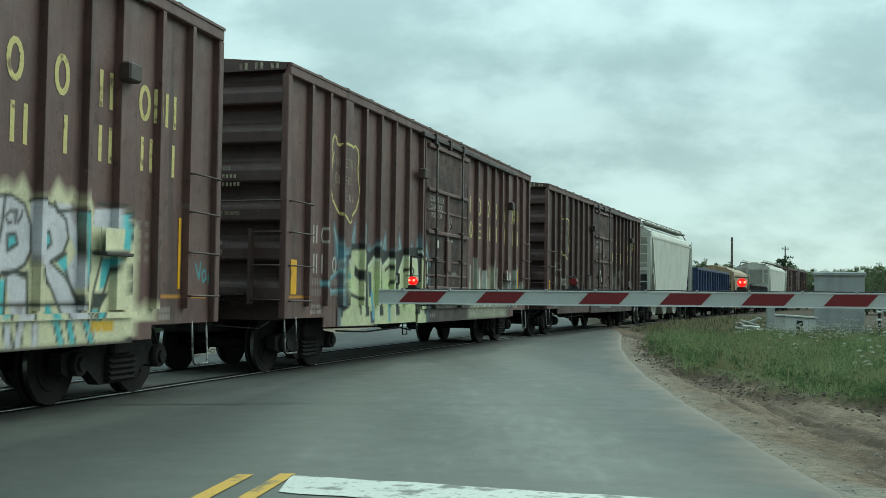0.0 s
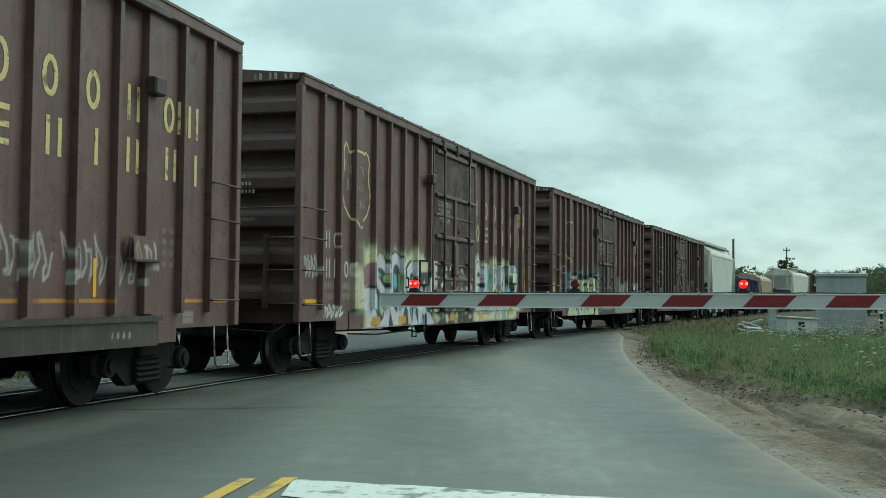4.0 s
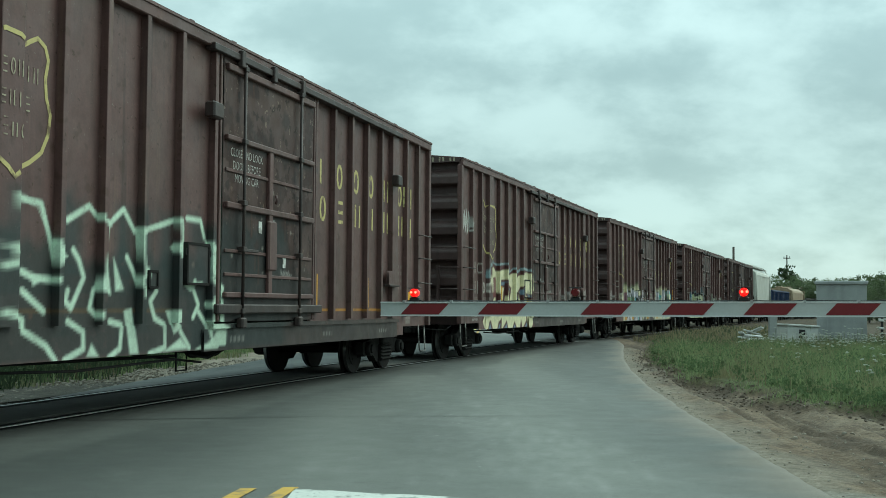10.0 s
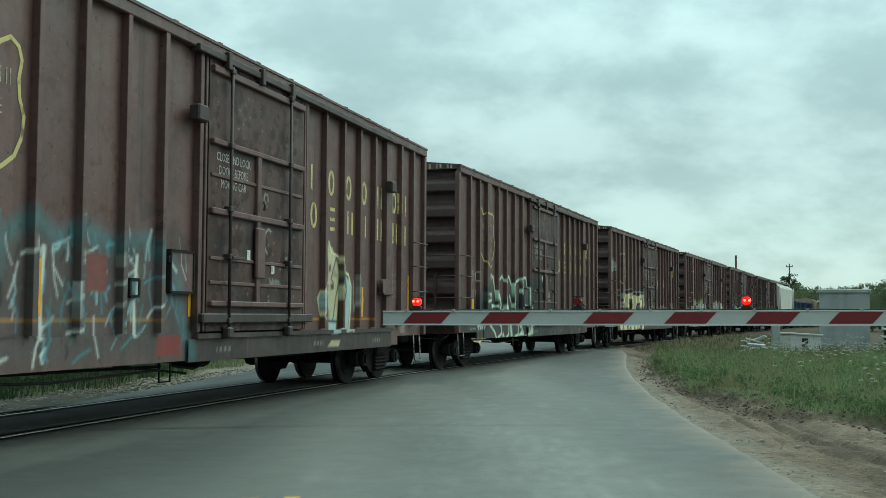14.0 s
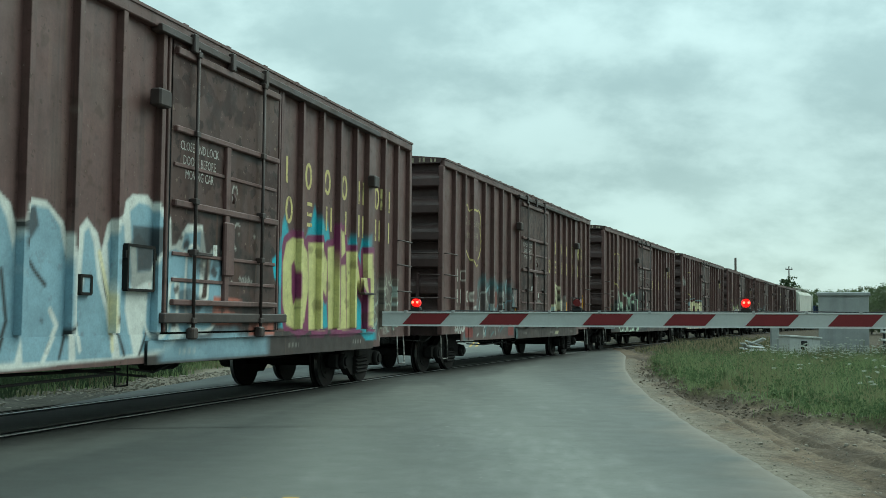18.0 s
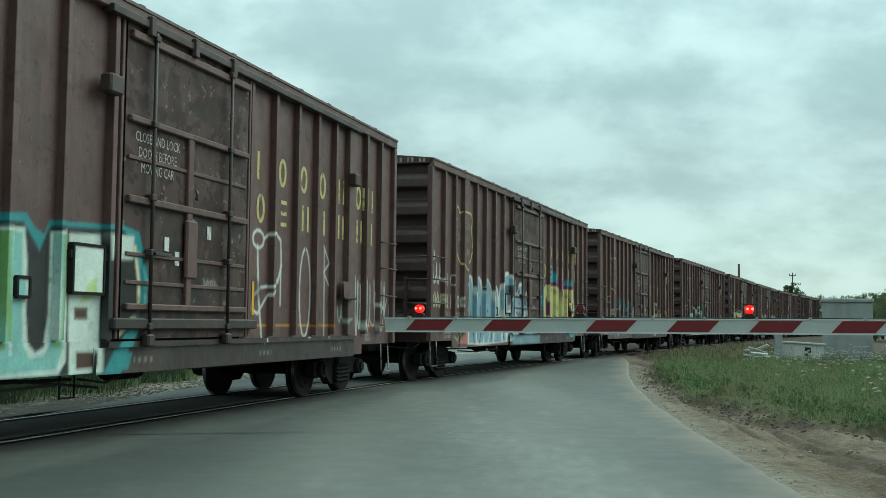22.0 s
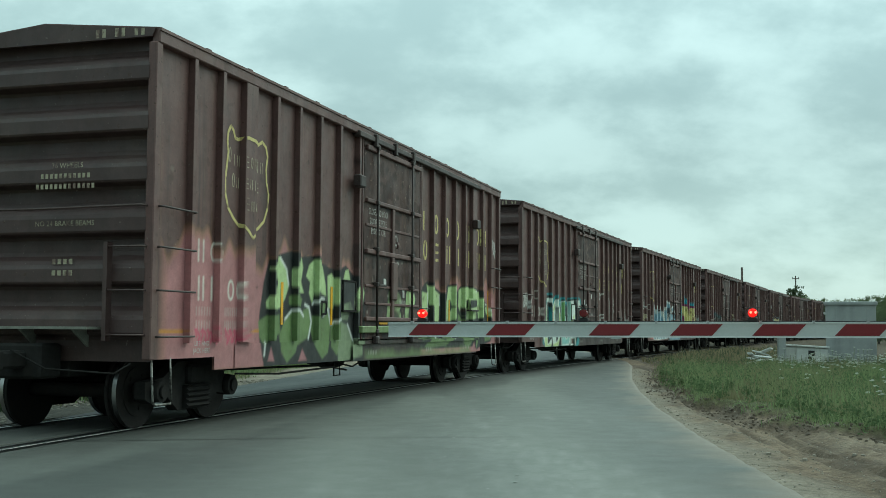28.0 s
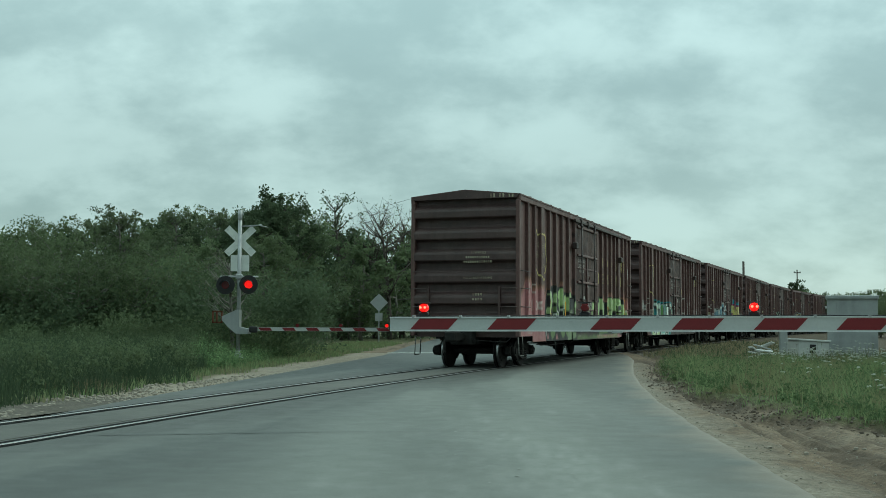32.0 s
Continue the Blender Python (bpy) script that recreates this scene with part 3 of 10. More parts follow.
    train_shade = np.clip((2.35 + 0.18 * np.sin(X * 1.9) + 0.12 * np.sin(X * 5.3 + 1) + 0.06 * np.sin(X * 14.0) - off) / 0.9, 0, 1)[:, None] * 0.8
    tint = tint * (1 - train_shade) + np.array((0.022, 0.022, 0.020)) * train_shade
    cover = np.clip(np.maximum(cover * (1 - train_shade[:, 0]), train_shade[:, 0]), 0, 0.95)
    road_coat = np.concatenate([tint, cover[:, None]], 1)
    at = me.color_attributes.new("paint", "FLOAT_COLOR", "POINT")
    at.data.foreach_set("color", road_coat.astype(np.float32).ravel())
    tagged(new("road", me), "worn grey asphalt road over a level crossing", "road", kind="structure")


make_road()


def ribbon(s0, s1, offs, zs, step=1.0):
    """A strip along the track; offs and zs are its cross-section."""
    sh = Shape()
    n = len(offs)
    ss = spaced_out(s0, s1, step)
    for s in ss:
        for o, z in zip(offs, zs):
            x, y, _ = on_track(s, o)
            sh.v.append((x, y, z))
    for j in range(len(ss) - 1):
        for i in range(n - 1):
            q = j * n + i
            sh.f.append((q, q + 1, q + n + 1, q + n))
            sh.smooth.append(False)
    return sh


def spaced_out(a, b, step):
    n = max(1, int(round((b - a) / step)))
    return [a + (b - a) * i / n for i in range(n + 1)]


CROSS_A, CROSS_B = -24.0, 8.0
bed = ribbon(8.2, 290, (-2.9, -1.7, -1.3, 1.3, 1.8, 3.2), (-0.20, -0.10, -0.07, -0.07, -0.10, -0.16), 2.0)
solid("ballast", bed, BALLAST, "crushed stone bed under the rails", "ballast", kind="structure")
side_bed = ribbon(-45, -12.5, (-3.6, -2.6, -1.2), (-0.10, -0.045, -0.03), 1.0)
solid("ballast", side_bed, BALLAST, "gravel shoulder along the far rail", "ballast", kind="structure")
for off in (-0.75, 0.75):
    rail = thing("rail", Matrix(), "steel rail with a polished head set in the road", "rail", "rails of the track", "structure")
    part("rail_web", ribbon(-45, 290, (off - 0.05, off - 0.036, off - 0.034, off + 0.034, off + 0.036, off + 0.05), (-0.12, -0.10, -0.004, -0.004, -0.10, -0.12), 2.0), RAIL_SIDE, rail)
    part("rail_head", ribbon(-45, 290, (off - 0.034, off - 0.028, off + 0.028, off + 0.034), (-0.012, 0.0, 0.0, -0.012), 2.0), RAIL_TOP, rail)
    sg = 1 if off < 0 else -1
    for a, w in ((off + sg * 0.022, 0.14), (off - sg * 0.022, -0.10)):
        b = a + sg * w
        part("flangeway", ribbon(-45, CROSS_B + 0.3, (min(a, b), max(a, b)), (-0.0045, -0.0045), 1.0), GUTTER, rail)
s = CROSS_A
crossing = thing("crossing_surface", Matrix(), "pale concrete panels between the rails of the crossing", "crossing", kind="structure")
while s < CROSS_B:
    part("crossing_panel", ribbon(s + 0.012, s + 2.45, (-0.50, -0.49, 0.49, 0.50), (-0.03, -0.003, -0.003, -0.03), 0.8), PANEL, crossing)
    s += 2.46
ties = Shape()
for i in range(150):
    x, y, a = on_track(8.6 + i * 0.56)
    c, d = math.cos(a), math.sin(a)
    base = len(ties.v)
    q = [(-1.28, -0.11), (1.28, -0.11), (1.28, 0.11), (-1.28, 0.11)]
    ties.v += [(x + u * c + w * d, y - u * d + w * c, z) for z in (-0.2, -0.055) for u, w in q]
    ties.f += [tuple(base + k for k in g) for g in ((4, 5, 6, 7), (0, 1, 5, 4), (1, 2, 6, 5), (2, 3, 7, 6), (3, 0, 4, 7))]
    ties.smooth += [False] * 5
solid("railway_ties", ties, TIE, "dark creosoted ties in the ballast", "ties", kind="stuff")


def flat_patch(name, pts, z, mat, label, category="road marking"):
    sh = Shape()
    sh.v = [(x, y, z) for x, y in pts]
    sh.f, sh.smooth = [tuple(range(len(pts)))], [False]
    return solid(name, sh, mat, label, category, kind="structure")


def ragged_bar(x0, y0, x1, y1, wide, seed, n=24):
    """A painted bar with frayed edges; (x0, y0) to (x1, y1) is its far edge."""
    rng = random.Random(seed)
    top = [(x0 + (x1 - x0) * i / n, y0 + (y1 - y0) * i / n + rng.uniform(-0.025, 0.015)) for i in range(n + 1)]
    low = [(x, y - wide + rng.uniform(-0.02, 0.02)) for x, y in reversed(top)]
    return top + low


flat_patch("stop_line", ragged_bar(-0.93, 7.62, 2.30, 6.62, 0.64, 4), -0.005, WHITE_ROAD, "frayed white stop line across the lane")
for x, y in ((-1.24, 7.60), (-0.96, 7.66)):
    flat_patch("centre_line", [(x - 0.055, y), (x + 0.055, y + 0.01), (x - 0.60, y - 4.6), (x - 0.71, y - 4.6)], -0.005, YELLOW_ROAD, "worn yellow centre line")
flat_patch("stop_line", ragged_bar(-2.15, 43.9, 1.3, 44.9, 0.62, 7), -0.006, WHITE_ROAD, "white stop line beyond the track")
for k, x in enumerate((1.45, 1.7)):
    flat_patch("centre_line", [(x - 0.05, 46.0), (x + 0.05, 46.0), (x + 2.55, 90.0), (x + 2.45, 90.0)], -0.006, YELLOW_ROAD, "worn yellow centre line")


def tar_seam(x0, y0, x1, y1, w, seed):
    rng = random.Random(seed)
    n = 26
    a, b = [], []
    for i in range(n + 1):
        u = i / n
        x, y = x0 + (x1 - x0) * u, y0 + (y1 - y0) * u + rng.uniform(-0.02, 0.02)
        h = w * (0.4 + 0.6 * math.sin(math.pi * min(1, u * 1.1 + 0.05)) ** 0.5) / 2
        a.append((x, y + h))
        b.append((x, y - h))
    flat_patch("tar_seam", a + b[::-1], -0.0055, TAR, "thin tar-filled seam across the road", "seam")


tar_seam(-4.2, 11.95, -0.85, 12.62, 0.035, 1)
tar_seam(-0.8, 12.62, 2.0, 12.75, 0.016, 2)


def paint_scuffs():
    """Scraps of old white paint and scraped asphalt."""
    rng = random.Random(11)
    sh = Shape()

    def scrap(x, y, r):
        n = rng.randint(5, 8)
        base = len(sh.v)
        st = rng.uniform(0.35, 1.0)
        for i in range(n):
            a = 2 * math.pi * i / n
            q = r * rng.uniform(0.5, 1.2)
            sh.v.append((x + q * math.cos(a), y + q * math.sin(a) * (0.8 + st), -0.0062 + rng.uniform(0, 0.0008)))
        sh.f.append(tuple(base + i for i in range(n)))
        sh.smooth.append(False)
    for _ in range(45):
        u = rng.random()
        if u < 0.55:
            scrap(rng.gauss(0.75, 0.45), rng.uniform(8.4, 11.0), rng.uniform(0.006, 0.018))
        elif u < 0.8:
            scrap(rng.gauss(0.25, 0.22), rng.gauss(12.2, 0.35), rng.uniform(0.006, 0.022))
        else:
            scrap(rng.gauss(0.35, 0.30), rng.uniform(13, 24), rng.uniform(0.01, 0.03))
    SCRAP = material("scraped_pale_asphalt", (0.25, 0.255, 0.235), 0.8, spots=((6.0, 0.50, 0.65, (0.17, 0.175, 0.16), 0.9),), grain=((30.0, 0.2),))
    solid("paint_scraps", sh, SCRAP, "scraps of old white paint on the asphalt", "paint scraps", kind="stuff")


paint_scuffs()


def loose_stones():
    rng = random.Random(5)
    sh = Shape()

    def stone(x, y, r):
        nonlocal sh
        z = ground_height(x, y) + r * 0.3
        base = len(sh.v)
        a0 = rng.uniform(0, 6.28)
        tall = r * rng.uniform(0.35, 0.7)
        lean = r * 0.25 * rng.uniform(-1, 1)
        for k, (grow, up) in enumerate(((1.0, -0.4 * r), (0.85, 0.6 * tall), (0.40, tall))):
            for i in range(6):
                a = a0 + 2 * math.pi * i / 6
                q = r * grow * rng.uniform(0.8, 1.15)
                sh.v.append((x + q * math.cos(a) + (lean if k else 0), y + q * math.sin(a), z + up))
        for k in (0, 6):
            for i in range(6):
                j = (i + 1) % 6
                sh.f.append((base + k + i, base + k + j, base + k + 6 + j, base + k + 6 + i))
                sh.smooth.append(False)
        sh.f.append(tuple(base + 12 + i for i in range(6)))
        sh.smooth.append(False)
    for _ in range(1200):
        y = rng.uniform(6.5, 34) if rng.random() < 0.75 else rng.uniform(6.5, 14)
        a, b = along(ROAD_RIGHT, y), (along(VERGE_RIGHT, y) if y > 12.5 else 7.5)
        stone(a + (b - a) * rng.random() ** 1.4 + 0.02, y, rng.uniform(0.005, 0.014) if rng.random() < 0.95 else rng.uniform(0.014, 0.034))
    clods = Shape()
    keep, sh = sh, clods
    for _ in range(1500):
        y = rng.uniform(13.2, 34)
        stone_at = along(VERGE_RIGHT, y) + rng.gauss(-0.10, 0.20)
        stone(stone_at, y, rng.uniform(0.006, 0.022) if rng.random() < 0.93 else rng.uniform(0.022, 0.042))
    for _ in range(260):
        x = rng.uniform(4.8, 9.0)
        stone(x, 12.9 + rng.gauss(0, 0.15) - (x - 5.3) * 0.18, rng.uniform(0.008, 0.032))
    solid("soil_clods", clods, material("dark_soil", (0.082, 0.064, 0.047), 0.95, grain=((15.0, 0.3),)), "dark clods of soil along the turf's edge", "soil", kind="stuff")
    sh = keep
    for _ in range(2600):
        s_ = rng.uniform(-24, -3)
        x, y, _a = on_track(s_, -1.25 - 2.4 * rng.random())
        stone(x, y, rng.uniform(0.012, 0.045))
    solid("loose_stones", sh, STONE, "scattered pale stones on the shoulders", "stones", kind="stuff")


loose_stones()

# ---------------------------------------------------------------- spray paint on the cars
class Spray:
    """Paint laid on a wall in its own metres: x along the car, z above the rail."""

    def __init__(self):
        self.ops = []

    def fill(self, pts, colour, edge=0.04, alpha=1.0):
        self.ops.append(("fill", pts, 0.0, colour, edge, alpha))
        return self

    def line(self, pts, r, colour, edge=0.03, alpha=1.0):
        self.ops.append(("line", pts, r, colour, edge, alpha))
        return self

    def haze(self, x0, x1, z0, z1, colour, seed=0, alpha=0.9, ragged=0.18):
        self.ops.append(("haze", (x0, x1, z0, z1), ragged, colour, seed, alpha))
        return self

    def on(self, X_all, Z_all):
        rgb_all = np.zeros((len(X_all), 3))
        al_all = np.zeros(len(X_all))
        for kind, pts, r, colour, edge, alpha in self.ops:
            # only the points that the stroke can reach
            if kind == "haze":
                x0, x1, z0, z1 = pts
                near_it = (X_all > x0) & (X_all < x1) & (Z_all > z0) & (Z_all < z1 + 3.1 * r)
            else:
                px, pz = [p[0] for p in pts], [p[1] for p in pts]
                m = r + edge
                near_it = (X_all > min(px) - m) & (X_all < max(px) + m) & (Z_all > min(pz) - m) & (Z_all < max(pz) + m)
            pick = np.nonzero(near_it)[0]
            if not len(pick):
                continue
            X, Z = X_all[pick], Z_all[pick]
            if kind == "haze":
                s = edge
                wave = (np.sin(X * 5.1 + s) + np.sin(X * 11.3 + 2.1 * s) * 0.7 + np.sin(X * 23.0 + s * 3.3) * 0.4 + np.sin(X * 2.3 + s * 1.7)) * r * 0.45
                d = np.minimum.reduce([(X - x0) / 0.22, (x1 - X) / 0.22, (Z - z0) / 0.05, (z1 + wave - Z) / 0.16])
                a = np.clip(d, 0, 1)
            else:
                near = np.full(len(X), 1e9)
                n = len(pts)
                inside = np.zeros(len(X), bool)
                for i in range(n if kind == "fill" else n - 1):
                    (ax, az), (bx, bz) = pts[i], pts[(i + 1) % n]
                    ux, uz = bx - ax, bz - az
                    u = np.clip(((X - ax) * ux + (Z - az) * uz) / (ux * ux + uz * uz + 1e-9), 0, 1)
                    near = np.minimum(near, np.hypot(X - ax - u * ux, Z - az - u * uz))
                    if kind == "fill" and az != bz:
                        cross = ((az > Z) != (bz > Z)) & (X < ux * (Z - az) / uz + ax)
                        inside ^= cross
                sd = np.where(inside, -near, near) if kind == "fill" else near - r
                a = np.clip(0.5 - sd / edge, 0, 1)
            a = a * alpha
            keep = al_all[pick] * (1 - a)
            tot = a + keep
            w = np.where(tot > 0, a / np.maximum(tot, 1e-6), 0)[:, None]
            rgb_all[pick] = rgb_all[pick] * (1 - w) + np.array(colour) * w
            al_all[pick] = tot
        return np.concatenate([rgb_all, al_all[:, None]], axis=1)


def arc(cx, cz, rx, rz, a0, a1, n=9):
    return [(cx + rx * math.cos(radians(a0 + (a1 - a0) * i / (n - 1))), cz + rz * math.sin(radians(a0 + (a1 - a0) * i / (n - 1)))) for i in range(n)]


# strokes of made-up bubble forms in a unit square: none of them is a letter of a real word
def form(kind):
    return {
        "loop": [arc(0.5, 0.5, 0.36, 0.42, 0, 360, 13)],
        "bow": [arc(0.55, 0.5, 0.42, 0.42, 65, 295, 10)],
        "gate": [[(0.15, 0.0), (0.15, 0.7)] + arc(0.5, 0.62, 0.35, 0.32, 180, 0, 7) + [(0.85, 0.0)]],
        "cup": [[(0.15, 1.0), (0.15, 0.35)] + arc(0.5, 0.36, 0.35, 0.32, 180, 360, 7) + [(0.85, 1.0)]],
        "snake": [arc(0.5, 0.74, 0.34, 0.22, 30, 270, 8) + arc(0.5, 0.26, 0.34, 0.25, 90, -150, 8)],
        "stem": [[(0.5, 0.0), (0.5, 1.0)], [(0.5, 0.95), (0.9, 0.85)]],
        "peak": [[(0.08, 0.0), (0.42, 1.0), (0.62, 0.85), (0.9, 0.0)], [(0.3, 0.4), (0.7, 0.4)]],
        "fork": [[(0.15, 0.0), (0.2, 1.0)], [(0.2, 0.45), (0.85, 0.95)], [(0.3, 0.5), (0.88, 0.0)]],
        "wave": [[(0.1, 1.0), (0.25, 0.05), (0.5, 0.7), (0.72, 0.05), (0.92, 1.0)]],
        "hook": [[(0.15, 0.0), (0.15, 0.95)], arc(0.3, 0.68, 0.5, 0.28, 90, -90, 7), [(0.4, 0.42), (0.85, 0.0)]],
    }[kind]


def bubbles(sp, x0, x1, z0, z1, kinds, fat, fill, rim, rim_w=0.045, halo=None, halo_w=0.14, lean=0.12, seed=1, shade=None, inner=None, shine=None):
    """A row of fat sprayed forms between x0 and x1: halo, dark rim, fill, a second tone below, inner cuts and shine."""
    rng = random.Random(seed)
    n = len(kinds)
    w = (x1 - x0) / n
    laid = []
    for i, k in enumerate(kinds):
        zz0, zz1 = z0 + rng.uniform(-0.02, 0.05), z1 - abs(i - (n - 1) / 2) * 0.06 + rng.uniform(-0.08, 0.05)
        xa = x0 + i * w - w * 0.05
        ww = w * 1.12
        strokes = []
        for st in form(k):
            strokes.append([(xa + (px + lean * (pz - 0.5)) * ww, zz0 + fat + pz * (zz1 - zz0 - 2 * fat)) for px, pz in st])
        laid.append(strokes)
    if halo:
        for strokes in laid:
            for st in strokes:
                sp.line(st, fat + rim_w + halo_w, halo, 0.12, 0.9)
    for strokes in laid:
        for st in strokes:
            sp.line(st, fat + rim_w, rim, 0.03)
        for st in strokes:
            if fill:
                sp.line(st, fat, fill, 0.03)
            else:
                sp.line(st, fat * 0.8, BROWN, 0.03)
        for st in strokes:
            if shade:
                low = [(x, z) for x, z in st if z < z0 + (z1 - z0) * 0.5]
                if len(low) > 1:
                    sp.line(low, fat * 0.97, shade, 0.10)
            if inner:
                m = st[len(st) // 3: len(st) // 3 + 2]
                if len(m) > 1:
                    sp.line(m, fat * 0.38, inner, 0.03)
        if shine:
            st = strokes[0]
            k0 = rng.randrange(max(1, len(st) - 2))
            (ax, az), (bx, bz) = st[k0], st[k0 + 1]
            sp.line([(ax - fat * 0.55, az), (ax - fat * 0.55 + (bx - ax) * 0.6, az + (bz - az) * 0.6)], 0.016, shine, 0.02)
    return sp


def scrawl(sp, x0, x1, z0, z1, n, r, colour, seed, alpha=0.9):
    """A thin running scrawl that spells nothing."""
    rng = random.Random(seed)
    pts = []
    m = n * 9
    w = (x1 - x0) / n
    for i in range(m + 1):
        ph = 2 * math.pi * i / 9
        k = rng.uniform(0.75, 1.05)
        pts.append((x0 + (x1 - x0) * i / m + w * 0.30 * math.cos(ph * (1 if n % 2 else 2)) * k, (z0 + z1) / 2 + (z1 - z0) * (0.42 * math.sin(ph) * k + 0.10 * math.sin(i * 1.9 + seed))))
    return sp.line(pts, r, colour, 0.03, alpha)


def ticks(sp, x, z, n, h, w, colour, alpha=0.85, gap=0.5):
    """Lettering too worn or too private to spell: pairs of upright bars."""
    for i in range(n):
        a = x + i * w
        sp.line([(a, z), (a, z + h)], 0.018 if h > 0.12 else 0.010, colour, 0.025, alpha)
        sp.line([(a + w * gap, z), (a + w * gap, z + h)], 0.018 if h > 0.12 else 0.010, colour, 0.025, alpha)
    return sp


INK, CYAN = (0.017, 0.018, 0.019), (0.03, 0.36, 0.45)
CHALK, PINK = (0.62, 0.64, 0.60), (0.36, 0.16, 0.17)
ORANGE_TAPE = (0.50, 0.22, 0.02)


def marks(sp, ghost=False):
    """What every boxcar carries low on its side: its initials and numbers as bars, weights, an orange stripe."""
    pale = (0.58, 0.55, 0.49)
    ticks(sp, 1.04, 2.02, 1, 0.25, 0.24, pale, 0.6 if ghost else 0.85)
    sp.line(arc(1.42, 2.145, 0.07, 0.11, 0, 360, 12), 0.018, pale, 0.025, 0.6 if ghost else 0.85)
    ticks(sp, 1.06, 1.55, 1, 0.27, 0.22, pale, 0.95)
    sp.line([(1.38, 1.55), (1.38, 1.82)], 0.022, pale, 0.025, 0.95)
    for x in (1.88, 2.12):
        sp.line(arc(x, 1.685, 0.07, 0.12, 0, 360, 12), 0.018, pale, 0.025, 0.95)
    for k in range(2):
        ticks(sp, 14.3, 0.98 - k * 0.08, 4, 0.045, 0.07, (0.42, 0.40, 0.36), 0.6)
        ticks(sp, 1.02, 1.36 - k * 0.17, 3, 0.09, 0.13, (0.42, 0.40, 0.36), 0.6)
        ticks(sp, 1.74, 1.36 - k * 0.17, 4, 0.09, 0.10, (0.42, 0.40, 0.36), 0.6)
    for a, b in ((0.2, 0.7), (2.3, 3.0), (3.1, 3.75), (3.9, 4.5), (4.7, 5.35), (9.5, 10.2), (10.4, 11.0), (11.2, 11.8), (12.0, 12.6), (14.3, 14.8), (15.0, 15.5)):
        sp.line([(a, 1.16), (b, 1.16)], 0.022, ORANGE_TAPE, 0.02, 0.85)
    for r in range(3):
        for k in range(4):
            ticks(sp, 13.75 + r * 0.18, 1.95 - k * 0.13, 2, 0.05, 0.05, (0.25, 0.23, 0.2), 0.5)
    return sp


# spray-painted forms, each in metres along the car and above the rail
def paint_seven_rear(sp, tone):
    sp.fill([(2.70, 1.37), (2.82, 1.83), (2.98, 2.15), (3.34, 2.25), (3.72, 2.32), (4.02, 2.25), (4.53, 2.30), (4.91, 2.18), (5.43, 2.11), (5.79, 2.22), (6.17, 2.06), (6.46, 1.83), (6.49, 0.65), (5.48, 0.55), (2.86, 0.60), (2.71, 1.06)], tone["ink"], 0.035)
    sp.fill([(3.00, 2.03), (3.16, 2.18), (3.34, 2.21), (3.57, 2.02), (3.62, 1.78), (3.51, 1.62), (3.37, 1.49), (3.15, 1.45), (2.92, 1.48), (2.90, 1.56), (3.05, 1.68), (3.12, 1.84)], tone["lime"], 0.035)
    sp.fill([(3.73, 2.03), (3.88, 2.22), (4.06, 2.23), (4.12, 2.09), (4.05, 1.88), (4.15, 1.72), (3.84, 1.71), (3.73, 1.83)], tone["lime"], 0.035)
    sp.fill([(4.23, 1.97), (4.33, 2.14), (4.53, 2.24), (4.84, 2.15), (4.91, 2.00), (4.98, 1.83), (4.99, 1.70), (4.55, 1.77), (4.47, 1.56), (4.34, 1.72), (4.38, 1.89)], tone["lime"], 0.035)
    sp.fill([(5.04, 2.01), (5.20, 2.06), (5.34, 1.98), (5.38, 1.66), (5.27, 1.50), (5.08, 1.52), (5.05, 1.79)], tone["lime"], 0.035)
    sp.fill([(5.70, 1.99), (5.77, 2.13), (5.91, 2.16), (5.99, 1.98)], tone["lime"], 0.035)
    sp.fill([(6.17, 1.87), (6.35, 1.92), (6.43, 1.79), (6.34, 1.52), (6.13, 1.47), (6.05, 1.63)], tone["lime"], 0.035)
    sp.fill([(2.67, 1.29), (2.92, 1.37), (3.33, 1.39), (3.38, 1.13), (2.99, 1.02), (2.85, 0.97), (2.72, 1.08)], tone["moss"], 0.035)
    sp.fill([(3.52, 1.33), (3.75, 1.46), (4.04, 1.46), (4.15, 1.34), (4.28, 1.05), (3.92, 0.95), (3.87, 0.85), (3.58, 0.71), (3.39, 0.86), (3.34, 1.10)], tone["moss"], 0.035)
    sp.fill([(4.14, 1.47), (4.35, 1.51), (4.42, 1.26), (4.30, 1.05), (4.15, 1.22)], tone["moss"], 0.035)
    sp.fill([(4.46, 1.39), (4.89, 1.35), (5.04, 1.48), (5.18, 1.30), (5.14, 1.04), (5.06, 0.82), (4.84, 0.73), (4.53, 0.96), (4.42, 1.17)], tone["moss"], 0.035)
    sp.fill([(5.18, 1.22), (5.46, 1.35), (5.60, 1.13), (5.56, 0.90), (5.43, 0.77), (5.19, 0.91)], tone["moss"], 0.035)
    sp.fill([(5.59, 1.58), (5.88, 1.63), (6.01, 1.48), (5.89, 1.33), (5.60, 1.34)], tone["sage"], 0.035)
    sp.fill([(5.60, 1.31), (5.84, 1.26), (6.10, 1.03), (6.45, 1.03), (6.46, 0.75), (5.48, 0.64), (5.47, 0.86)], tone["sage"], 0.035)
    sp.fill([(3.64, 1.66), (3.93, 1.71), (4.10, 1.63), (4.04, 1.50), (3.65, 1.54)], tone["moss"], 0.035)
    sp.fill([(4.56, 1.56), (4.77, 1.65), (4.90, 1.56), (4.84, 1.41), (4.60, 1.39)], tone["moss"], 0.035)
    sp.fill([(2.96, 0.75), (3.06, 0.94), (3.17, 0.74)], tone["pink"], 0.035)
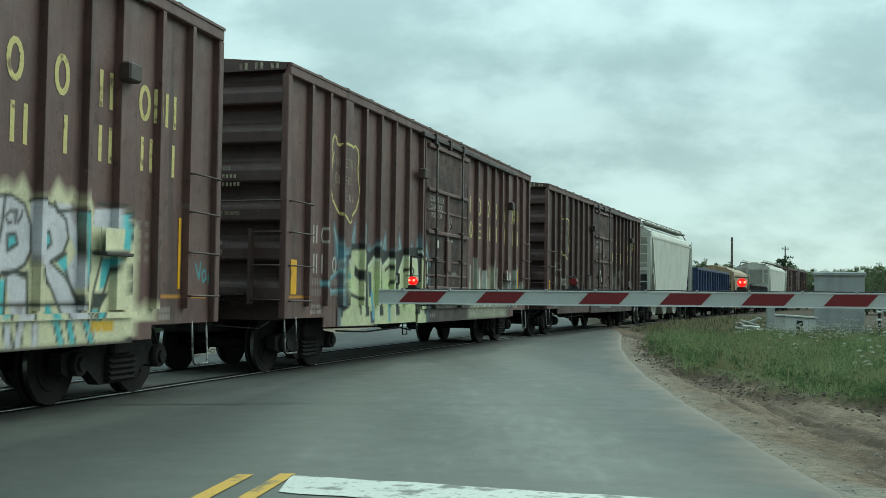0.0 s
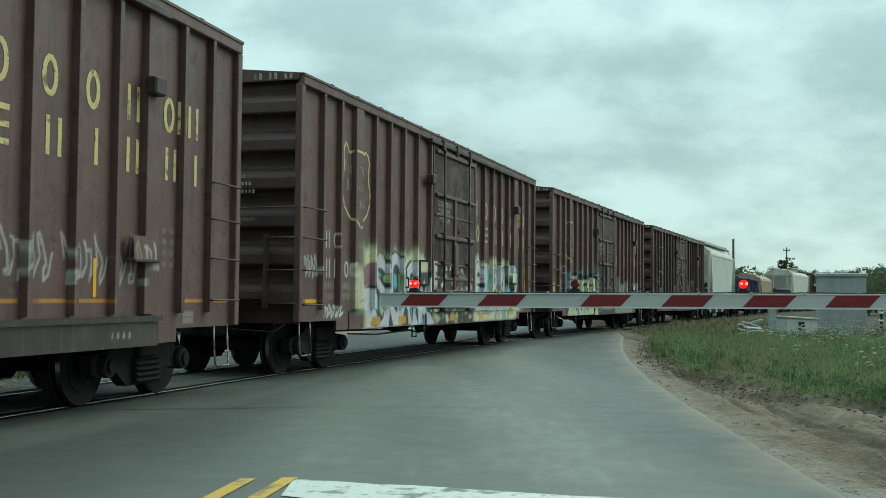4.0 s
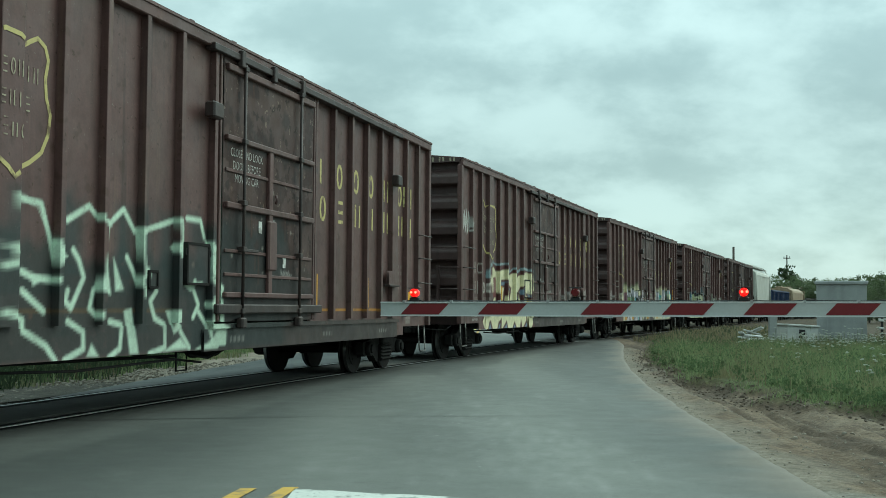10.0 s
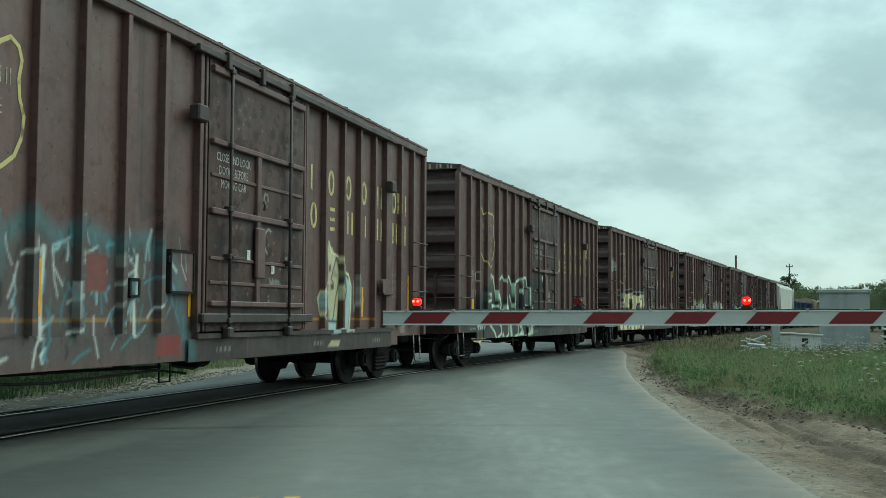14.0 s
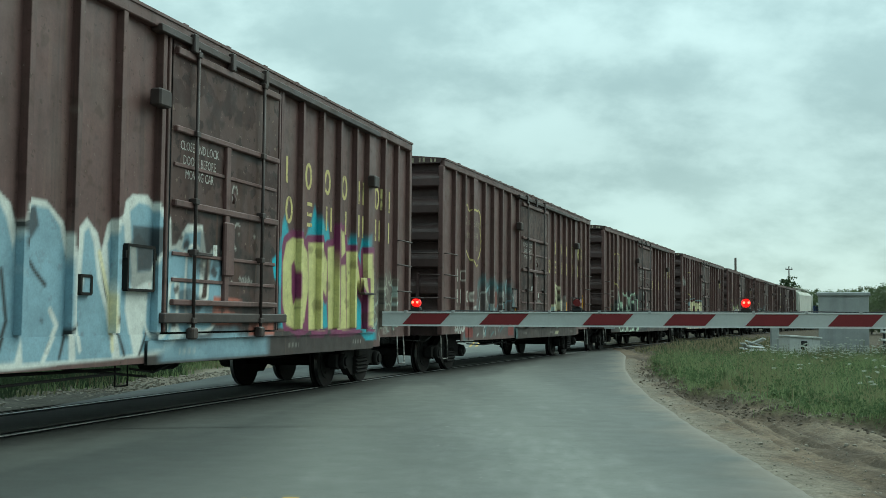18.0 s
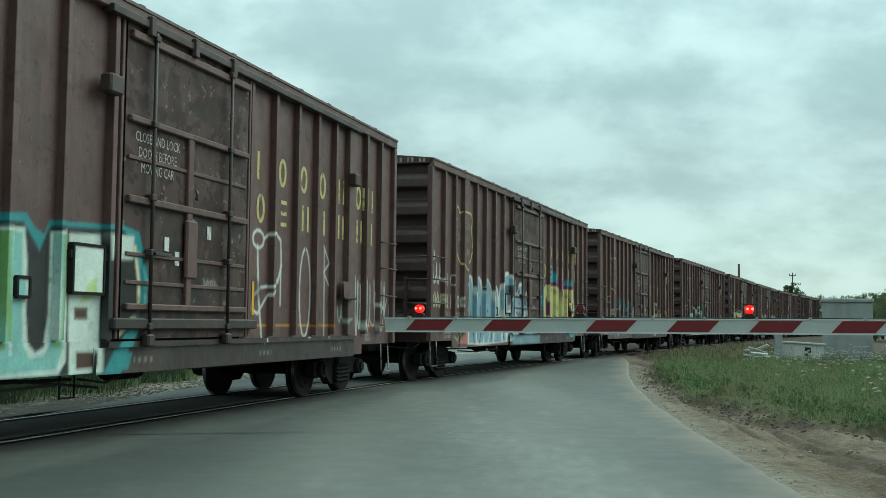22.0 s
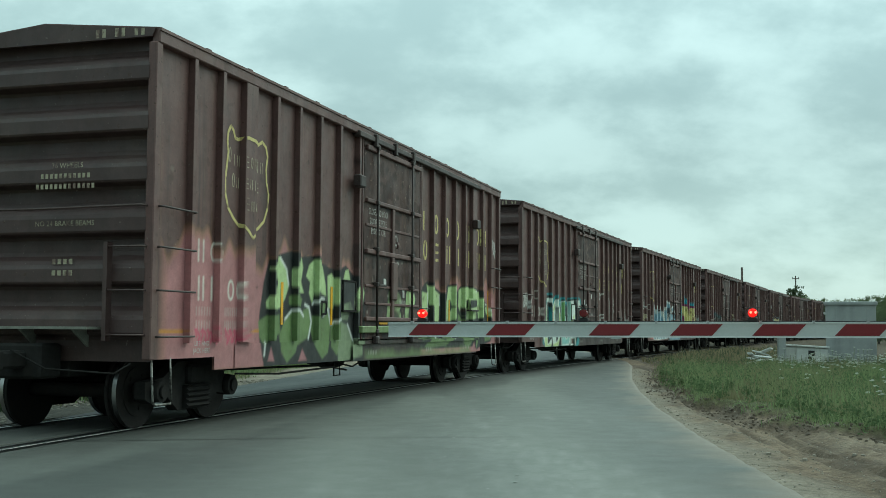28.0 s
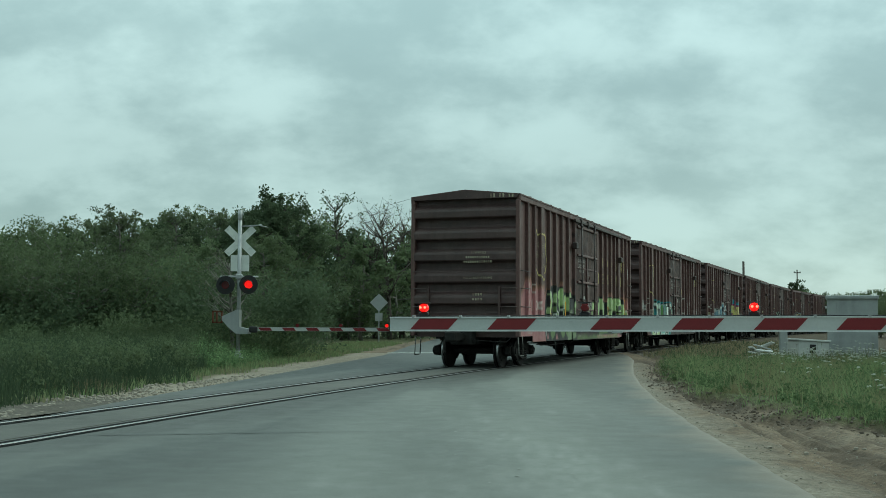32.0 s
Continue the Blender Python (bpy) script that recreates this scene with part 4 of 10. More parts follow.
    sp.fill([(3.97, 0.72), (4.10, 0.90), (4.27, 0.73)], tone["pink"], 0.035)
    sp.line([(3.52, 1.33), (3.75, 1.46), (4.04, 1.46), (4.15, 1.38)], 0.022, tone["chalk"])
    sp.line([(4.20, 1.55), (4.35, 1.51), (4.44, 1.30), (4.34, 1.05)], 0.022, tone["chalk"])
    sp.line([(4.47, 1.56), (4.66, 1.67), (4.92, 1.65)], 0.022, tone["chalk"])
    sp.line([(5.23, 1.26), (5.46, 1.37), (5.62, 1.34)], 0.022, tone["chalk"])
    sp.line([(5.89, 1.26), (6.12, 1.01)], 0.022, tone["chalk"])
    sp.line([(2.88, 1.00), (2.85, 0.83)], 0.022, tone["chalk"])
    sp.line([(4.89, 1.39), (5.08, 1.50), (5.18, 1.26)], 0.022, tone["chalk"])
    sp.line([(3.34, 2.19), (3.55, 2.04), (3.62, 1.82)], 0.02, tone["chalk"])
    return sp


def paint_seven_front(sp, tone):
    sp.fill([(9.44, 1.95), (9.74, 2.00), (10.04, 2.14), (10.36, 2.11), (10.55, 2.04), (11.13, 1.93), (11.49, 2.12), (12.00, 2.16), (12.07, 1.92), (12.43, 2.12), (12.95, 2.17), (13.67, 2.10), (14.06, 2.11), (14.66, 1.78), (15.13, 1.34), (15.24, 1.04), (15.06, 0.89), (14.05, 0.77), (13.82, 0.71), (13.30, 0.79), (9.51, 0.80)], tone["ink"], 0.035)
    sp.fill([(9.52, 1.90), (9.75, 1.92), (10.11, 1.90), (10.16, 1.83), (10.13, 1.54), (10.10, 1.44), (9.78, 1.36), (9.55, 1.35)], tone["lime"], 0.035)
    sp.fill([(10.05, 2.08), (10.19, 2.04), (10.37, 2.05), (10.39, 1.84), (10.47, 1.79), (10.55, 1.93), (10.60, 1.98), (10.93, 1.90), (10.90, 1.63), (10.87, 1.30), (10.81, 1.24), (10.46, 1.40), (10.48, 1.61), (10.36, 1.63), (10.21, 1.68)], tone["lime"], 0.035)
    sp.fill([(11.26, 1.56), (11.19, 1.75), (11.30, 1.70), (11.40, 1.42), (11.42, 1.76), (11.55, 2.07), (11.94, 2.12), (11.99, 1.79), (12.18, 1.56), (12.09, 1.49), (11.92, 1.43), (11.54, 1.27), (11.31, 1.47)], tone["lime"], 0.035)
    sp.fill([(12.33, 2.03), (12.55, 2.10), (13.02, 2.13), (13.52, 2.06), (13.65, 1.94), (13.57, 1.73), (13.41, 1.42), (12.99, 1.40), (12.85, 1.45), (12.72, 1.38), (12.52, 1.50), (12.30, 1.68)], tone["lime"], 0.035)
    sp.fill([(12.83, 1.83), (13.39, 1.85), (13.47, 1.70), (12.84, 1.64)], tone["ink"], 0.035)
    sp.fill([(11.67, 1.83), (11.83, 1.66), (11.63, 1.51), (11.60, 1.71)], tone["ink"], 0.035)
    sp.fill([(12.51, 1.69), (12.71, 1.57), (12.66, 1.41), (12.43, 1.56)], tone["ink"], 0.035)
    sp.fill([(13.71, 2.05), (13.99, 2.05), (14.07, 1.90), (14.19, 1.90), (14.26, 1.48), (13.94, 1.43), (13.84, 1.75)], tone["lime"], 0.035)
    sp.fill([(14.45, 1.92), (14.58, 1.70), (14.75, 1.74), (14.88, 1.64), (14.93, 1.45), (14.64, 1.56)], tone["lime"], 0.035)
    sp.fill([(9.55, 1.28), (9.78, 1.28), (10.15, 1.31), (10.20, 1.08), (10.25, 1.02), (9.80, 0.99), (9.57, 0.97)], tone["moss"], 0.035)
    sp.fill([(10.19, 1.31), (10.45, 1.31), (10.60, 1.13), (10.76, 1.01), (11.14, 0.94), (11.13, 1.07), (10.92, 1.21), (11.12, 1.30), (11.28, 1.13), (11.66, 1.07), (11.83, 1.00), (11.24, 0.85), (9.81, 0.84), (10.21, 1.01)], tone["moss"], 0.035)
    sp.fill([(12.27, 1.53), (12.72, 1.35), (12.94, 1.12), (13.29, 1.02), (13.29, 0.92), (12.89, 0.74), (12.49, 0.94), (12.23, 1.07)], tone["moss"], 0.035)
    sp.fill([(13.63, 1.36), (13.94, 1.33), (14.04, 1.05), (13.82, 0.74), (13.65, 1.05)], tone["moss"], 0.035)
    sp.fill([(14.51, 1.34), (15.05, 1.23), (15.20, 1.04), (15.06, 0.93), (14.54, 0.90)], tone["moss"], 0.035)
    sp.fill([(11.79, 1.16), (12.04, 1.28), (12.02, 1.07)], tone["pink"], 0.035)
    sp.fill([(13.23, 0.76), (13.44, 0.91), (13.52, 0.77)], tone["pink"], 0.035)
    sp.line([(10.45, 1.31), (10.53, 1.16), (10.69, 1.01)], 0.024, tone["chalk"])
    sp.line([(11.19, 1.75), (11.25, 1.64), (11.48, 1.24)], 0.024, tone["chalk"])
    sp.line([(11.54, 1.19), (11.83, 1.00)], 0.024, tone["chalk"])
    sp.line([(13.53, 2.04), (13.68, 1.91), (13.57, 1.67)], 0.024, tone["chalk"])
    sp.line([(13.02, 1.35), (13.29, 1.06)], 0.024, tone["chalk"])
    sp.line([(14.51, 1.34), (14.91, 1.06)], 0.024, tone["chalk"])
    sp.line([(14.58, 1.77), (14.77, 1.75), (14.92, 1.49)], 0.02, tone["chalk"])
    sp.line([(10.89, 1.87), (10.92, 1.68)], 0.02, tone["chalk"])
    sp.line([(10.11, 1.90), (10.14, 1.60)], 0.02, tone["chalk"])
    return sp


def paint_two_rear(sp, tone):
    sp.line([(2.07, 1.97), (2.15, 2.19), (2.45, 2.35), (2.77, 2.27), (2.92, 2.26), (4.09, 2.33), (4.18, 2.09), (4.65, 2.25), (5.05, 2.15), (5.46, 2.28), (6.39, 2.21)], 0.05, tone["wisp"])
    sp.line([(2.18, 1.92), (2.25, 2.13), (2.45, 2.28), (2.77, 2.22), (2.92, 2.19), (4.03, 2.26), (4.11, 2.02), (4.65, 2.17), (4.98, 2.05), (5.46, 2.18), (6.39, 2.13)], 0.07, tone["ruby"])
    sp.fill([(1.77, 0.88), (1.94, 1.08), (2.27, 1.29), (2.48, 1.45), (2.48, 1.56), (2.30, 1.56), (2.21, 1.87), (2.28, 2.09), (2.45, 2.23), (2.73, 2.21), (2.87, 2.11), (3.92, 2.20), (4.08, 2.04), (4.52, 2.11), (4.78, 2.13), (4.92, 1.98), (5.05, 2.05), (5.47, 2.11), (5.91, 2.18), (6.39, 2.13), (6.48, 1.70), (6.09, 1.54), (6.58, 1.33), (6.42, 0.96), (6.52, 0.65), (2.04, 0.64)], tone["butter"], 0.035)
    sp.fill([(2.44, 1.94), (2.90, 1.97), (2.92, 1.46), (2.45, 1.45)], tone["brick"], 0.035)
    sp.line([(1.77, 0.90), (2.06, 1.18), (2.48, 1.43)], 0.05, tone["ruby"])
    sp.line([(2.53, 1.24), (2.73, 1.46)], 0.025, tone["ruby"])
    sp.fill([(3.20, 1.76), (3.33, 1.91), (3.93, 1.94), (3.90, 1.73), (3.67, 1.35), (3.51, 1.33), (3.61, 1.60), (3.66, 1.72), (3.29, 1.71)], tone["ruby"], 0.035)
    sp.fill([(3.39, 1.85), (3.76, 1.87), (3.73, 1.79), (3.36, 1.77)], tone["steel"], 0.035)
    sp.fill([(2.91, 1.59), (3.14, 1.54), (3.37, 1.36), (3.32, 1.26), (3.08, 1.17), (2.84, 1.06), (2.88, 1.35)], tone["ruby"], 0.035)
    sp.fill([(3.07, 1.44), (3.28, 1.36), (3.13, 1.23)], tone["steel"], 0.035)
    sp.fill([(3.92, 1.68), (4.19, 1.79), (4.38, 1.72), (4.26, 1.48), (4.01, 1.17), (3.91, 1.17), (3.92, 1.49)], tone["ruby"], 0.035)
    sp.fill([(3.97, 1.64), (4.20, 1.71), (4.04, 1.43)], tone["steel"], 0.035)
    sp.fill([(4.66, 1.07), (4.75, 1.57), (4.89, 1.66), (4.96, 1.45), (4.81, 1.23)], tone["ruby"], 0.035)
    sp.fill([(4.76, 1.28), (4.81, 1.51), (4.89, 1.44)], tone["steel"], 0.035)
    sp.fill([(5.04, 1.65), (5.43, 1.83), (5.51, 1.59), (5.45, 1.17), (5.28, 1.03), (5.26, 1.38)], tone["ruby"], 0.035)
    sp.fill([(5.17, 1.62), (5.41, 1.74), (5.40, 1.52)], tone["steel"], 0.035)
    sp.fill([(5.52, 1.47), (5.71, 1.40), (5.99, 1.04), (5.91, 0.81), (5.79, 1.14)], tone["ruby"], 0.035)
    sp.fill([(5.60, 1.61), (6.24, 1.56), (6.48, 1.34), (6.17, 1.41), (5.71, 1.52)], tone["ruby"], 0.035)
    sp.fill([(5.78, 1.58), (6.21, 1.53), (6.09, 1.47)], tone["steel"], 0.035)
    sp.fill([(2.19, 0.65), (2.33, 0.86), (2.46, 0.90), (2.66, 0.64)], tone["ruby"], 0.035)
    sp.fill([(2.29, 0.65), (2.39, 0.83), (2.52, 0.65)], tone["steel"], 0.035)
    sp.fill([(3.00, 0.65), (3.14, 0.84), (3.44, 0.95), (3.40, 0.67)], tone["ruby"], 0.035)
    sp.fill([(3.10, 0.67), (3.24, 0.80), (3.32, 0.79), (3.24, 0.66)], tone["steel"], 0.035)
    sp.fill([(3.46, 0.65), (3.91, 0.89), (4.06, 0.64)], tone["ruby"], 0.035)
    sp.fill([(3.66, 0.67), (3.90, 0.79), (3.94, 0.68)], tone["steel"], 0.035)
    sp.fill([(4.42, 0.65), (4.67, 0.86), (4.92, 0.65)], tone["ruby"], 0.035)
    sp.fill([(4.57, 0.67), (4.68, 0.77), (4.78, 0.68)], tone["steel"], 0.035)
    sp.fill([(5.20, 0.65), (5.33, 0.92), (5.49, 0.64)], tone["ruby"], 0.035)
    sp.fill([(5.51, 0.66), (5.98, 0.91), (6.08, 0.65)], tone["ruby"], 0.035)
    sp.fill([(5.75, 0.68), (5.94, 0.81), (5.99, 0.69)], tone["steel"], 0.035)
    sp.fill([(6.32, 0.64), (6.59, 0.82), (6.73, 0.65)], tone["ruby"], 0.035)
    sp.fill([(2.11, 1.54), (2.43, 1.55), (2.25, 1.73)], tone["ruby"], 0.035)
    return sp


def paint_three_rear(sp, tone):
    sp.line([(2.28, 1.75), (2.38, 2.22), (2.82, 2.18), (2.91, 1.98), (3.05, 1.69)], 0.034, tone["mint"])
    sp.line([(2.28, 1.74), (2.43, 1.70), (2.38, 1.60), (2.13, 1.56), (2.17, 1.13)], 0.034, tone["mint"])
    sp.line([(2.17, 1.15), (2.31, 1.15), (2.57, 1.08), (2.57, 0.98), (2.92, 0.83), (3.08, 0.68)], 0.034, tone["mint"])
    sp.line([(2.55, 1.53), (2.71, 1.48), (3.03, 1.46)], 0.034, tone["mint"])
    sp.line([(2.56, 1.35), (2.89, 1.16)], 0.034, tone["mint"])
    sp.line([(3.24, 2.06), (3.61, 2.23), (3.83, 2.08), (4.01, 2.08)], 0.034, tone["mint"])
    sp.line([(4.05, 2.12), (4.25, 2.25), (4.47, 2.03), (4.76, 2.07)], 0.034, tone["mint"])
    sp.line([(3.71, 1.37), (3.65, 1.19), (3.79, 1.10)], 0.034, tone["mint"])
    sp.line([(3.35, 1.77), (3.45, 1.67), (3.54, 1.50), (3.33, 1.19), (3.23, 1.26), (3.27, 1.36)], 0.034, tone["mint"])
    sp.line([(4.33, 1.74), (4.46, 1.59), (4.63, 1.34)], 0.034, tone["mint"])
    sp.line([(4.52, 2.04), (4.58, 1.67)], 0.034, tone["mint"])
    sp.line([(4.80, 2.08), (5.36, 2.22), (5.53, 2.13)], 0.034, tone["mint"])
    sp.line([(5.63, 2.26), (5.97, 2.26), (6.07, 2.06)], 0.034, tone["mint"])
    sp.line([(6.13, 1.56), (6.43, 1.44), (6.24, 1.15), (6.14, 1.24)], 0.034, tone["mint"])
    sp.line([(5.75, 1.51), (5.95, 1.23), (5.82, 1.08)], 0.034, tone["mint"])
    sp.line([(4.96, 1.38), (4.83, 1.27), (4.93, 1.08), (5.14, 1.00), (5.15, 0.74), (4.81, 0.68)], 0.034, tone["mint"])
    sp.line([(3.28, 1.06), (3.53, 0.95), (3.54, 0.78), (3.22, 0.68)], 0.034, tone["mint"])
    sp.line([(4.02, 1.05), (4.24, 1.01), (4.21, 0.76), (4.00, 0.67)], 0.034, tone["mint"])
    sp.line([(5.50, 0.92), (5.72, 0.72)], 0.034, tone["mint"])
    sp.line([(5.95, 1.15), (6.15, 0.99), (6.26, 0.75)], 0.034, tone["mint"])
    sp.fill([(2.77, 2.13), (2.96, 1.88), (3.26, 1.70), (3.02, 1.59), (2.91, 1.94)], tone["mint"], 0.035)
    sp.fill([(2.28, 1.80), (2.47, 1.78), (2.52, 1.70), (2.43, 1.61), (2.27, 1.57), (2.36, 1.66)], tone["mint"], 0.035)
    sp.fill([(2.67, 1.51), (2.90, 1.47), (2.72, 1.40)], tone["mint"], 0.035)
    sp.fill([(3.83, 2.10), (4.01, 2.11), (3.96, 1.86), (3.96, 1.65), (4.04, 1.33), (3.71, 1.37), (3.82, 1.65), (3.90, 1.93)], tone["mint"], 0.035)
    sp.fill([(4.07, 1.73), (4.28, 1.39), (4.12, 1.37)], tone["mint"], 0.035)
    sp.fill([(4.55, 1.67), (4.81, 1.64), (4.78, 1.53), (4.56, 1.52)], tone["mint"], 0.035)
    sp.fill([(5.32, 2.22), (5.56, 2.21), (5.57, 1.78), (5.39, 1.78), (5.25, 1.89), (5.35, 1.97)], tone["mint"], 0.035)
    sp.fill([(6.09, 2.04), (6.32, 1.93), (6.35, 1.56), (6.15, 1.60)], tone["mint"], 0.035)
    sp.fill([(5.57, 1.47), (5.94, 1.51), (5.75, 1.39)], tone["mint"], 0.035)
    sp.fill([(4.29, 1.16), (4.44, 1.19), (4.59, 0.69), (4.41, 0.69)], tone["mint"], 0.035)
    sp.fill([(3.60, 0.70), (3.68, 0.83), (3.82, 0.69)], tone["mint"], 0.035)
    sp.fill([(5.17, 1.16), (5.40, 1.17), (5.53, 0.96), (5.35, 0.89)], tone["mint"], 0.035)
    sp.fill([(5.12, 0.69), (5.50, 0.84), (5.69, 0.71)], tone["mint"], 0.035)
    sp.fill([(5.87, 0.69), (6.25, 0.81), (6.40, 0.69)], tone["mint"], 0.035)
    return sp


def paint_one_rear(sp, tone):
    sp.fill([(2.67, 1.75), (2.89, 1.82), (3.17, 1.86), (3.20, 1.60), (3.11, 1.46), (2.68, 1.41)], tone["plum"], 0.035)
    sp.fill([(2.70, 1.39), (3.11, 1.47), (3.20, 1.63), (3.15, 1.85), (3.26, 1.97), (3.45, 2.03), (3.65, 2.01), (3.82, 1.88), (3.91, 1.92), (4.02, 2.04), (4.23, 2.11), (4.46, 2.06), (4.67, 1.94), (4.85, 1.79), (4.99, 1.90), (5.14, 1.96), (5.35, 1.95), (5.55, 1.81), (5.66, 1.73), (5.76, 1.73), (6.60, 1.78), (6.66, 0.67), (5.20, 0.67), (3.31, 0.69), (3.03, 0.73), (2.92, 0.91), (2.72, 1.05)], tone["soot"], 0.035)
    sp.fill([(2.70, 1.34), (2.82, 1.38), (2.99, 1.36), (3.10, 1.24), (3.20, 1.04), (3.32, 0.89), (3.20, 0.74), (2.99, 0.79), (2.81, 0.91), (2.72, 1.03)], tone["lilac"], 0.035)
    sp.fill([(3.30, 1.69), (3.31, 1.88), (3.45, 1.98), (3.60, 1.94), (3.76, 1.83), (3.85, 1.68), (3.77, 1.65), (3.61, 1.73), (3.46, 1.76), (3.36, 1.75), (3.39, 1.58), (3.62, 1.44), (3.83, 1.36), (3.93, 1.24), (3.97, 0.95), (3.91, 0.68), (3.29, 0.70), (3.46, 0.77), (3.66, 0.85), (3.71, 1.01), (3.63, 1.18), (3.48, 1.35), (3.33, 1.46), (3.29, 1.57)], tone["lilac"], 0.035)
    sp.fill([(3.46, 1.23), (3.62, 1.14), (3.67, 1.01), (3.58, 0.88), (3.45, 0.96)], tone["sage2"], 0.035)
    sp.fill([(3.26, 1.27), (3.36, 1.24), (3.39, 1.04), (3.31, 0.96), (3.24, 1.13)], tone["aqua"], 0.035)
    sp.fill([(3.62, 1.59), (3.77, 1.65), (3.85, 1.48), (3.67, 1.50)], tone["sage2"], 0.035)
    sp.fill([(3.38, 1.69), (3.52, 1.62), (3.47, 1.58), (3.39, 1.63)], tone["aqua"], 0.035)
    sp.fill([(4.01, 1.78), (4.10, 1.97), (4.24, 2.04), (4.41, 2.00), (4.59, 1.90), (4.75, 1.76), (4.91, 1.57), (4.90, 1.19), (4.74, 0.93), (4.66, 0.71), (4.17, 0.69), (4.01, 0.95), (3.97, 1.42), (4.00, 1.66)], tone["lilac"], 0.035)
    sp.fill([(4.16, 1.73), (4.21, 1.82), (4.36, 1.85), (4.48, 1.77), (4.55, 1.62), (4.53, 1.37), (4.45, 1.12), (4.36, 0.93), (4.25, 1.00), (4.17, 1.24), (4.17, 1.49)], tone["soot"], 0.035)
    sp.fill([(4.21, 1.67), (4.34, 1.64), (4.38, 1.43), (4.27, 1.37), (4.18, 1.46)], tone["aqua"], 0.035)
    sp.fill([(4.26, 1.28), (4.39, 1.31), (4.42, 1.22), (4.33, 1.14), (4.26, 1.18)], tone["aqua"], 0.035)
    sp.fill([(4.46, 1.65), (4.53, 1.68), (4.53, 1.37), (4.46, 1.31)], tone["sage2"], 0.035)
    sp.fill([(4.97, 1.51), (4.95, 1.76), (5.08, 1.87), (5.25, 1.92), (5.41, 1.85), (5.53, 1.66), (5.57, 1.39), (5.51, 1.12), (5.42, 0.92), (5.60, 0.69), (5.20, 0.68), (5.01, 0.72), (4.95, 1.06)], tone["lilac"], 0.035)
    sp.fill([(5.11, 1.51), (5.13, 1.68), (5.26, 1.71), (5.37, 1.59), (5.38, 1.32), (5.30, 0.99), (5.24, 0.72), (5.11, 0.93), (5.08, 1.32)], tone["soot"], 0.035)
    sp.fill([(5.13, 1.56), (5.29, 1.65), (5.31, 1.32), (5.20, 1.22), (5.09, 1.32)], tone["aqua"], 0.035)
    sp.fill([(5.13, 1.03), (5.23, 1.06), (5.22, 0.80)], tone["aqua"], 0.035)
    sp.fill([(5.77, 1.53), (5.84, 1.60), (5.92, 1.33), (5.97, 1.12), (6.02, 1.33), (6.10, 1.57), (6.24, 1.68), (6.34, 1.55), (6.35, 1.33), (6.18, 1.12), (6.23, 0.91), (6.53, 0.68), (5.95, 0.68), (5.99, 0.85), (5.87, 0.92), (5.81, 0.70), (5.62, 0.69), (5.58, 0.99), (5.71, 1.26)], tone["lilac"], 0.035)
    sp.fill([(5.80, 0.85), (5.94, 0.78), (5.91, 0.68), (5.78, 0.71)], tone["aqua"], 0.035)
    sp.fill([(6.38, 1.98), (6.59, 1.97), (6.63, 1.34), (6.52, 1.26), (6.38, 1.48)], tone["lilac"], 0.035)
    sp.fill([(6.35, 1.26), (6.49, 1.30), (6.50, 1.08), (6.38, 1.05)], tone["aqua"], 0.035)
    sp.fill([(6.51, 1.12), (6.64, 1.19), (6.65, 0.90), (6.53, 0.80)], tone["sage2"], 0.035)
    sp.line([(2.70, 1.36), (2.99, 1.37), (3.12, 1.23), (3.24, 1.03)], 0.014, tone["chalk"])
    sp.line([(3.28, 1.69), (3.30, 1.90), (3.45, 2.00), (3.63, 1.96), (3.85, 1.71)], 0.014, tone["chalk"])
    sp.line([(3.99, 1.78), (4.09, 1.98), (4.25, 2.05), (4.47, 1.99), (4.78, 1.76)], 0.014, tone["chalk"])
    sp.line([(4.95, 1.76), (5.25, 1.94), (5.44, 1.85), (5.59, 1.53)], 0.014, tone["chalk"])
    sp.line([(3.32, 1.44), (3.58, 1.27), (3.73, 1.01), (3.64, 0.83)], 0.014, tone["chalk"])
    return sp


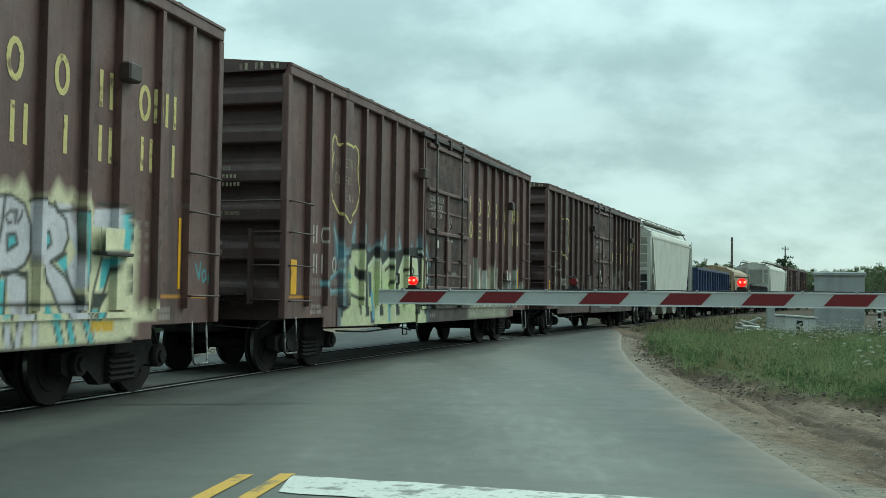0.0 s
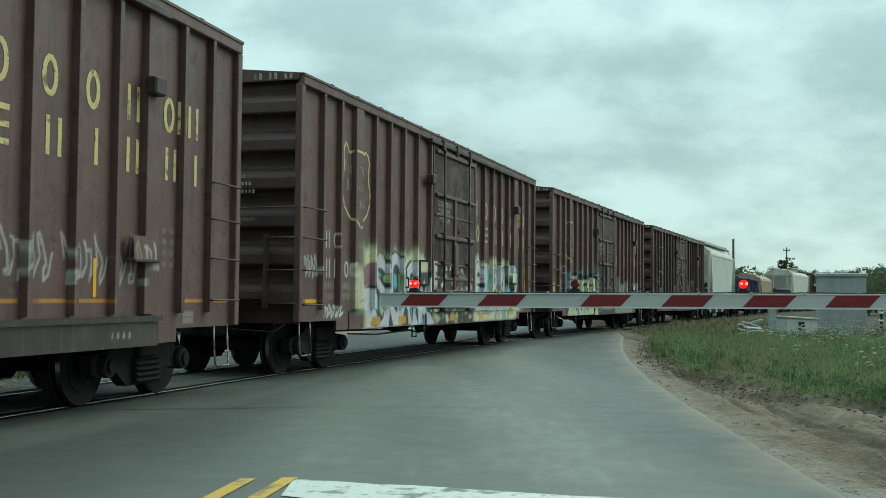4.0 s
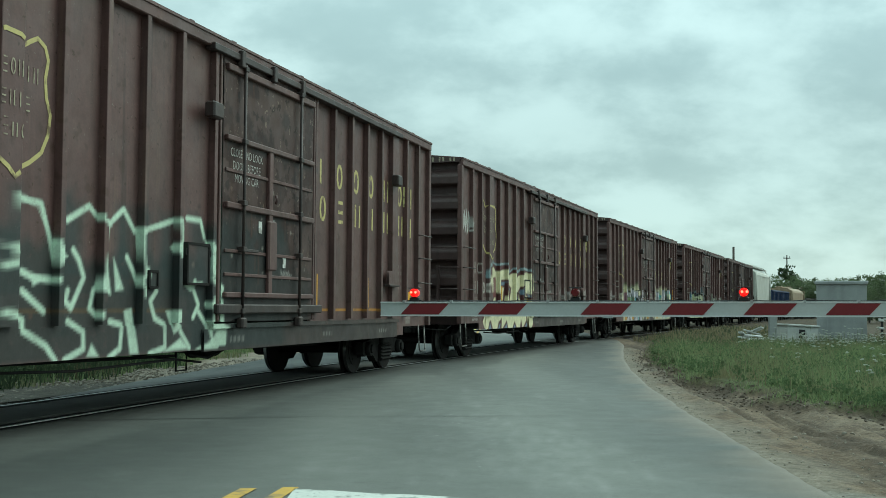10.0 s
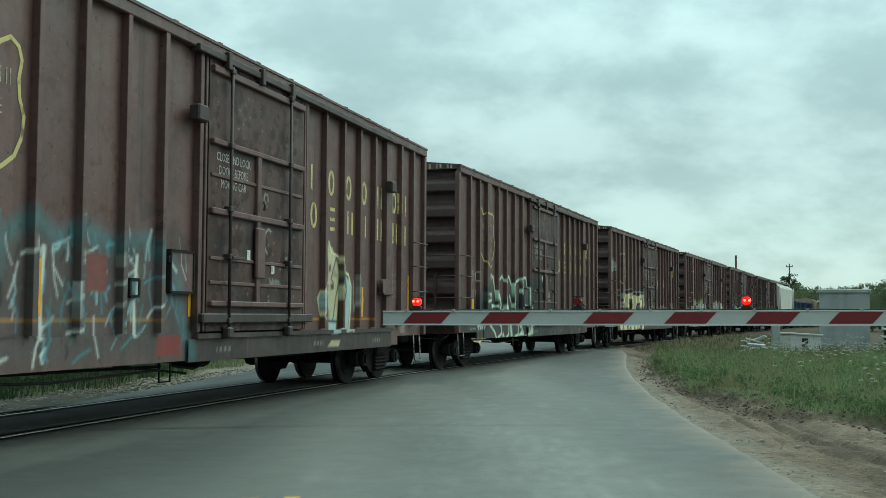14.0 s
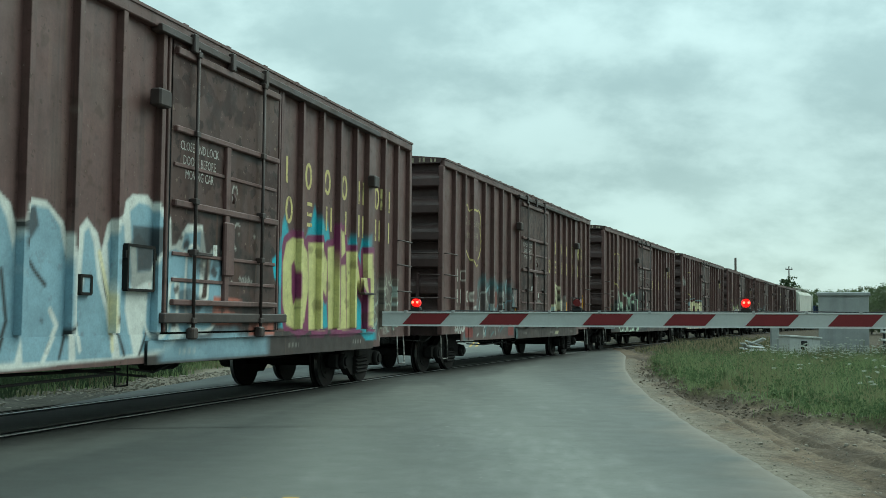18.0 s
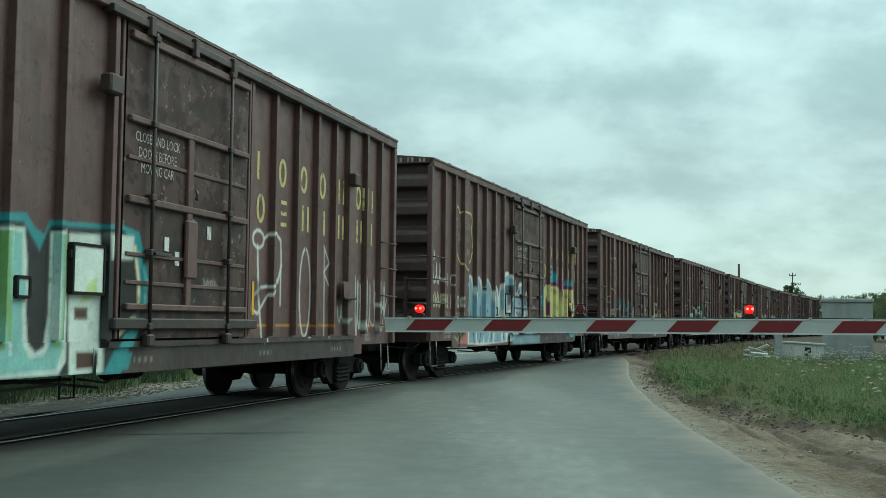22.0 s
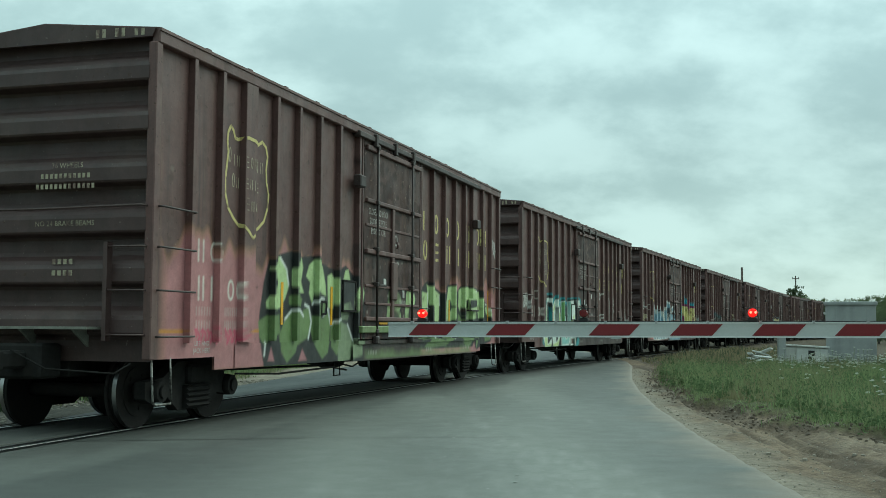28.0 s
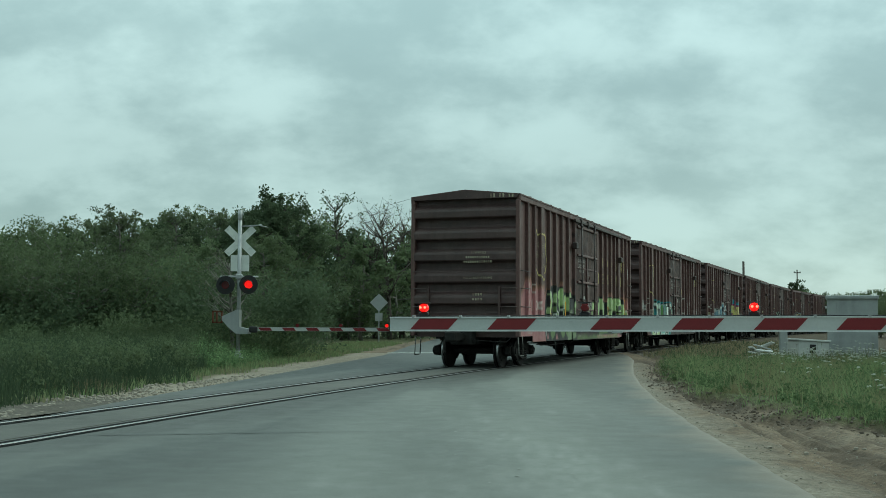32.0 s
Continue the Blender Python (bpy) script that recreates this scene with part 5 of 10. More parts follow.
def paint_one_front(sp, tone):
    sp.line([(9.74, 1.88), (9.89, 2.06), (10.03, 2.07), (10.34, 1.86), (10.50, 1.80), (10.53, 1.70), (10.36, 1.46), (10.06, 1.01), (9.94, 0.87), (9.78, 0.88), (9.77, 1.50), (9.78, 1.66), (9.74, 1.88)], 0.032, tone["soot"])
    sp.fill([(9.74, 1.88), (9.89, 2.06), (10.03, 2.07), (10.34, 1.86), (10.50, 1.80), (10.53, 1.70), (10.36, 1.46), (10.06, 1.01), (9.94, 0.87), (9.78, 0.88), (9.77, 1.50), (9.78, 1.66)], tone["lilac"], 0.035)
    sp.line([(10.54, 2.04), (10.81, 2.08), (10.88, 1.71), (10.69, 1.18), (10.62, 0.88), (10.28, 0.88), (10.37, 1.18), (10.52, 1.41), (10.54, 2.04)], 0.032, tone["soot"])
    sp.fill([(10.54, 2.04), (10.81, 2.08), (10.88, 1.71), (10.69, 1.18), (10.62, 0.88), (10.28, 0.88), (10.37, 1.18), (10.52, 1.41)], tone["lilac"], 0.035)
    sp.line([(10.74, 1.12), (11.08, 1.12), (11.11, 0.90), (10.70, 0.88), (10.74, 1.12)], 0.032, tone["soot"])
    sp.fill([(10.74, 1.12), (11.08, 1.12), (11.11, 0.90), (10.70, 0.88)], tone["lilac"], 0.035)
    sp.fill([(9.90, 1.77), (9.99, 1.86), (10.09, 1.82), (10.24, 1.76), (9.97, 1.72)], tone["soot"], 0.035)
    sp.fill([(9.86, 1.55), (10.35, 1.60), (10.32, 1.46), (10.11, 1.48)], tone["soot"], 0.035)
    sp.fill([(10.53, 1.23), (10.63, 1.18), (10.54, 0.91), (10.28, 0.90)], tone["aqua"], 0.035)
    sp.fill([(9.98, 1.47), (10.18, 1.45), (10.12, 1.23), (10.02, 1.17)], tone["aqua"], 0.035)
    sp.fill([(10.87, 2.06), (11.06, 1.78), (10.99, 1.45), (10.76, 1.41), (10.86, 1.71)], tone["aqua"], 0.035)
    sp.fill([(11.21, 2.05), (11.44, 2.07), (11.63, 2.01), (11.75, 1.84), (11.76, 1.59), (11.69, 1.45), (11.54, 1.40), (11.72, 1.29), (11.73, 0.94), (11.50, 0.92), (11.40, 1.31), (11.32, 1.37), (11.25, 1.26)], tone["lilac"], 0.03)
    sp.fill([(11.74, 2.05), (11.86, 2.08), (12.16, 2.03), (12.34, 1.90), (12.38, 1.73), (12.30, 1.59), (12.09, 1.49), (12.33, 1.38), (12.61, 1.09), (12.74, 0.94), (12.33, 0.91), (12.10, 1.25), (11.85, 1.45), (11.78, 1.50)], tone["lilac"], 0.03)
    sp.fill([(12.14, 2.07), (12.54, 2.06), (12.60, 1.25), (12.48, 1.20), (12.36, 1.41), (12.54, 1.60)], tone["lilac"], 0.03)
    sp.fill([(12.87, 2.06), (13.24, 2.09), (13.25, 1.89), (13.03, 1.86), (12.82, 1.89)], tone["lilac"], 0.03)
    sp.fill([(12.56, 2.02), (12.77, 2.01), (12.80, 1.42), (12.68, 1.23), (12.61, 1.36)], tone["aqua"], 0.03)
    sp.fill([(13.27, 2.03), (13.41, 2.06), (13.53, 1.89), (13.43, 1.65), (13.22, 1.66), (13.25, 1.86)], tone["aqua"], 0.03)
    sp.fill([(13.02, 1.56), (13.24, 1.57), (13.09, 1.26), (12.99, 1.23)], tone["aqua"], 0.03)
    sp.fill([(11.25, 1.31), (11.39, 1.31), (11.38, 0.98), (11.26, 0.95)], tone["aqua"], 0.03)
    sp.fill([(12.18, 1.50), (12.37, 1.57), (12.39, 1.36)], tone["aqua"], 0.03)
    sp.fill([(12.00, 1.09), (12.09, 1.08), (12.19, 0.92), (12.03, 0.93)], tone["aqua"], 0.03)
    sp.fill([(11.41, 1.70), (11.52, 1.72), (11.54, 1.63), (11.42, 1.58)], tone["aqua"], 0.03)
    sp.fill([(11.97, 1.74), (12.06, 1.76), (12.08, 1.67), (11.98, 1.60)], tone["aqua"], 0.03)
    sp.fill([(12.84, 1.03), (13.00, 1.02), (12.95, 0.89), (12.85, 0.91)], tone["aqua"], 0.03)
    sp.fill([(12.81, 1.63), (13.37, 1.65), (13.32, 1.60), (12.83, 1.58)], tone["soot"], 0.03)
    sp.fill([(12.87, 1.20), (13.18, 1.20), (13.00, 1.03), (12.85, 1.03)], tone["soot"], 0.03)
    sp.fill([(11.32, 1.37), (11.54, 1.40), (11.72, 1.39), (11.72, 1.31), (11.52, 1.36), (11.36, 1.32)], tone["soot"], 0.03)
    sp.fill([(11.85, 1.45), (12.01, 1.41), (12.10, 1.25), (11.90, 1.30)], tone["soot"], 0.03)
    sp.line([(11.21, 2.05), (11.44, 2.08), (11.65, 2.01), (11.76, 1.82), (11.77, 1.58), (11.68, 1.45), (11.54, 1.39), (11.34, 1.37), (11.25, 1.24)], 0.019, tone["soot"], 0.03)
    sp.line([(11.36, 2.07), (11.32, 1.79), (11.24, 1.48)], 0.019, tone["soot"], 0.03)
    sp.line([(11.73, 2.05), (11.86, 2.09), (12.14, 2.03), (12.34, 1.91), (12.39, 1.73), (12.30, 1.58), (12.09, 1.49), (12.34, 1.36), (12.79, 0.95)], 0.019, tone["soot"], 0.03)
    sp.line([(11.85, 1.45), (12.10, 1.25), (12.35, 0.91)], 0.019, tone["soot"], 0.03)
    sp.line([(12.14, 2.07), (12.19, 1.98), (12.56, 2.03), (12.77, 2.01), (12.80, 1.42), (12.65, 1.23), (12.57, 1.63), (12.54, 2.03)], 0.019, tone["soot"], 0.03)
    sp.line([(11.40, 1.71), (11.52, 1.73), (11.56, 1.64), (11.41, 1.57), (11.40, 1.71)], 0.019, tone["soot"], 0.03)
    sp.line([(11.96, 1.74), (12.06, 1.78), (12.10, 1.67), (11.98, 1.59), (11.96, 1.74)], 0.019, tone["soot"], 0.03)
    sp.line([(13.27, 2.03), (13.41, 2.07), (13.55, 1.89), (13.46, 1.65)], 0.019, tone["soot"], 0.03)
    sp.line([(13.27, 1.60), (13.07, 1.20), (12.93, 0.89)], 0.019, tone["soot"], 0.03)
    sp.line([(13.02, 1.56), (12.87, 1.20), (12.82, 0.91)], 0.019, tone["soot"], 0.03)
    sp.line([(11.72, 1.38), (11.74, 0.94)], 0.019, tone["soot"], 0.03)
    sp.line([(11.40, 1.31), (11.38, 0.95)], 0.019, tone["soot"], 0.03)
    sp.line([(12.36, 1.41), (12.48, 1.20), (12.72, 0.93)], 0.019, tone["soot"], 0.03)
    sp.line([(12.18, 1.50), (12.35, 1.58)], 0.019, tone["soot"], 0.03)
    sp.line([(12.92, 2.12), (13.44, 2.13), (13.68, 1.94)], 0.019, tone["soot"], 0.03)
    sp.line([(11.26, 1.08), (12.71, 1.08)], 0.019, tone["soot"], 0.03)
    sp.line([(11.45, 1.94), (11.37, 1.88), (11.41, 1.82), (11.46, 1.83)], 0.014, tone["soot"], 0.026)
    sp.line([(11.47, 1.93), (11.52, 1.94)], 0.014, tone["soot"], 0.026)
    sp.line([(11.50, 1.93), (11.51, 1.83)], 0.014, tone["soot"], 0.026)
    sp.line([(11.54, 1.94), (11.55, 1.83), (11.61, 1.90), (11.62, 1.95)], 0.014, tone["soot"], 0.026)
    sp.line([(13.51, 1.49), (13.53, 1.35)], 0.014, tone["soot"], 0.026)
    sp.line([(13.51, 1.49), (13.60, 1.47), (13.52, 1.42), (13.64, 1.36)], 0.014, tone["soot"], 0.026)
    sp.line([(13.51, 1.29), (13.55, 1.32), (13.60, 1.28), (13.59, 1.21), (13.52, 1.20), (13.51, 1.29)], 0.014, tone["soot"], 0.026)
    sp.line([(13.61, 1.31), (13.67, 1.32), (13.65, 1.20)], 0.014, tone["soot"], 0.026)
    for x, dx in ((11.30, 0.04), (11.52, -0.05), (11.74, 0.0), (12.08, 0.10), (12.30, 0.08), (12.60, 0.12)):
        sp.fill([(x, 0.92), (x + 0.10, 0.92), (x + 0.10 + dx, 0.69), (x + dx, 0.69)], tone["aqua"] if dx > 0.05 else tone["lilac"], 0.03)
        sp.line([(x, 0.92), (x + dx, 0.69)], 0.012, tone["soot"], 0.02)
        sp.line([(x + 0.11, 0.92), (x + 0.11 + dx, 0.69)], 0.010, tone["soot"], 0.02)
    sp.fill([(12.76, 0.79), (13.20, 0.80), (13.20, 0.92), (12.76, 0.91)], (0.60, 0.36, 0.03), 0.02)
    sp.line([(15.20, 1.56), (15.30, 1.38), (15.34, 1.58)], 0.016, tone["teal"], 0.02)
    sp.line([(15.38, 1.46), (15.47, 1.50), (15.51, 1.40), (15.42, 1.34), (15.38, 1.44)], 0.014, tone["teal"], 0.02)
    sp.line([(15.56, 1.34), (15.60, 1.47), (15.63, 1.32)], 0.014, tone["teal"], 0.02)
    return sp


def paint_five_front(sp, tone):
    sp.line([(9.87, 2.26), (10.10, 2.36), (10.44, 2.34), (10.67, 2.17), (10.73, 1.64), (10.58, 1.12), (10.25, 1.01), (9.92, 1.09), (9.78, 1.40), (9.76, 1.97), (9.87, 2.26)], 0.12, tone["plum2"])
    sp.line([(10.70, 2.32), (11.25, 2.36), (11.49, 2.06), (11.47, 1.51), (11.28, 1.66), (11.12, 1.89), (11.21, 1.00), (10.76, 1.01), (10.70, 2.32)], 0.12, tone["plum2"])
    sp.line([(11.50, 2.30), (11.79, 2.34), (11.89, 1.02), (11.57, 1.01), (11.50, 2.30)], 0.12, tone["plum2"])
    sp.line([(11.88, 2.61), (12.24, 2.60), (12.30, 2.27), (12.09, 2.14), (11.90, 2.21), (11.88, 2.61)], 0.12, tone["plum2"])
    sp.line([(11.93, 2.02), (12.31, 2.06), (12.40, 1.01), (11.98, 0.99), (11.93, 2.02)], 0.12, tone["plum2"])
    sp.line([(12.34, 2.28), (12.69, 2.30), (12.93, 2.06), (13.14, 1.55), (12.90, 1.71), (12.67, 1.87), (12.75, 1.03), (12.42, 1.01), (12.34, 2.28)], 0.12, tone["plum2"])
    sp.line([(13.16, 2.29), (13.49, 2.31), (13.60, 1.02), (13.25, 1.07), (13.16, 2.29)], 0.12, tone["plum2"])
    sp.fill([(9.87, 2.26), (10.10, 2.36), (10.44, 2.34), (10.67, 2.17), (10.73, 1.64), (10.58, 1.12), (10.25, 1.01), (9.92, 1.09), (9.78, 1.40), (9.76, 1.97)], tone["yolk"], 0.035)
    sp.fill([(10.70, 2.32), (11.25, 2.36), (11.49, 2.06), (11.47, 1.51), (11.28, 1.66), (11.12, 1.89), (11.21, 1.00), (10.76, 1.01)], tone["yolk"], 0.035)
    sp.fill([(11.50, 2.30), (11.79, 2.34), (11.89, 1.02), (11.57, 1.01)], tone["yolk"], 0.035)
    sp.fill([(11.88, 2.61), (12.24, 2.60), (12.30, 2.27), (12.09, 2.14), (11.90, 2.21)], tone["yolk"], 0.035)
    sp.fill([(11.93, 2.02), (12.31, 2.06), (12.40, 1.01), (11.98, 0.99)], tone["yolk"], 0.035)
    sp.fill([(12.34, 2.28), (12.69, 2.30), (12.93, 2.06), (13.14, 1.55), (12.90, 1.71), (12.67, 1.87), (12.75, 1.03), (12.42, 1.01)], tone["yolk"], 0.035)
    sp.fill([(13.16, 2.29), (13.49, 2.31), (13.60, 1.02), (13.25, 1.07)], tone["yolk"], 0.035)
    sp.fill([(10.07, 1.95), (10.17, 2.03), (10.28, 1.78), (10.26, 1.48), (10.16, 1.37), (10.09, 1.55)], tone["plum2"], 0.035)
    sp.fill([(9.20, 2.00), (9.56, 2.17), (9.70, 1.75), (9.51, 1.61), (9.29, 1.74)], tone["cyan"], 0.035)
    sp.fill([(11.29, 1.27), (11.48, 1.43), (11.55, 1.04), (11.38, 1.02)], tone["cyan"], 0.035)
    sp.fill([(12.85, 1.37), (13.11, 1.20), (13.12, 0.94), (12.86, 0.99)], tone["cyan"], 0.035)
    sp.fill([(12.93, 0.94), (13.58, 0.93), (13.76, 0.79), (13.22, 0.80)], tone["cyan"], 0.035)
    return sp


def paint_six_rear(sp, tone):
    sp.fill([(2.23, 0.78), (2.24, 1.25), (2.26, 1.61), (2.30, 1.88), (2.46, 2.13), (2.55, 2.21), (3.00, 2.25), (3.18, 2.20), (3.29, 2.10), (3.40, 1.96), (3.54, 2.12), (3.83, 2.23), (4.04, 2.19), (4.23, 2.04), (4.31, 2.14), (4.88, 2.20), (5.03, 2.07), (5.16, 2.02), (5.24, 2.16), (6.40, 2.21), (6.72, 2.16), (6.91, 1.78), (6.88, 1.28), (6.65, 0.96), (6.47, 0.65), (5.57, 0.67), (3.77, 0.66), (2.51, 0.68)], tone["teal"], 0.035)
    sp.fill([(2.25, 1.01), (2.25, 1.43), (2.31, 1.73), (2.43, 1.98), (2.51, 2.12), (2.60, 2.17), (3.06, 2.18), (3.19, 2.06), (3.33, 1.85), (3.38, 1.79), (3.55, 1.98), (3.70, 2.09), (3.91, 2.15), (4.14, 2.02), (4.31, 1.82), (4.38, 1.96), (4.40, 2.08), (4.85, 2.11), (5.10, 1.86), (5.21, 2.05), (5.27, 2.11), (6.41, 2.16), (6.64, 2.01), (6.78, 1.61), (6.72, 1.28), (6.46, 1.04), (6.14, 0.66), (5.41, 0.68), (3.77, 0.67), (2.51, 0.68), (2.28, 0.92)], tone["ink"], 0.035)
    sp.fill([(2.27, 1.25), (2.30, 1.61), (2.39, 1.88), (2.52, 2.04), (2.85, 2.09), (3.13, 2.09), (3.23, 1.96), (3.30, 1.81), (3.22, 1.76), (3.14, 1.83), (3.08, 1.92), (2.98, 1.98), (2.79, 1.97), (2.79, 1.63), (2.79, 1.25), (2.80, 1.01), (2.80, 0.77), (2.92, 0.78), (3.16, 0.88), (3.25, 0.90), (3.30, 0.82), (3.23, 0.71), (2.96, 0.68), (2.49, 0.68), (2.47, 0.77), (2.33, 0.92), (2.28, 1.01)], tone["milk"], 0.035)
    sp.fill([(2.32, 1.28), (2.34, 1.61), (2.42, 1.79), (2.49, 1.85), (2.51, 1.46), (2.46, 1.26)], tone["pistache"], 0.035)
    sp.fill([(2.51, 0.68), (2.50, 0.96), (2.77, 0.93), (2.78, 0.73), (3.23, 0.77), (3.23, 0.71), (2.96, 0.68)], tone["pistache"], 0.035)
    sp.fill([(2.50, 1.83), (2.73, 1.85), (2.74, 1.50), (2.52, 1.49)], tone["umber"], 0.035)
    sp.line([(2.58, 1.75), (2.56, 1.62), (2.62, 1.53), (2.68, 1.59), (2.69, 1.71)], 0.018, tone["butter"])
    sp.line([(2.97, 1.82), (3.02, 1.38), (3.02, 0.93)], 0.035, tone["teal"])
    sp.fill([(3.26, 1.26), (3.27, 1.51), (3.35, 1.78), (3.55, 1.97), (3.77, 2.08), (3.97, 2.09), (4.17, 1.99), (4.31, 1.75), (4.39, 1.47), (4.37, 1.20), (4.28, 0.99), (4.15, 0.79), (4.04, 0.67), (3.45, 0.69), (3.35, 0.94)], tone["milk"], 0.035)
    sp.fill([(3.43, 1.70), (3.58, 1.89), (3.71, 1.98), (3.68, 1.79), (3.56, 1.71)], tone["pistache"], 0.035)
    sp.fill([(4.23, 1.68), (4.35, 1.68), (4.36, 1.20), (4.20, 0.92), (4.21, 1.26)], tone["pistache"], 0.035)
    sp.fill([(3.42, 0.74), (3.79, 0.78), (4.06, 0.84), (4.22, 0.95), (4.15, 0.79), (4.04, 0.67), (3.45, 0.69)], tone["pistache"], 0.035)
    sp.fill([(3.75, 1.83), (3.91, 1.90), (4.10, 1.87), (4.20, 1.71), (4.24, 1.47), (4.18, 1.20), (4.06, 0.96), (3.93, 0.83), (3.80, 0.82), (3.77, 1.26)], tone["ink"], 0.035)
    sp.fill([(4.03, 1.67), (4.16, 1.68), (4.20, 1.47), (4.07, 1.05), (4.04, 0.99), (4.05, 1.40)], tone["aqua"], 0.035)
    sp.fill([(3.42, 1.68), (3.52, 1.69), (3.51, 1.19), (3.42, 1.19)], tone["rust"], 0.035)
    sp.fill([(4.39, 2.03), (4.87, 2.06), (4.92, 1.78), (4.93, 1.27), (4.97, 0.98), (5.07, 0.91), (5.20, 0.96), (5.26, 1.27), (5.26, 1.72), (5.26, 2.05), (5.52, 2.09), (5.56, 1.27), (5.55, 0.81), (5.44, 0.69), (4.44, 0.69), (4.45, 0.99), (4.41, 1.69)], tone["milk"], 0.035)
    sp.fill([(4.45, 2.00), (4.84, 2.02), (4.86, 1.56), (4.89, 0.98), (4.99, 0.86), (5.20, 0.88), (5.34, 1.05), (5.31, 2.03), (5.48, 2.04), (5.51, 0.97), (5.40, 0.74), (4.53, 0.72)], tone["seaglass"], 0.035)
    sp.line([(4.53, 1.96), (4.59, 0.99)], 0.05, tone["fern"])
    sp.line([(4.64, 2.01), (4.71, 0.91)], 0.02, tone["milk"])
    sp.line([(5.38, 2.00), (5.42, 0.99)], 0.05, tone["fern"])
    sp.fill([(5.56, 2.06), (5.61, 0.67), (6.14, 0.68), (6.13, 1.59), (6.11, 2.09)], tone["milk"], 0.035)
    sp.fill([(5.81, 1.58), (5.98, 1.65), (5.99, 1.43), (5.78, 1.39)], tone["pistache"], 0.035)
    sp.fill([(5.68, 1.34), (5.91, 1.34), (5.91, 1.22), (5.69, 1.22)], tone["umber"], 0.035)
    sp.fill([(5.72, 0.90), (6.04, 0.89), (6.04, 0.74), (5.73, 0.73)], tone["umber"], 0.035)
    sp.fill([(6.16, 2.10), (6.62, 2.11), (6.61, 1.86), (6.18, 1.84)], tone["milk"], 0.035)
    sp.line([(6.32, 1.61), (6.34, 1.19)], 0.03, tone["rust"])
    sp.line([(6.64, 1.99), (6.74, 1.61), (6.74, 1.30), (6.45, 1.12), (6.31, 1.04)], 0.03, tone["butter"])
    sp.line([(6.73, 1.93), (6.90, 1.65), (6.87, 1.41)], 0.03, tone["aqua"])
    sp.fill([(6.43, 0.84), (6.70, 0.88), (6.63, 0.70), (6.44, 0.68)], tone["teal"], 0.035)
    return sp


def paint_five_rear(sp, tone):
    sp.fill([(1.85, 0.77), (2.25, 0.97), (2.40, 1.33), (2.50, 1.59), (2.63, 1.59), (2.66, 0.74)], tone["salmon"], 0.035)
    sp.line([(1.67, 0.91), (1.89, 0.84), (2.18, 1.11), (2.33, 1.45), (2.47, 1.62)], 0.03, tone["fern"])
    sp.fill([(2.58, 0.74), (2.60, 1.68), (2.46, 1.93), (2.39, 2.10), (2.51, 2.26), (2.77, 2.33), (2.93, 2.26), (3.01, 2.05), (3.13, 1.87), (3.16, 2.14), (3.25, 2.28), (3.48, 2.32), (3.66, 2.22), (3.76, 2.01), (3.80, 2.22), (3.95, 2.30), (4.20, 2.29), (4.47, 2.12), (4.62, 1.83), (4.70, 1.69), (4.74, 2.08), (4.87, 2.19), (5.07, 2.05), (5.14, 1.87), (5.24, 2.15), (5.38, 2.26), (5.55, 2.29), (5.58, 2.43), (5.72, 2.52), (6.03, 2.54), (6.22, 2.43), (6.41, 2.32), (6.46, 1.89), (6.61, 2.11), (6.80, 2.28), (7.17, 2.30), (7.29, 1.92), (7.20, 1.48), (7.07, 1.26), (6.47, 0.79), (5.79, 0.75), (4.66, 0.73), (3.70, 0.70)], tone["chalk"], 0.035)
    sp.fill([(2.68, 0.77), (2.71, 1.68), (2.57, 1.94), (2.50, 2.09), (2.62, 2.23), (2.79, 2.27), (2.89, 2.13), (2.96, 1.95), (3.09, 1.74), (3.15, 1.24), (3.22, 0.76)], tone["sky"], 0.035)
    sp.fill([(3.31, 0.77), (3.25, 1.24), (3.20, 1.78), (3.25, 2.15), (3.34, 2.24), (3.49, 2.23), (3.61, 2.08), (3.72, 1.80), (3.81, 1.43), (3.88, 1.06), (3.77, 0.77)], tone["sky"], 0.035)
    sp.fill([(3.89, 0.76), (3.79, 1.43), (3.72, 1.80), (3.81, 2.13), (3.98, 2.23), (4.23, 2.22), (4.42, 2.07), (4.54, 1.73), (4.59, 1.25), (4.61, 0.76)], tone["sky"], 0.035)
    sp.fill([(4.72, 0.76), (4.69, 1.25), (4.79, 1.54), (4.83, 2.04), (4.91, 2.09), (5.00, 1.94), (5.09, 1.55), (5.25, 1.25), (5.38, 0.76)], tone["sky"], 0.035)
    sp.fill([(5.53, 0.77), (5.33, 1.45), (5.25, 1.95), (5.38, 2.16), (5.56, 2.17), (5.64, 1.66), (5.62, 1.26), (5.79, 0.79)], tone["sky"], 0.035)
    sp.fill([(5.76, 1.67), (5.67, 2.33), (5.85, 2.44), (6.06, 2.43), (6.25, 2.31), (6.33, 2.00), (6.31, 1.73)], tone["sky"], 0.035)
    sp.fill([(5.91, 0.80), (6.08, 1.26), (6.31, 1.57), (6.50, 1.68), (6.58, 1.26), (6.34, 0.82)], tone["sky"], 0.035)
    sp.fill([(6.64, 1.26), (6.59, 1.79), (6.74, 2.17), (7.14, 2.22), (7.12, 1.70), (7.04, 1.26)], tone["sky"], 0.035)
    sp.fill([(3.83, 2.16), (4.03, 2.23), (4.09, 2.05), (3.94, 1.88), (3.76, 2.01)], tone["slate"], 0.035)
    sp.fill([(5.74, 2.18), (6.29, 2.20), (6.31, 1.73), (5.76, 1.69)], tone["slate"], 0.035)
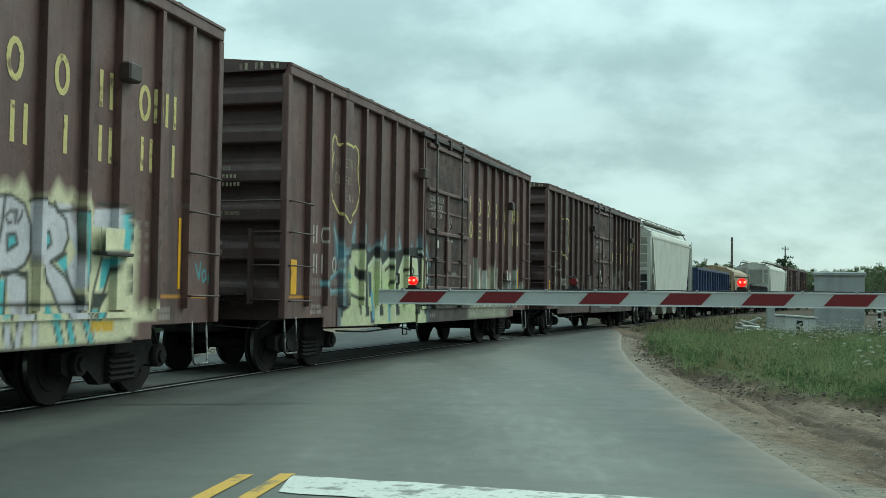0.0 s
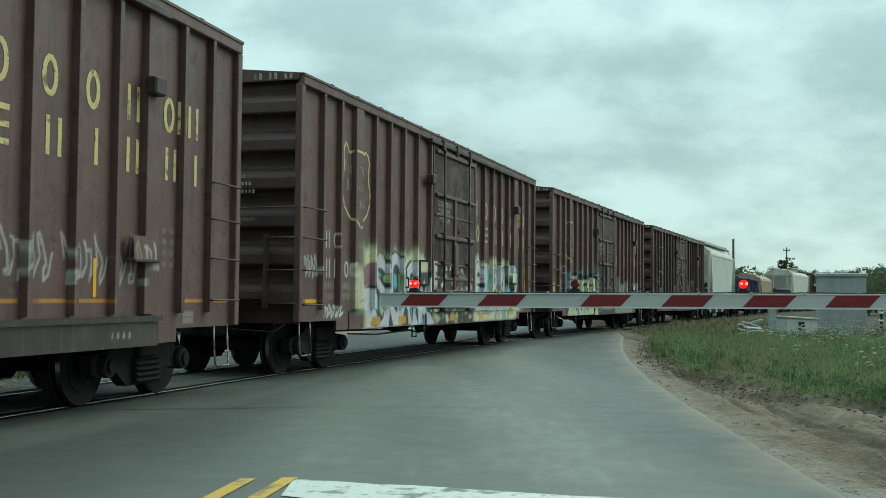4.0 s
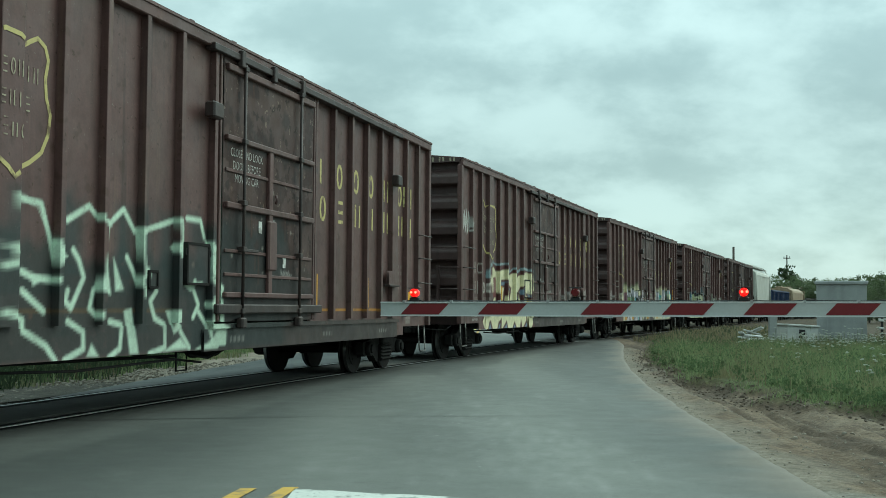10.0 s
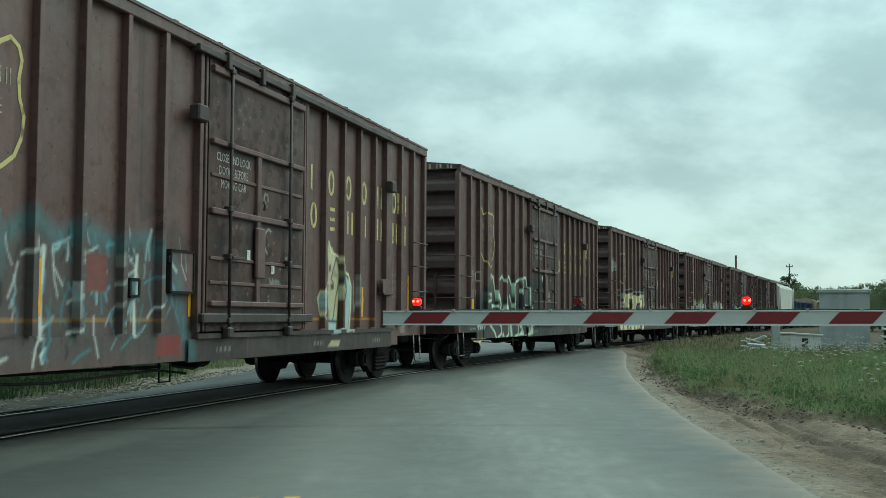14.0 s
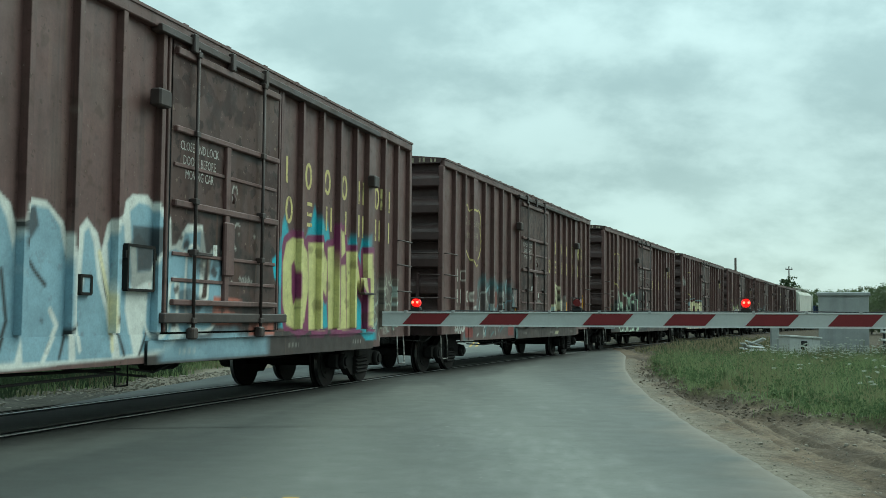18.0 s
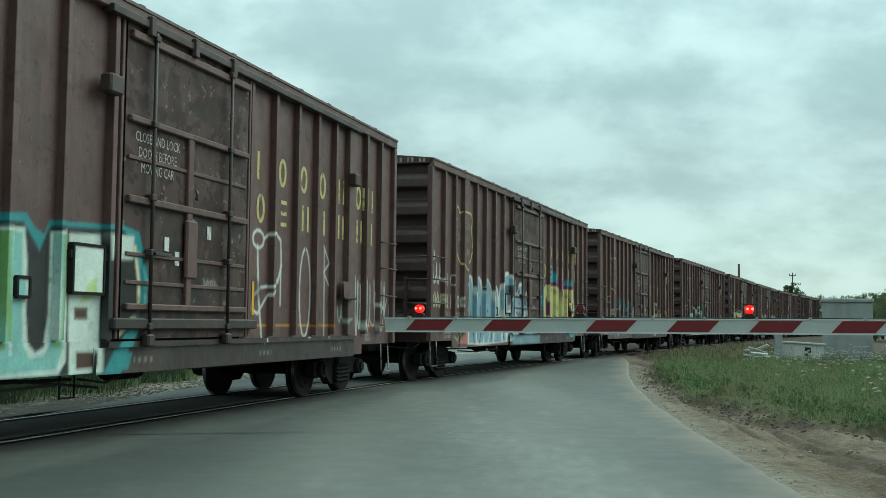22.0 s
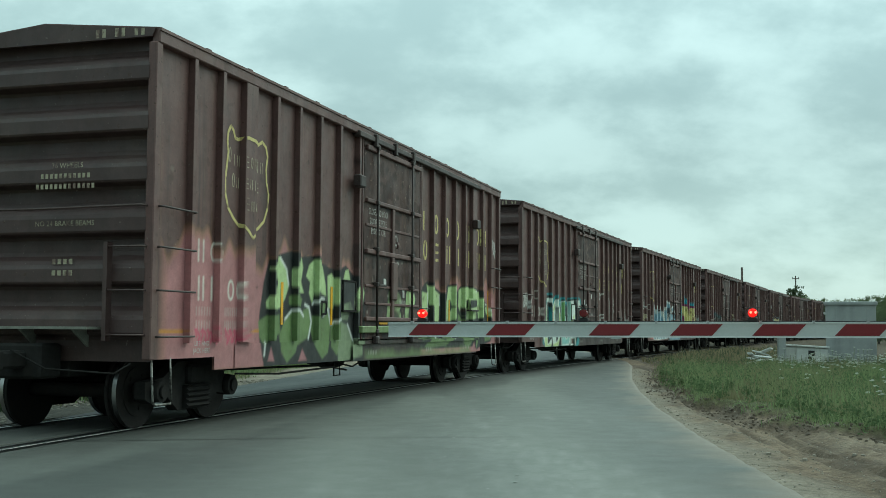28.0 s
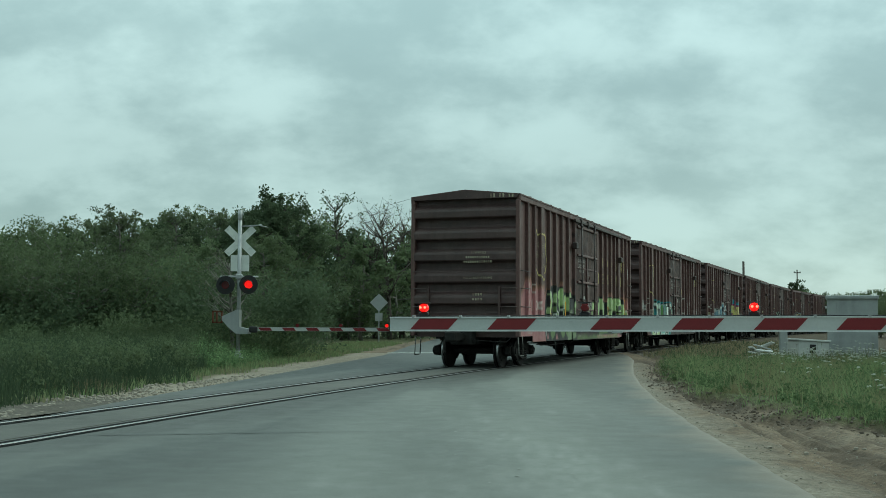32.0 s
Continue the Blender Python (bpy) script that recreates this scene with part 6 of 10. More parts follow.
    sp.line([(2.73, 1.72), (2.78, 1.46), (2.95, 1.15), (3.08, 0.78)], 0.022, tone["ink"])
    sp.line([(3.13, 1.87), (3.18, 1.60), (3.15, 1.24), (3.36, 0.84)], 0.022, tone["ink"])
    sp.line([(3.56, 1.61), (3.65, 1.15), (3.50, 0.77)], 0.022, tone["ink"])
    sp.line([(3.76, 2.04), (3.90, 1.76), (4.05, 1.61), (4.21, 1.49)], 0.022, tone["ink"])
    sp.line([(5.11, 1.85), (5.24, 1.45), (5.46, 1.05), (5.61, 0.79)], 0.022, tone["ink"])
    sp.line([(4.45, 0.79), (4.54, 1.06), (4.75, 1.11)], 0.02, tone["ink"])
    sp.line([(4.30, 1.25), (4.41, 1.11), (4.19, 0.76)], 0.03, tone["chalk"])
    sp.line([(3.15, 1.24), (3.31, 0.79)], 0.03, tone["chalk"])
    sp.line([(4.71, 1.64), (4.67, 1.25), (4.79, 0.86)], 0.03, tone["chalk"])
    sp.line([(5.11, 1.85), (5.30, 1.40), (5.38, 0.85)], 0.03, tone["butter"])
    sp.fill([(6.00, 1.55), (6.31, 1.68), (6.22, 1.41)], tone["salmon"], 0.035)
    sp.line([(6.19, 1.38), (6.08, 1.05), (5.91, 0.78)], 0.02, tone["ink"])
    return sp


def paint_four_front(sp, tone):
    sp.fill([(10.52, 2.34), (10.74, 2.30), (10.90, 2.13), (11.12, 2.03), (11.11, 1.82), (11.06, 1.61), (11.04, 1.19), (10.93, 0.91), (10.62, 0.92), (10.56, 1.59), (10.58, 1.93)], tone["pale4"], 0.035)
    sp.fill([(10.40, 1.74), (10.17, 1.48), (10.28, 1.25), (10.46, 1.27), (10.55, 1.59)], tone["ice"], 0.035)
    sp.fill([(11.16, 1.93), (11.35, 1.87), (11.55, 1.77), (11.60, 1.48), (11.51, 1.19), (11.48, 0.96), (11.19, 0.94), (11.14, 1.61)], tone["ice"], 0.035)
    sp.fill([(10.61, 1.19), (10.90, 1.19), (10.95, 0.91), (10.62, 0.92)], tone["ice"], 0.035)
    sp.fill([(11.02, 1.47), (11.14, 1.47), (11.12, 1.19), (11.01, 0.92), (10.92, 0.92), (10.97, 1.19)], tone["umber"], 0.035)
    sp.line([(10.90, 2.12), (10.81, 1.98), (10.70, 1.80), (10.79, 1.74)], 0.018, tone["ink"])
    sp.line([(10.93, 2.11), (11.06, 1.96), (11.04, 1.75), (10.92, 1.53), (10.79, 1.14)], 0.018, tone["ink"])
    sp.line([(11.03, 2.03), (11.13, 1.82), (11.11, 1.54)], 0.03, tone["umber"])
    sp.line([(10.61, 1.13), (10.94, 1.12)], 0.018, tone["ink"])
    sp.line([(11.32, 1.83), (11.41, 1.65), (11.33, 1.47)], 0.02, tone["ink"])
    sp.line([(10.58, 1.73), (10.33, 1.67), (10.14, 1.48), (10.25, 1.22), (10.47, 1.09)], 0.02, tone["butter"])
    sp.line([(11.15, 1.98), (11.48, 1.89), (11.61, 1.70), (11.60, 1.40), (11.52, 0.95)], 0.022, tone["butter"])
    sp.line([(10.59, 2.38), (10.71, 2.22), (11.02, 2.17), (11.09, 2.03)], 0.02, tone["butter"])
    sp.fill([(10.45, 0.73), (10.62, 0.83), (11.01, 0.82), (10.92, 0.72)], tone["pale4"], 0.035)
    sp.fill([(10.60, 2.00), (10.69, 2.04), (10.69, 1.93), (10.61, 1.90)], tone["umber"], 0.035)
    sp.fill([(10.67, 1.71), (10.82, 1.74), (10.83, 1.64), (10.69, 1.62)], tone["umber"], 0.035)
    return sp


def paint_none_rear(sp, tone):
    sp.haze(2.0, 6.75, 0.62, 2.02, tone["sky2"], 3, 0.6, 0.10)
    for x, tip, top, wide in ((2.15, 1.85, 2.35, 0.20), (2.55, 2.75, 2.42, 0.22), (3.25, 3.10, 2.46, 0.24), (3.62, 3.85, 2.22, 0.18), (4.15, 4.25, 2.34, 0.22), (4.62, 4.80, 2.20, 0.18), (5.10, 5.02, 2.36, 0.22), (5.55, 5.75, 2.24, 0.18), (6.05, 6.12, 2.40, 0.22), (6.50, 6.40, 2.26, 0.18)):
        sp.fill([(x - wide, 1.75), (x + wide, 1.75), ((x + wide + tip) / 2, 2.0), (tip, top), ((x - wide + tip) / 2, 2.0)], tone["sky2"], 0.16, 0.6)
        sp.line([(x - wide * 0.6, 1.85), ((x - wide * 0.5 + tip) / 2, 2.08), (tip, top - 0.06)], 0.012, tone["ice"], 0.05, 0.7)
        sp.line([(x + wide * 0.6, 1.85), ((x + wide * 0.5 + tip) / 2, 2.06), (tip, top - 0.10)], 0.012, tone["ice"], 0.05, 0.6)
    for z0, z1, z2 in ((1.36, 1.48, 1.62), (1.40, 1.24, 1.28)):
        sp.line([(1.35, z0), (1.80, z1), (2.13, z2)], 0.03, tone["sky2"], 0.06, 0.8)
        sp.line([(1.38, z0), (1.80, z1 + 0.02), (2.10, z2)], 0.010, tone["ice"], 0.03, 0.8)
    sp.fill([(2.19, 1.83), (2.50, 2.06), (3.02, 2.10), (3.43, 1.96), (3.79, 2.08), (4.26, 2.02), (4.87, 2.03), (5.38, 2.13), (6.13, 2.16), (6.61, 1.93), (6.60, 0.59), (2.17, 0.69), (2.19, 1.31)], tone["ink"], 0.035)
    sp.fill([(2.37, 1.74), (2.61, 1.95), (3.02, 1.98), (3.24, 1.82), (3.17, 1.64), (2.96, 1.63), (2.77, 1.72), (2.75, 1.53), (3.18, 1.39), (3.31, 0.88), (3.08, 0.67), (2.24, 0.69), (2.25, 0.92), (2.55, 0.99), (2.64, 1.20), (2.33, 1.39)], tone["lemon"], 0.035)
    sp.fill([(3.38, 1.72), (3.68, 1.91), (3.95, 1.74), (3.99, 0.70), (3.48, 0.70)], tone["lemon"], 0.035)
    sp.fill([(4.09, 1.74), (4.44, 1.90), (4.79, 1.82), (4.87, 0.69), (4.20, 0.70)], tone["lemon"], 0.035)
    sp.fill([(4.98, 1.66), (5.26, 1.97), (5.93, 1.95), (6.03, 1.46), (5.96, 0.68), (5.09, 0.69)], tone["lemon"], 0.035)
    sp.fill([(6.11, 1.96), (6.40, 1.83), (6.45, 0.69), (6.17, 0.68)], tone["lemon"], 0.035)
    sp.fill([(2.16, 0.83), (6.55, 0.83), (6.57, 0.59), (2.17, 0.68)], tone["lemon"], 0.035)
    for pts in ([(2.30, 1.62), (2.62, 1.60), (2.75, 1.30), (2.50, 1.10), (2.28, 1.30)], [(3.45, 1.60), (3.92, 1.55), (3.93, 1.05), (3.50, 1.05)], [(4.15, 1.50), (4.78, 1.45), (4.80, 1.00), (4.20, 1.00)], [(5.05, 1.30), (5.92, 1.30), (5.90, 0.95), (5.08, 0.95)]):
        sp.fill(pts, tone["pistache"], 0.22, 0.65)
    for pts in ([(3.42, 1.70), (3.70, 1.86), (3.92, 1.72), (3.95, 0.75)], [(4.13, 1.72), (4.44, 1.86), (4.76, 1.78), (4.83, 0.76)], [(5.02, 1.62), (5.28, 1.92), (5.90, 1.90), (5.98, 1.46)], [(2.30, 1.72), (2.26, 1.42), (2.55, 1.16), (2.52, 1.02)]):
        sp.line(pts, 0.014, tone["chalk"], 0.03)
    sp.fill([(3.40, 1.62), (3.56, 1.60), (3.60, 1.18), (3.46, 1.16)], (0.035, 0.045, 0.085), 0.03)
    sp.fill([(3.50, 0.92), (3.72, 0.92), (3.74, 0.70), (3.55, 0.70)], (0.035, 0.045, 0.085), 0.03)
    sp.line([(2.51, 1.79), (2.43, 1.51)], 0.05, tone["sky2"])
    sp.line([(3.60, 1.23), (3.67, 0.81)], 0.05, tone["sky2"])
    sp.line([(4.48, 1.02), (4.50, 0.75)], 0.05, tone["sky2"])
    sp.line([(4.27, 1.66), (4.51, 1.75), (4.64, 1.55), (4.47, 1.39)], 0.03, tone["ink"])
    sp.line([(5.27, 1.67), (5.53, 1.78), (5.74, 1.68), (5.48, 1.46)], 0.03, tone["ink"])
    sp.line([(2.54, 1.22), (3.06, 1.13), (3.07, 0.88)], 0.03, tone["ink"])
    sp.line([(2.28, 1.41), (2.34, 1.69), (2.56, 1.96)], 0.025, tone["chalk"])
    sp.line([(6.14, 2.08), (6.51, 1.90), (6.49, 1.47)], 0.025, tone["chalk"])
    return sp


TONES = {"ink": (0.017, 0.019, 0.019), "lime": (0.42, 0.54, 0.26), "moss": (0.135, 0.200, 0.075), "sage": (0.19, 0.24, 0.14), "pink": (0.36, 0.16, 0.17), "chalk": (0.62, 0.64, 0.60),
         "wisp": (0.26, 0.36, 0.38), "ruby": (0.075, 0.018, 0.018), "butter": (0.70, 0.65, 0.42), "brick": (0.16, 0.028, 0.028), "steel": (0.17, 0.25, 0.33), "mint": (0.54, 0.68, 0.54),
         "lilac": (0.53, 0.51, 0.55), "soot": (0.03, 0.034, 0.028), "aqua": (0.10, 0.42, 0.45), "olive": (0.17, 0.26, 0.12), "plum": (0.24, 0.13, 0.16), "sage2": (0.36, 0.45, 0.24),
         "plum2": (0.17, 0.025, 0.09), "yolk": (0.56, 0.53, 0.22), "cyan": (0.03, 0.36, 0.45)}
TONES.update({"teal": (0.045, 0.27, 0.29), "milk": (0.62, 0.70, 0.64), "pistache": (0.50, 0.60, 0.28), "umber": (0.075, 0.035, 0.022), "rust": (0.45, 0.20, 0.05), "seaglass": (0.25, 0.50, 0.46), "fern": (0.18, 0.33, 0.12),
         "sky": (0.22, 0.35, 0.42), "slate": (0.055, 0.075, 0.090), "salmon": (0.40, 0.13, 0.12), "pale4": (0.46, 0.43, 0.28), "ice": (0.36, 0.47, 0.46), "sky2": (0.13, 0.34, 0.42), "lemon": (0.47, 0.49, 0.30)})


def art_seven():
    """Pink cloud, two-tone green forms on both halves."""
    sp = Spray()
    lime, moss = (0.40, 0.52, 0.25), (0.15, 0.22, 0.085)
    for a, b, t in ((0.15, 6.15, 2.25), (9.5, 15.6, 2.15)):
        sp.haze(a, b, 0.66, t + 0.05, (0.42, 0.22, 0.10), 3, 0.6, 0.22)
        sp.haze(a, b, 0.66, t, PINK, 3, 0.92, 0.22)
    marks(sp)
    paint_seven_rear(sp, TONES)
    paint_seven_front(sp, TONES)
    sp.haze(6.5, 13.2, 0.66, 0.86, moss, 6, 0.8, 0.05)
    scrawl(sp, 1.0, 1.6, 1.0, 1.2, 4, 0.012, (0.45, 0.03, 0.10), 3)
    scrawl(sp, 1.75, 2.2, 1.0, 1.2, 4, 0.012, (0.45, 0.03, 0.10), 4)
    bubbles(sp, 7.6, 9.0, 1.3, 2.0, ("hook", "stem"), 0.11, lime, INK, 0.05, None, 0, 0.1, 4)
    scrawl(sp, 14.95, 15.5, 2.9, 3.4, 4, 0.014, CHALK, 5)
    return sp


def art_six():
    """Tall pale forms with black cuts and a teal glow."""
    sp = marks(Spray())
    paint_six_rear(sp, TONES)
    # one thin tall white scrawl along the front half
    sp.line(arc(9.90, 2.33, 0.18, 0.12, 0, 360, 11), 0.022, CHALK)
    sp.line([(9.88, 2.24), (9.93, 1.57), (10.07, 0.94)], 0.024, CHALK)
    sp.line([(10.09, 2.35), (10.28, 2.44), (10.50, 2.44), (10.64, 2.36), (10.68, 2.01), (10.56, 1.77), (10.28, 1.70), (10.01, 1.68), (9.78, 1.56), (9.71, 1.38), (9.91, 1.32), (10.14, 1.51), (10.55, 1.80)], 0.022, CHALK)
    sp.line([(10.66, 2.01), (10.66, 1.45)], 0.020, CHALK)
    sp.line(arc(11.56, 1.65, 0.21, 0.66, 100, 440, 15), 0.022, CHALK, 0.03, 0.9)
    sp.line([(12.31, 2.39), (12.54, 2.14), (12.31, 1.99), (12.52, 1.80)], 0.018, CHALK)
    sp.line([(12.32, 2.33), (12.36, 0.98)], 0.018, CHALK, 0.03, 0.9)
    scrawl(sp, 12.9, 13.4, 1.2, 1.5, 3, 0.018, (0.36, 0.50, 0.46), 24, 0.85)
    scrawl(sp, 13.6, 14.25, 0.95, 2.0, 5, 0.022, CHALK, 25, 0.85)
    scrawl(sp, 14.7, 15.4, 1.35, 2.05, 5, 0.018, CHALK, 26, 0.85)
    scrawl(sp, 0.15, 0.75, 1.7, 2.2, 4, 0.022, CHALK, 9)
    scrawl(sp, 14.2, 15.5, 1.0, 1.9, 5, 0.014, CHALK, 10, 0.7)
    return sp


def art_five():
    """Steel-blue forms with white rims and red; yellow ones with purple rims on the other half."""
    sp = marks(Spray())
    steel = (0.22, 0.35, 0.42)
    paint_five_rear(sp, TONES)
    bubbles(sp, 6.15, 7.6, 1.0, 2.05, ("gate", "cup"), 0.16, steel, CHALK, 0.05, None, 0, 0.05, 3)
    sp.haze(6.2, 9.3, 0.66, 1.05, steel, 5, 0.9, 0.08)
    sp.fill([(7.45, 1.1), (8.3, 1.1), (8.3, 1.42), (7.5, 1.45)], (0.42, 0.14, 0.10))
    sp.fill([(8.5, 0.95), (9.3, 0.95), (9.3, 1.12), (8.5, 1.12)], (0.42, 0.14, 0.10))
    sp.haze(9.35, 13.45, 1.02, 2.60, CYAN, 8, 0.9, 0.30)
    sp.haze(13.2, 14.0, 0.78, 1.15, CYAN, 4, 0.85, 0.08)
    paint_five_front(sp, TONES)
    rng = random.Random(58)
    sp.haze(13.45, 15.1, 0.95, 2.0, (0.20, 0.22, 0.18), 3, 0.35, 0.1)
    for i in range(70):
        x, z, l, w = rng.uniform(13.5, 15.0), rng.uniform(0.95, 1.9), rng.uniform(0.08, 0.26), rng.uniform(0, 6.28)
        pts = [(x + l * k / 4 * math.cos(w + 0.5 * k), z + l * k / 4 * math.sin(w + 0.5 * k)) for k in range(5)]
        sp.line(pts, rng.uniform(0.008, 0.016), rng.choice(((0.45, 0.46, 0.36), (0.40, 0.48, 0.44), INK)), 0.03, 0.85)
    scrawl(sp, 0.15, 0.8, 2.0, 2.5, 3, 0.022, CHALK, 31)
    scrawl(sp, 0.15, 0.85, 1.5, 1.85, 4, 0.022, (0.55, 0.52, 0.33), 32)
    sp.line(arc(0.22, 2.62, 0.06, 0.09, 0, 360, 8), 0.02, CHALK)
    return sp


def art_four():
    """A flaking tangle of teal and white; a pale paper-like figure on the other half."""
    sp = marks(Spray())
    cloud = [(1.7, 0.72), (2.2, 1.0), (2.55, 1.55), (2.7, 1.95), (3.1, 2.15), (3.5, 1.95), (3.9, 2.1), (4.5, 1.95), (5.1, 2.05), (5.6, 1.8), (5.9, 1.3), (6.1, 0.75)]
    sp.line(cloud, 0.06, (0.05, 0.20, 0.22), 0.22, 0.75)
    sp.fill(cloud, (0.055, 0.075, 0.075), 0.2, 0.45)
    rng = random.Random(44)
    for i in range(150):
        x, z = rng.uniform(2.0, 5.95), rng.uniform(0.72, 1.95)
        if z > 1.0 + (x - 1.9) * 1.3 or rng.random() < 0.25 and x > 5:
            continue
        a, l = rng.choice((80, 95, 60, 120, 100, 20)) + rng.uniform(-15, 15), rng.uniform(0.10, 0.42)
        dx, dz = l * math.cos(radians(a)), l * math.sin(radians(a))
        bend = rng.uniform(-0.06, 0.06)
        tone = rng.choice((CHALK, CHALK, (0.30, 0.44, 0.46), (0.12, 0.28, 0.36), (0.05, 0.22, 0.24), INK))
        sp.line([(x, z), (x + dx / 2 + bend, z + dz / 2), (x + dx, z + dz)], rng.uniform(0.006, 0.022), tone, 0.03, rng.uniform(0.6, 0.95))
    for x in (3.25, 4.9):
        sp.line([(x, 1.0), (x - 0.02, 1.4), (x + 0.03, 1.85)], 0.03, CHALK, 0.03, 0.9)
    sp.fill([(3.95, 1.45), (4.35, 1.45), (4.35, 1.85), (3.95, 1.85)], (0.16, 0.05, 0.04))
    for x in (1.75, 5.35):
        sp.fill([(x, 0.75), (x + 0.55, 0.75), (x + 0.55, 0.98), (x, 0.98)], (0.20, 0.035, 0.03))
    paint_four_front(sp, TONES)
    scrawl(sp, 11.7, 12.2, 1.2, 1.9, 5, 0.012, CHALK, 50, 0.6)
    scrawl(sp, 1.0, 1.7, 0.85, 1.25, 5, 0.02, CHALK, 51, 0.8)
    return sp


def art_three():
    """Open forms drawn in broad mint-white lines over dark patches."""
    sp = Spray()
    for a, b, c, d in ((1.0, 2.0, 0.85, 1.5), (1.9, 2.5, 1.3, 2.0), (3.0, 3.4, 0.9, 2.4), (4.4, 4.9, 0.9, 2.3), (0.15, 0.45, 1.0, 2.3)):
        sp.haze(a, b, c, d, (0.012, 0.028, 0.028), 3, 0.85, 0.08)
    marks(sp)
    for a, b, c, d in ((0.15, 6.45, 0.66, 1.55), (1.0, 6.2, 1.3, 1.85)):
        sp.haze(a, b, c, d, (0.020, 0.026, 0.024), 5, 0.85, 0.16)
    for x in (2.1, 3.1, 4.0, 4.9):
        sp.haze(x, x + 0.5, 1.5, 2.35, (0.014, 0.030, 0.030), 2, 0.7, 0.06)
    mint = (0.52, 0.66, 0.52)
    sp.haze(5.6, 8.5, 0.66, 2.38, (0.012, 0.021, 0.021), 5, 0.80, 0.10)
    sp.haze(8.2, 9.35, 0.95, 1.75, (0.016, 0.020, 0.019), 2, 0.60, 0.14)
    paint_three_rear(sp, TONES)
    scrawl(sp, 1.5, 2.1, 0.88, 1.1, 4, 0.02, CHALK, 61)
    sp.fill([(6.15, 0.9), (6.5, 0.92), (6.45, 1.3), (6.2, 1.35)], mint)
    sp.fill([(6.6, 0.72), (6.62, 0.95), (6.4, 1.0), (6.2, 0.72)], mint)
    for k in range(5):
        sp.haze(9.6 + k * 0.9, 10.2 + k * 0.9, 1.3, 1.75, (0.09, 0.065, 0.05), k, 0.4, 0.2)
    return sp


def art_two():
    """Cream blades with dark red edges and blue wisps, a dark red patch."""
    sp = Spray()
    butter = (0.60, 0.57, 0.33)
    marks(sp)
    paint_two_rear(sp, TONES)
    ticks(sp, 2.62, 1.6, 1, 0.28, 0.26, (0.6, 0.55, 0.5), 0.95)
    for i in range(4):
        scrawl(sp, 9.7 + i * 1.0, 10.5 + i * 1.0, 1.3, 1.85, 4, 0.013, CHALK, 70 + i, 0.55)
    scrawl(sp, 7.2, 8.6, 1.2, 2.2, 5, 0.013, CHALK, 75, 0.5)
    scrawl(sp, 0.15, 0.75, 2.9, 3.5, 4, 0.018, CHALK, 76)
    return sp


def art_one():
    """Pale lilac forms with teal cuts over a cream glow, on both halves and flaking on the door."""
    sp = Spray()
    butter = (0.64, 0.60, 0.40)
    sp.haze(2.15, 6.25, 0.9, 2.22, (0.20, 0.30, 0.16), 5, 0.45, 0.12)
    sp.haze(2.6, 6.15, 0.66, 2.12, butter, 5, 0.85, 0.12)
    sp.haze(1.95, 2.9, 1.0, 1.75, butter, 2, 0.7, 0.12)
    marks(sp)
    paint_one_rear(sp, TONES)
    sp.haze(9.35, 13.5, 0.66, 2.2, butter, 7, 0.9, 0.18)
    sp.haze(12.7, 13.85, 0.70, 1.98, butter, 2, 0.9, 0.10)
    sp.haze(13.4, 14.3, 0.86, 1.15, butter, 6, 0.9, 0.06)
    paint_one_front(sp, TONES)
    rng = random.Random(77)
    for k in range(75):
        x, z, r = rng.uniform(6.4, 9.3), 0.72 + 1.15 * rng.random() ** 1.3, rng.uniform(0.03, 0.16)
        tone = rng.choice((butter, butter, (0.36, 0.30, 0.20), (0.45, 0.45, 0.42), (0.16, 0.30, 0.28)))
        sp.fill([(x + r * rng.uniform(0.5, 1.5) * math.cos(6.283 * i / 8), z + r * rng.uniform(0.3, 0.8) * math.sin(6.283 * i / 8)) for i in range(8)], tone, 0.04, rng.uniform(0.5, 0.95))
    for x in (3.05, 4.45, 7.6, 9.9):
        sp.fill([(x, 0.73), (x + 0.42, 0.73), (x + 0.42, 0.87), (x, 0.87)], (0.55, 0.28, 0.02))
    scrawl(sp, 1.0, 1.7, 0.88, 1.1, 4, 0.02, CHALK, 81)
    scrawl(sp, 0.2, 0.7, 1.5, 1.9, 4, 0.014, CHALK, 82, 0.6)
    return sp


def art_none():
    """Yellow-green forms under blue flames; runs of white on the other half."""
    sp = Spray()
    marks(sp)
    paint_none_rear(sp, TONES)
    sp.haze(9.5, 13.3, 0.66, 1.7, (0.40, 0.42, 0.30), 4, 0.45, 0.35)
    for i in range(5):
        scrawl(sp, 9.6 + i * 1.1, 10.4 + i * 1.1, 0.9, 2.1 - (i % 2) * 0.2, 3, 0.04, CHALK if i % 2 else (0.40, 0.44, 0.36), 90 + i, 0.75)
    scrawl(sp, 13.4, 14.4, 0.95, 1.9, 3, 0.05, (0.14, 0.38, 0.44), 97, 0.8)
    return sp


def art_lead():
    sp = marks(Spray())
    for i in range(5):
        scrawl(sp, 10.0 + i * 0.9, 10.3 + i * 0.9, 1.0, 2.4, 2, 0.02, (0.35, 0.34, 0.30), 110 + i, 0.6)
    return sp


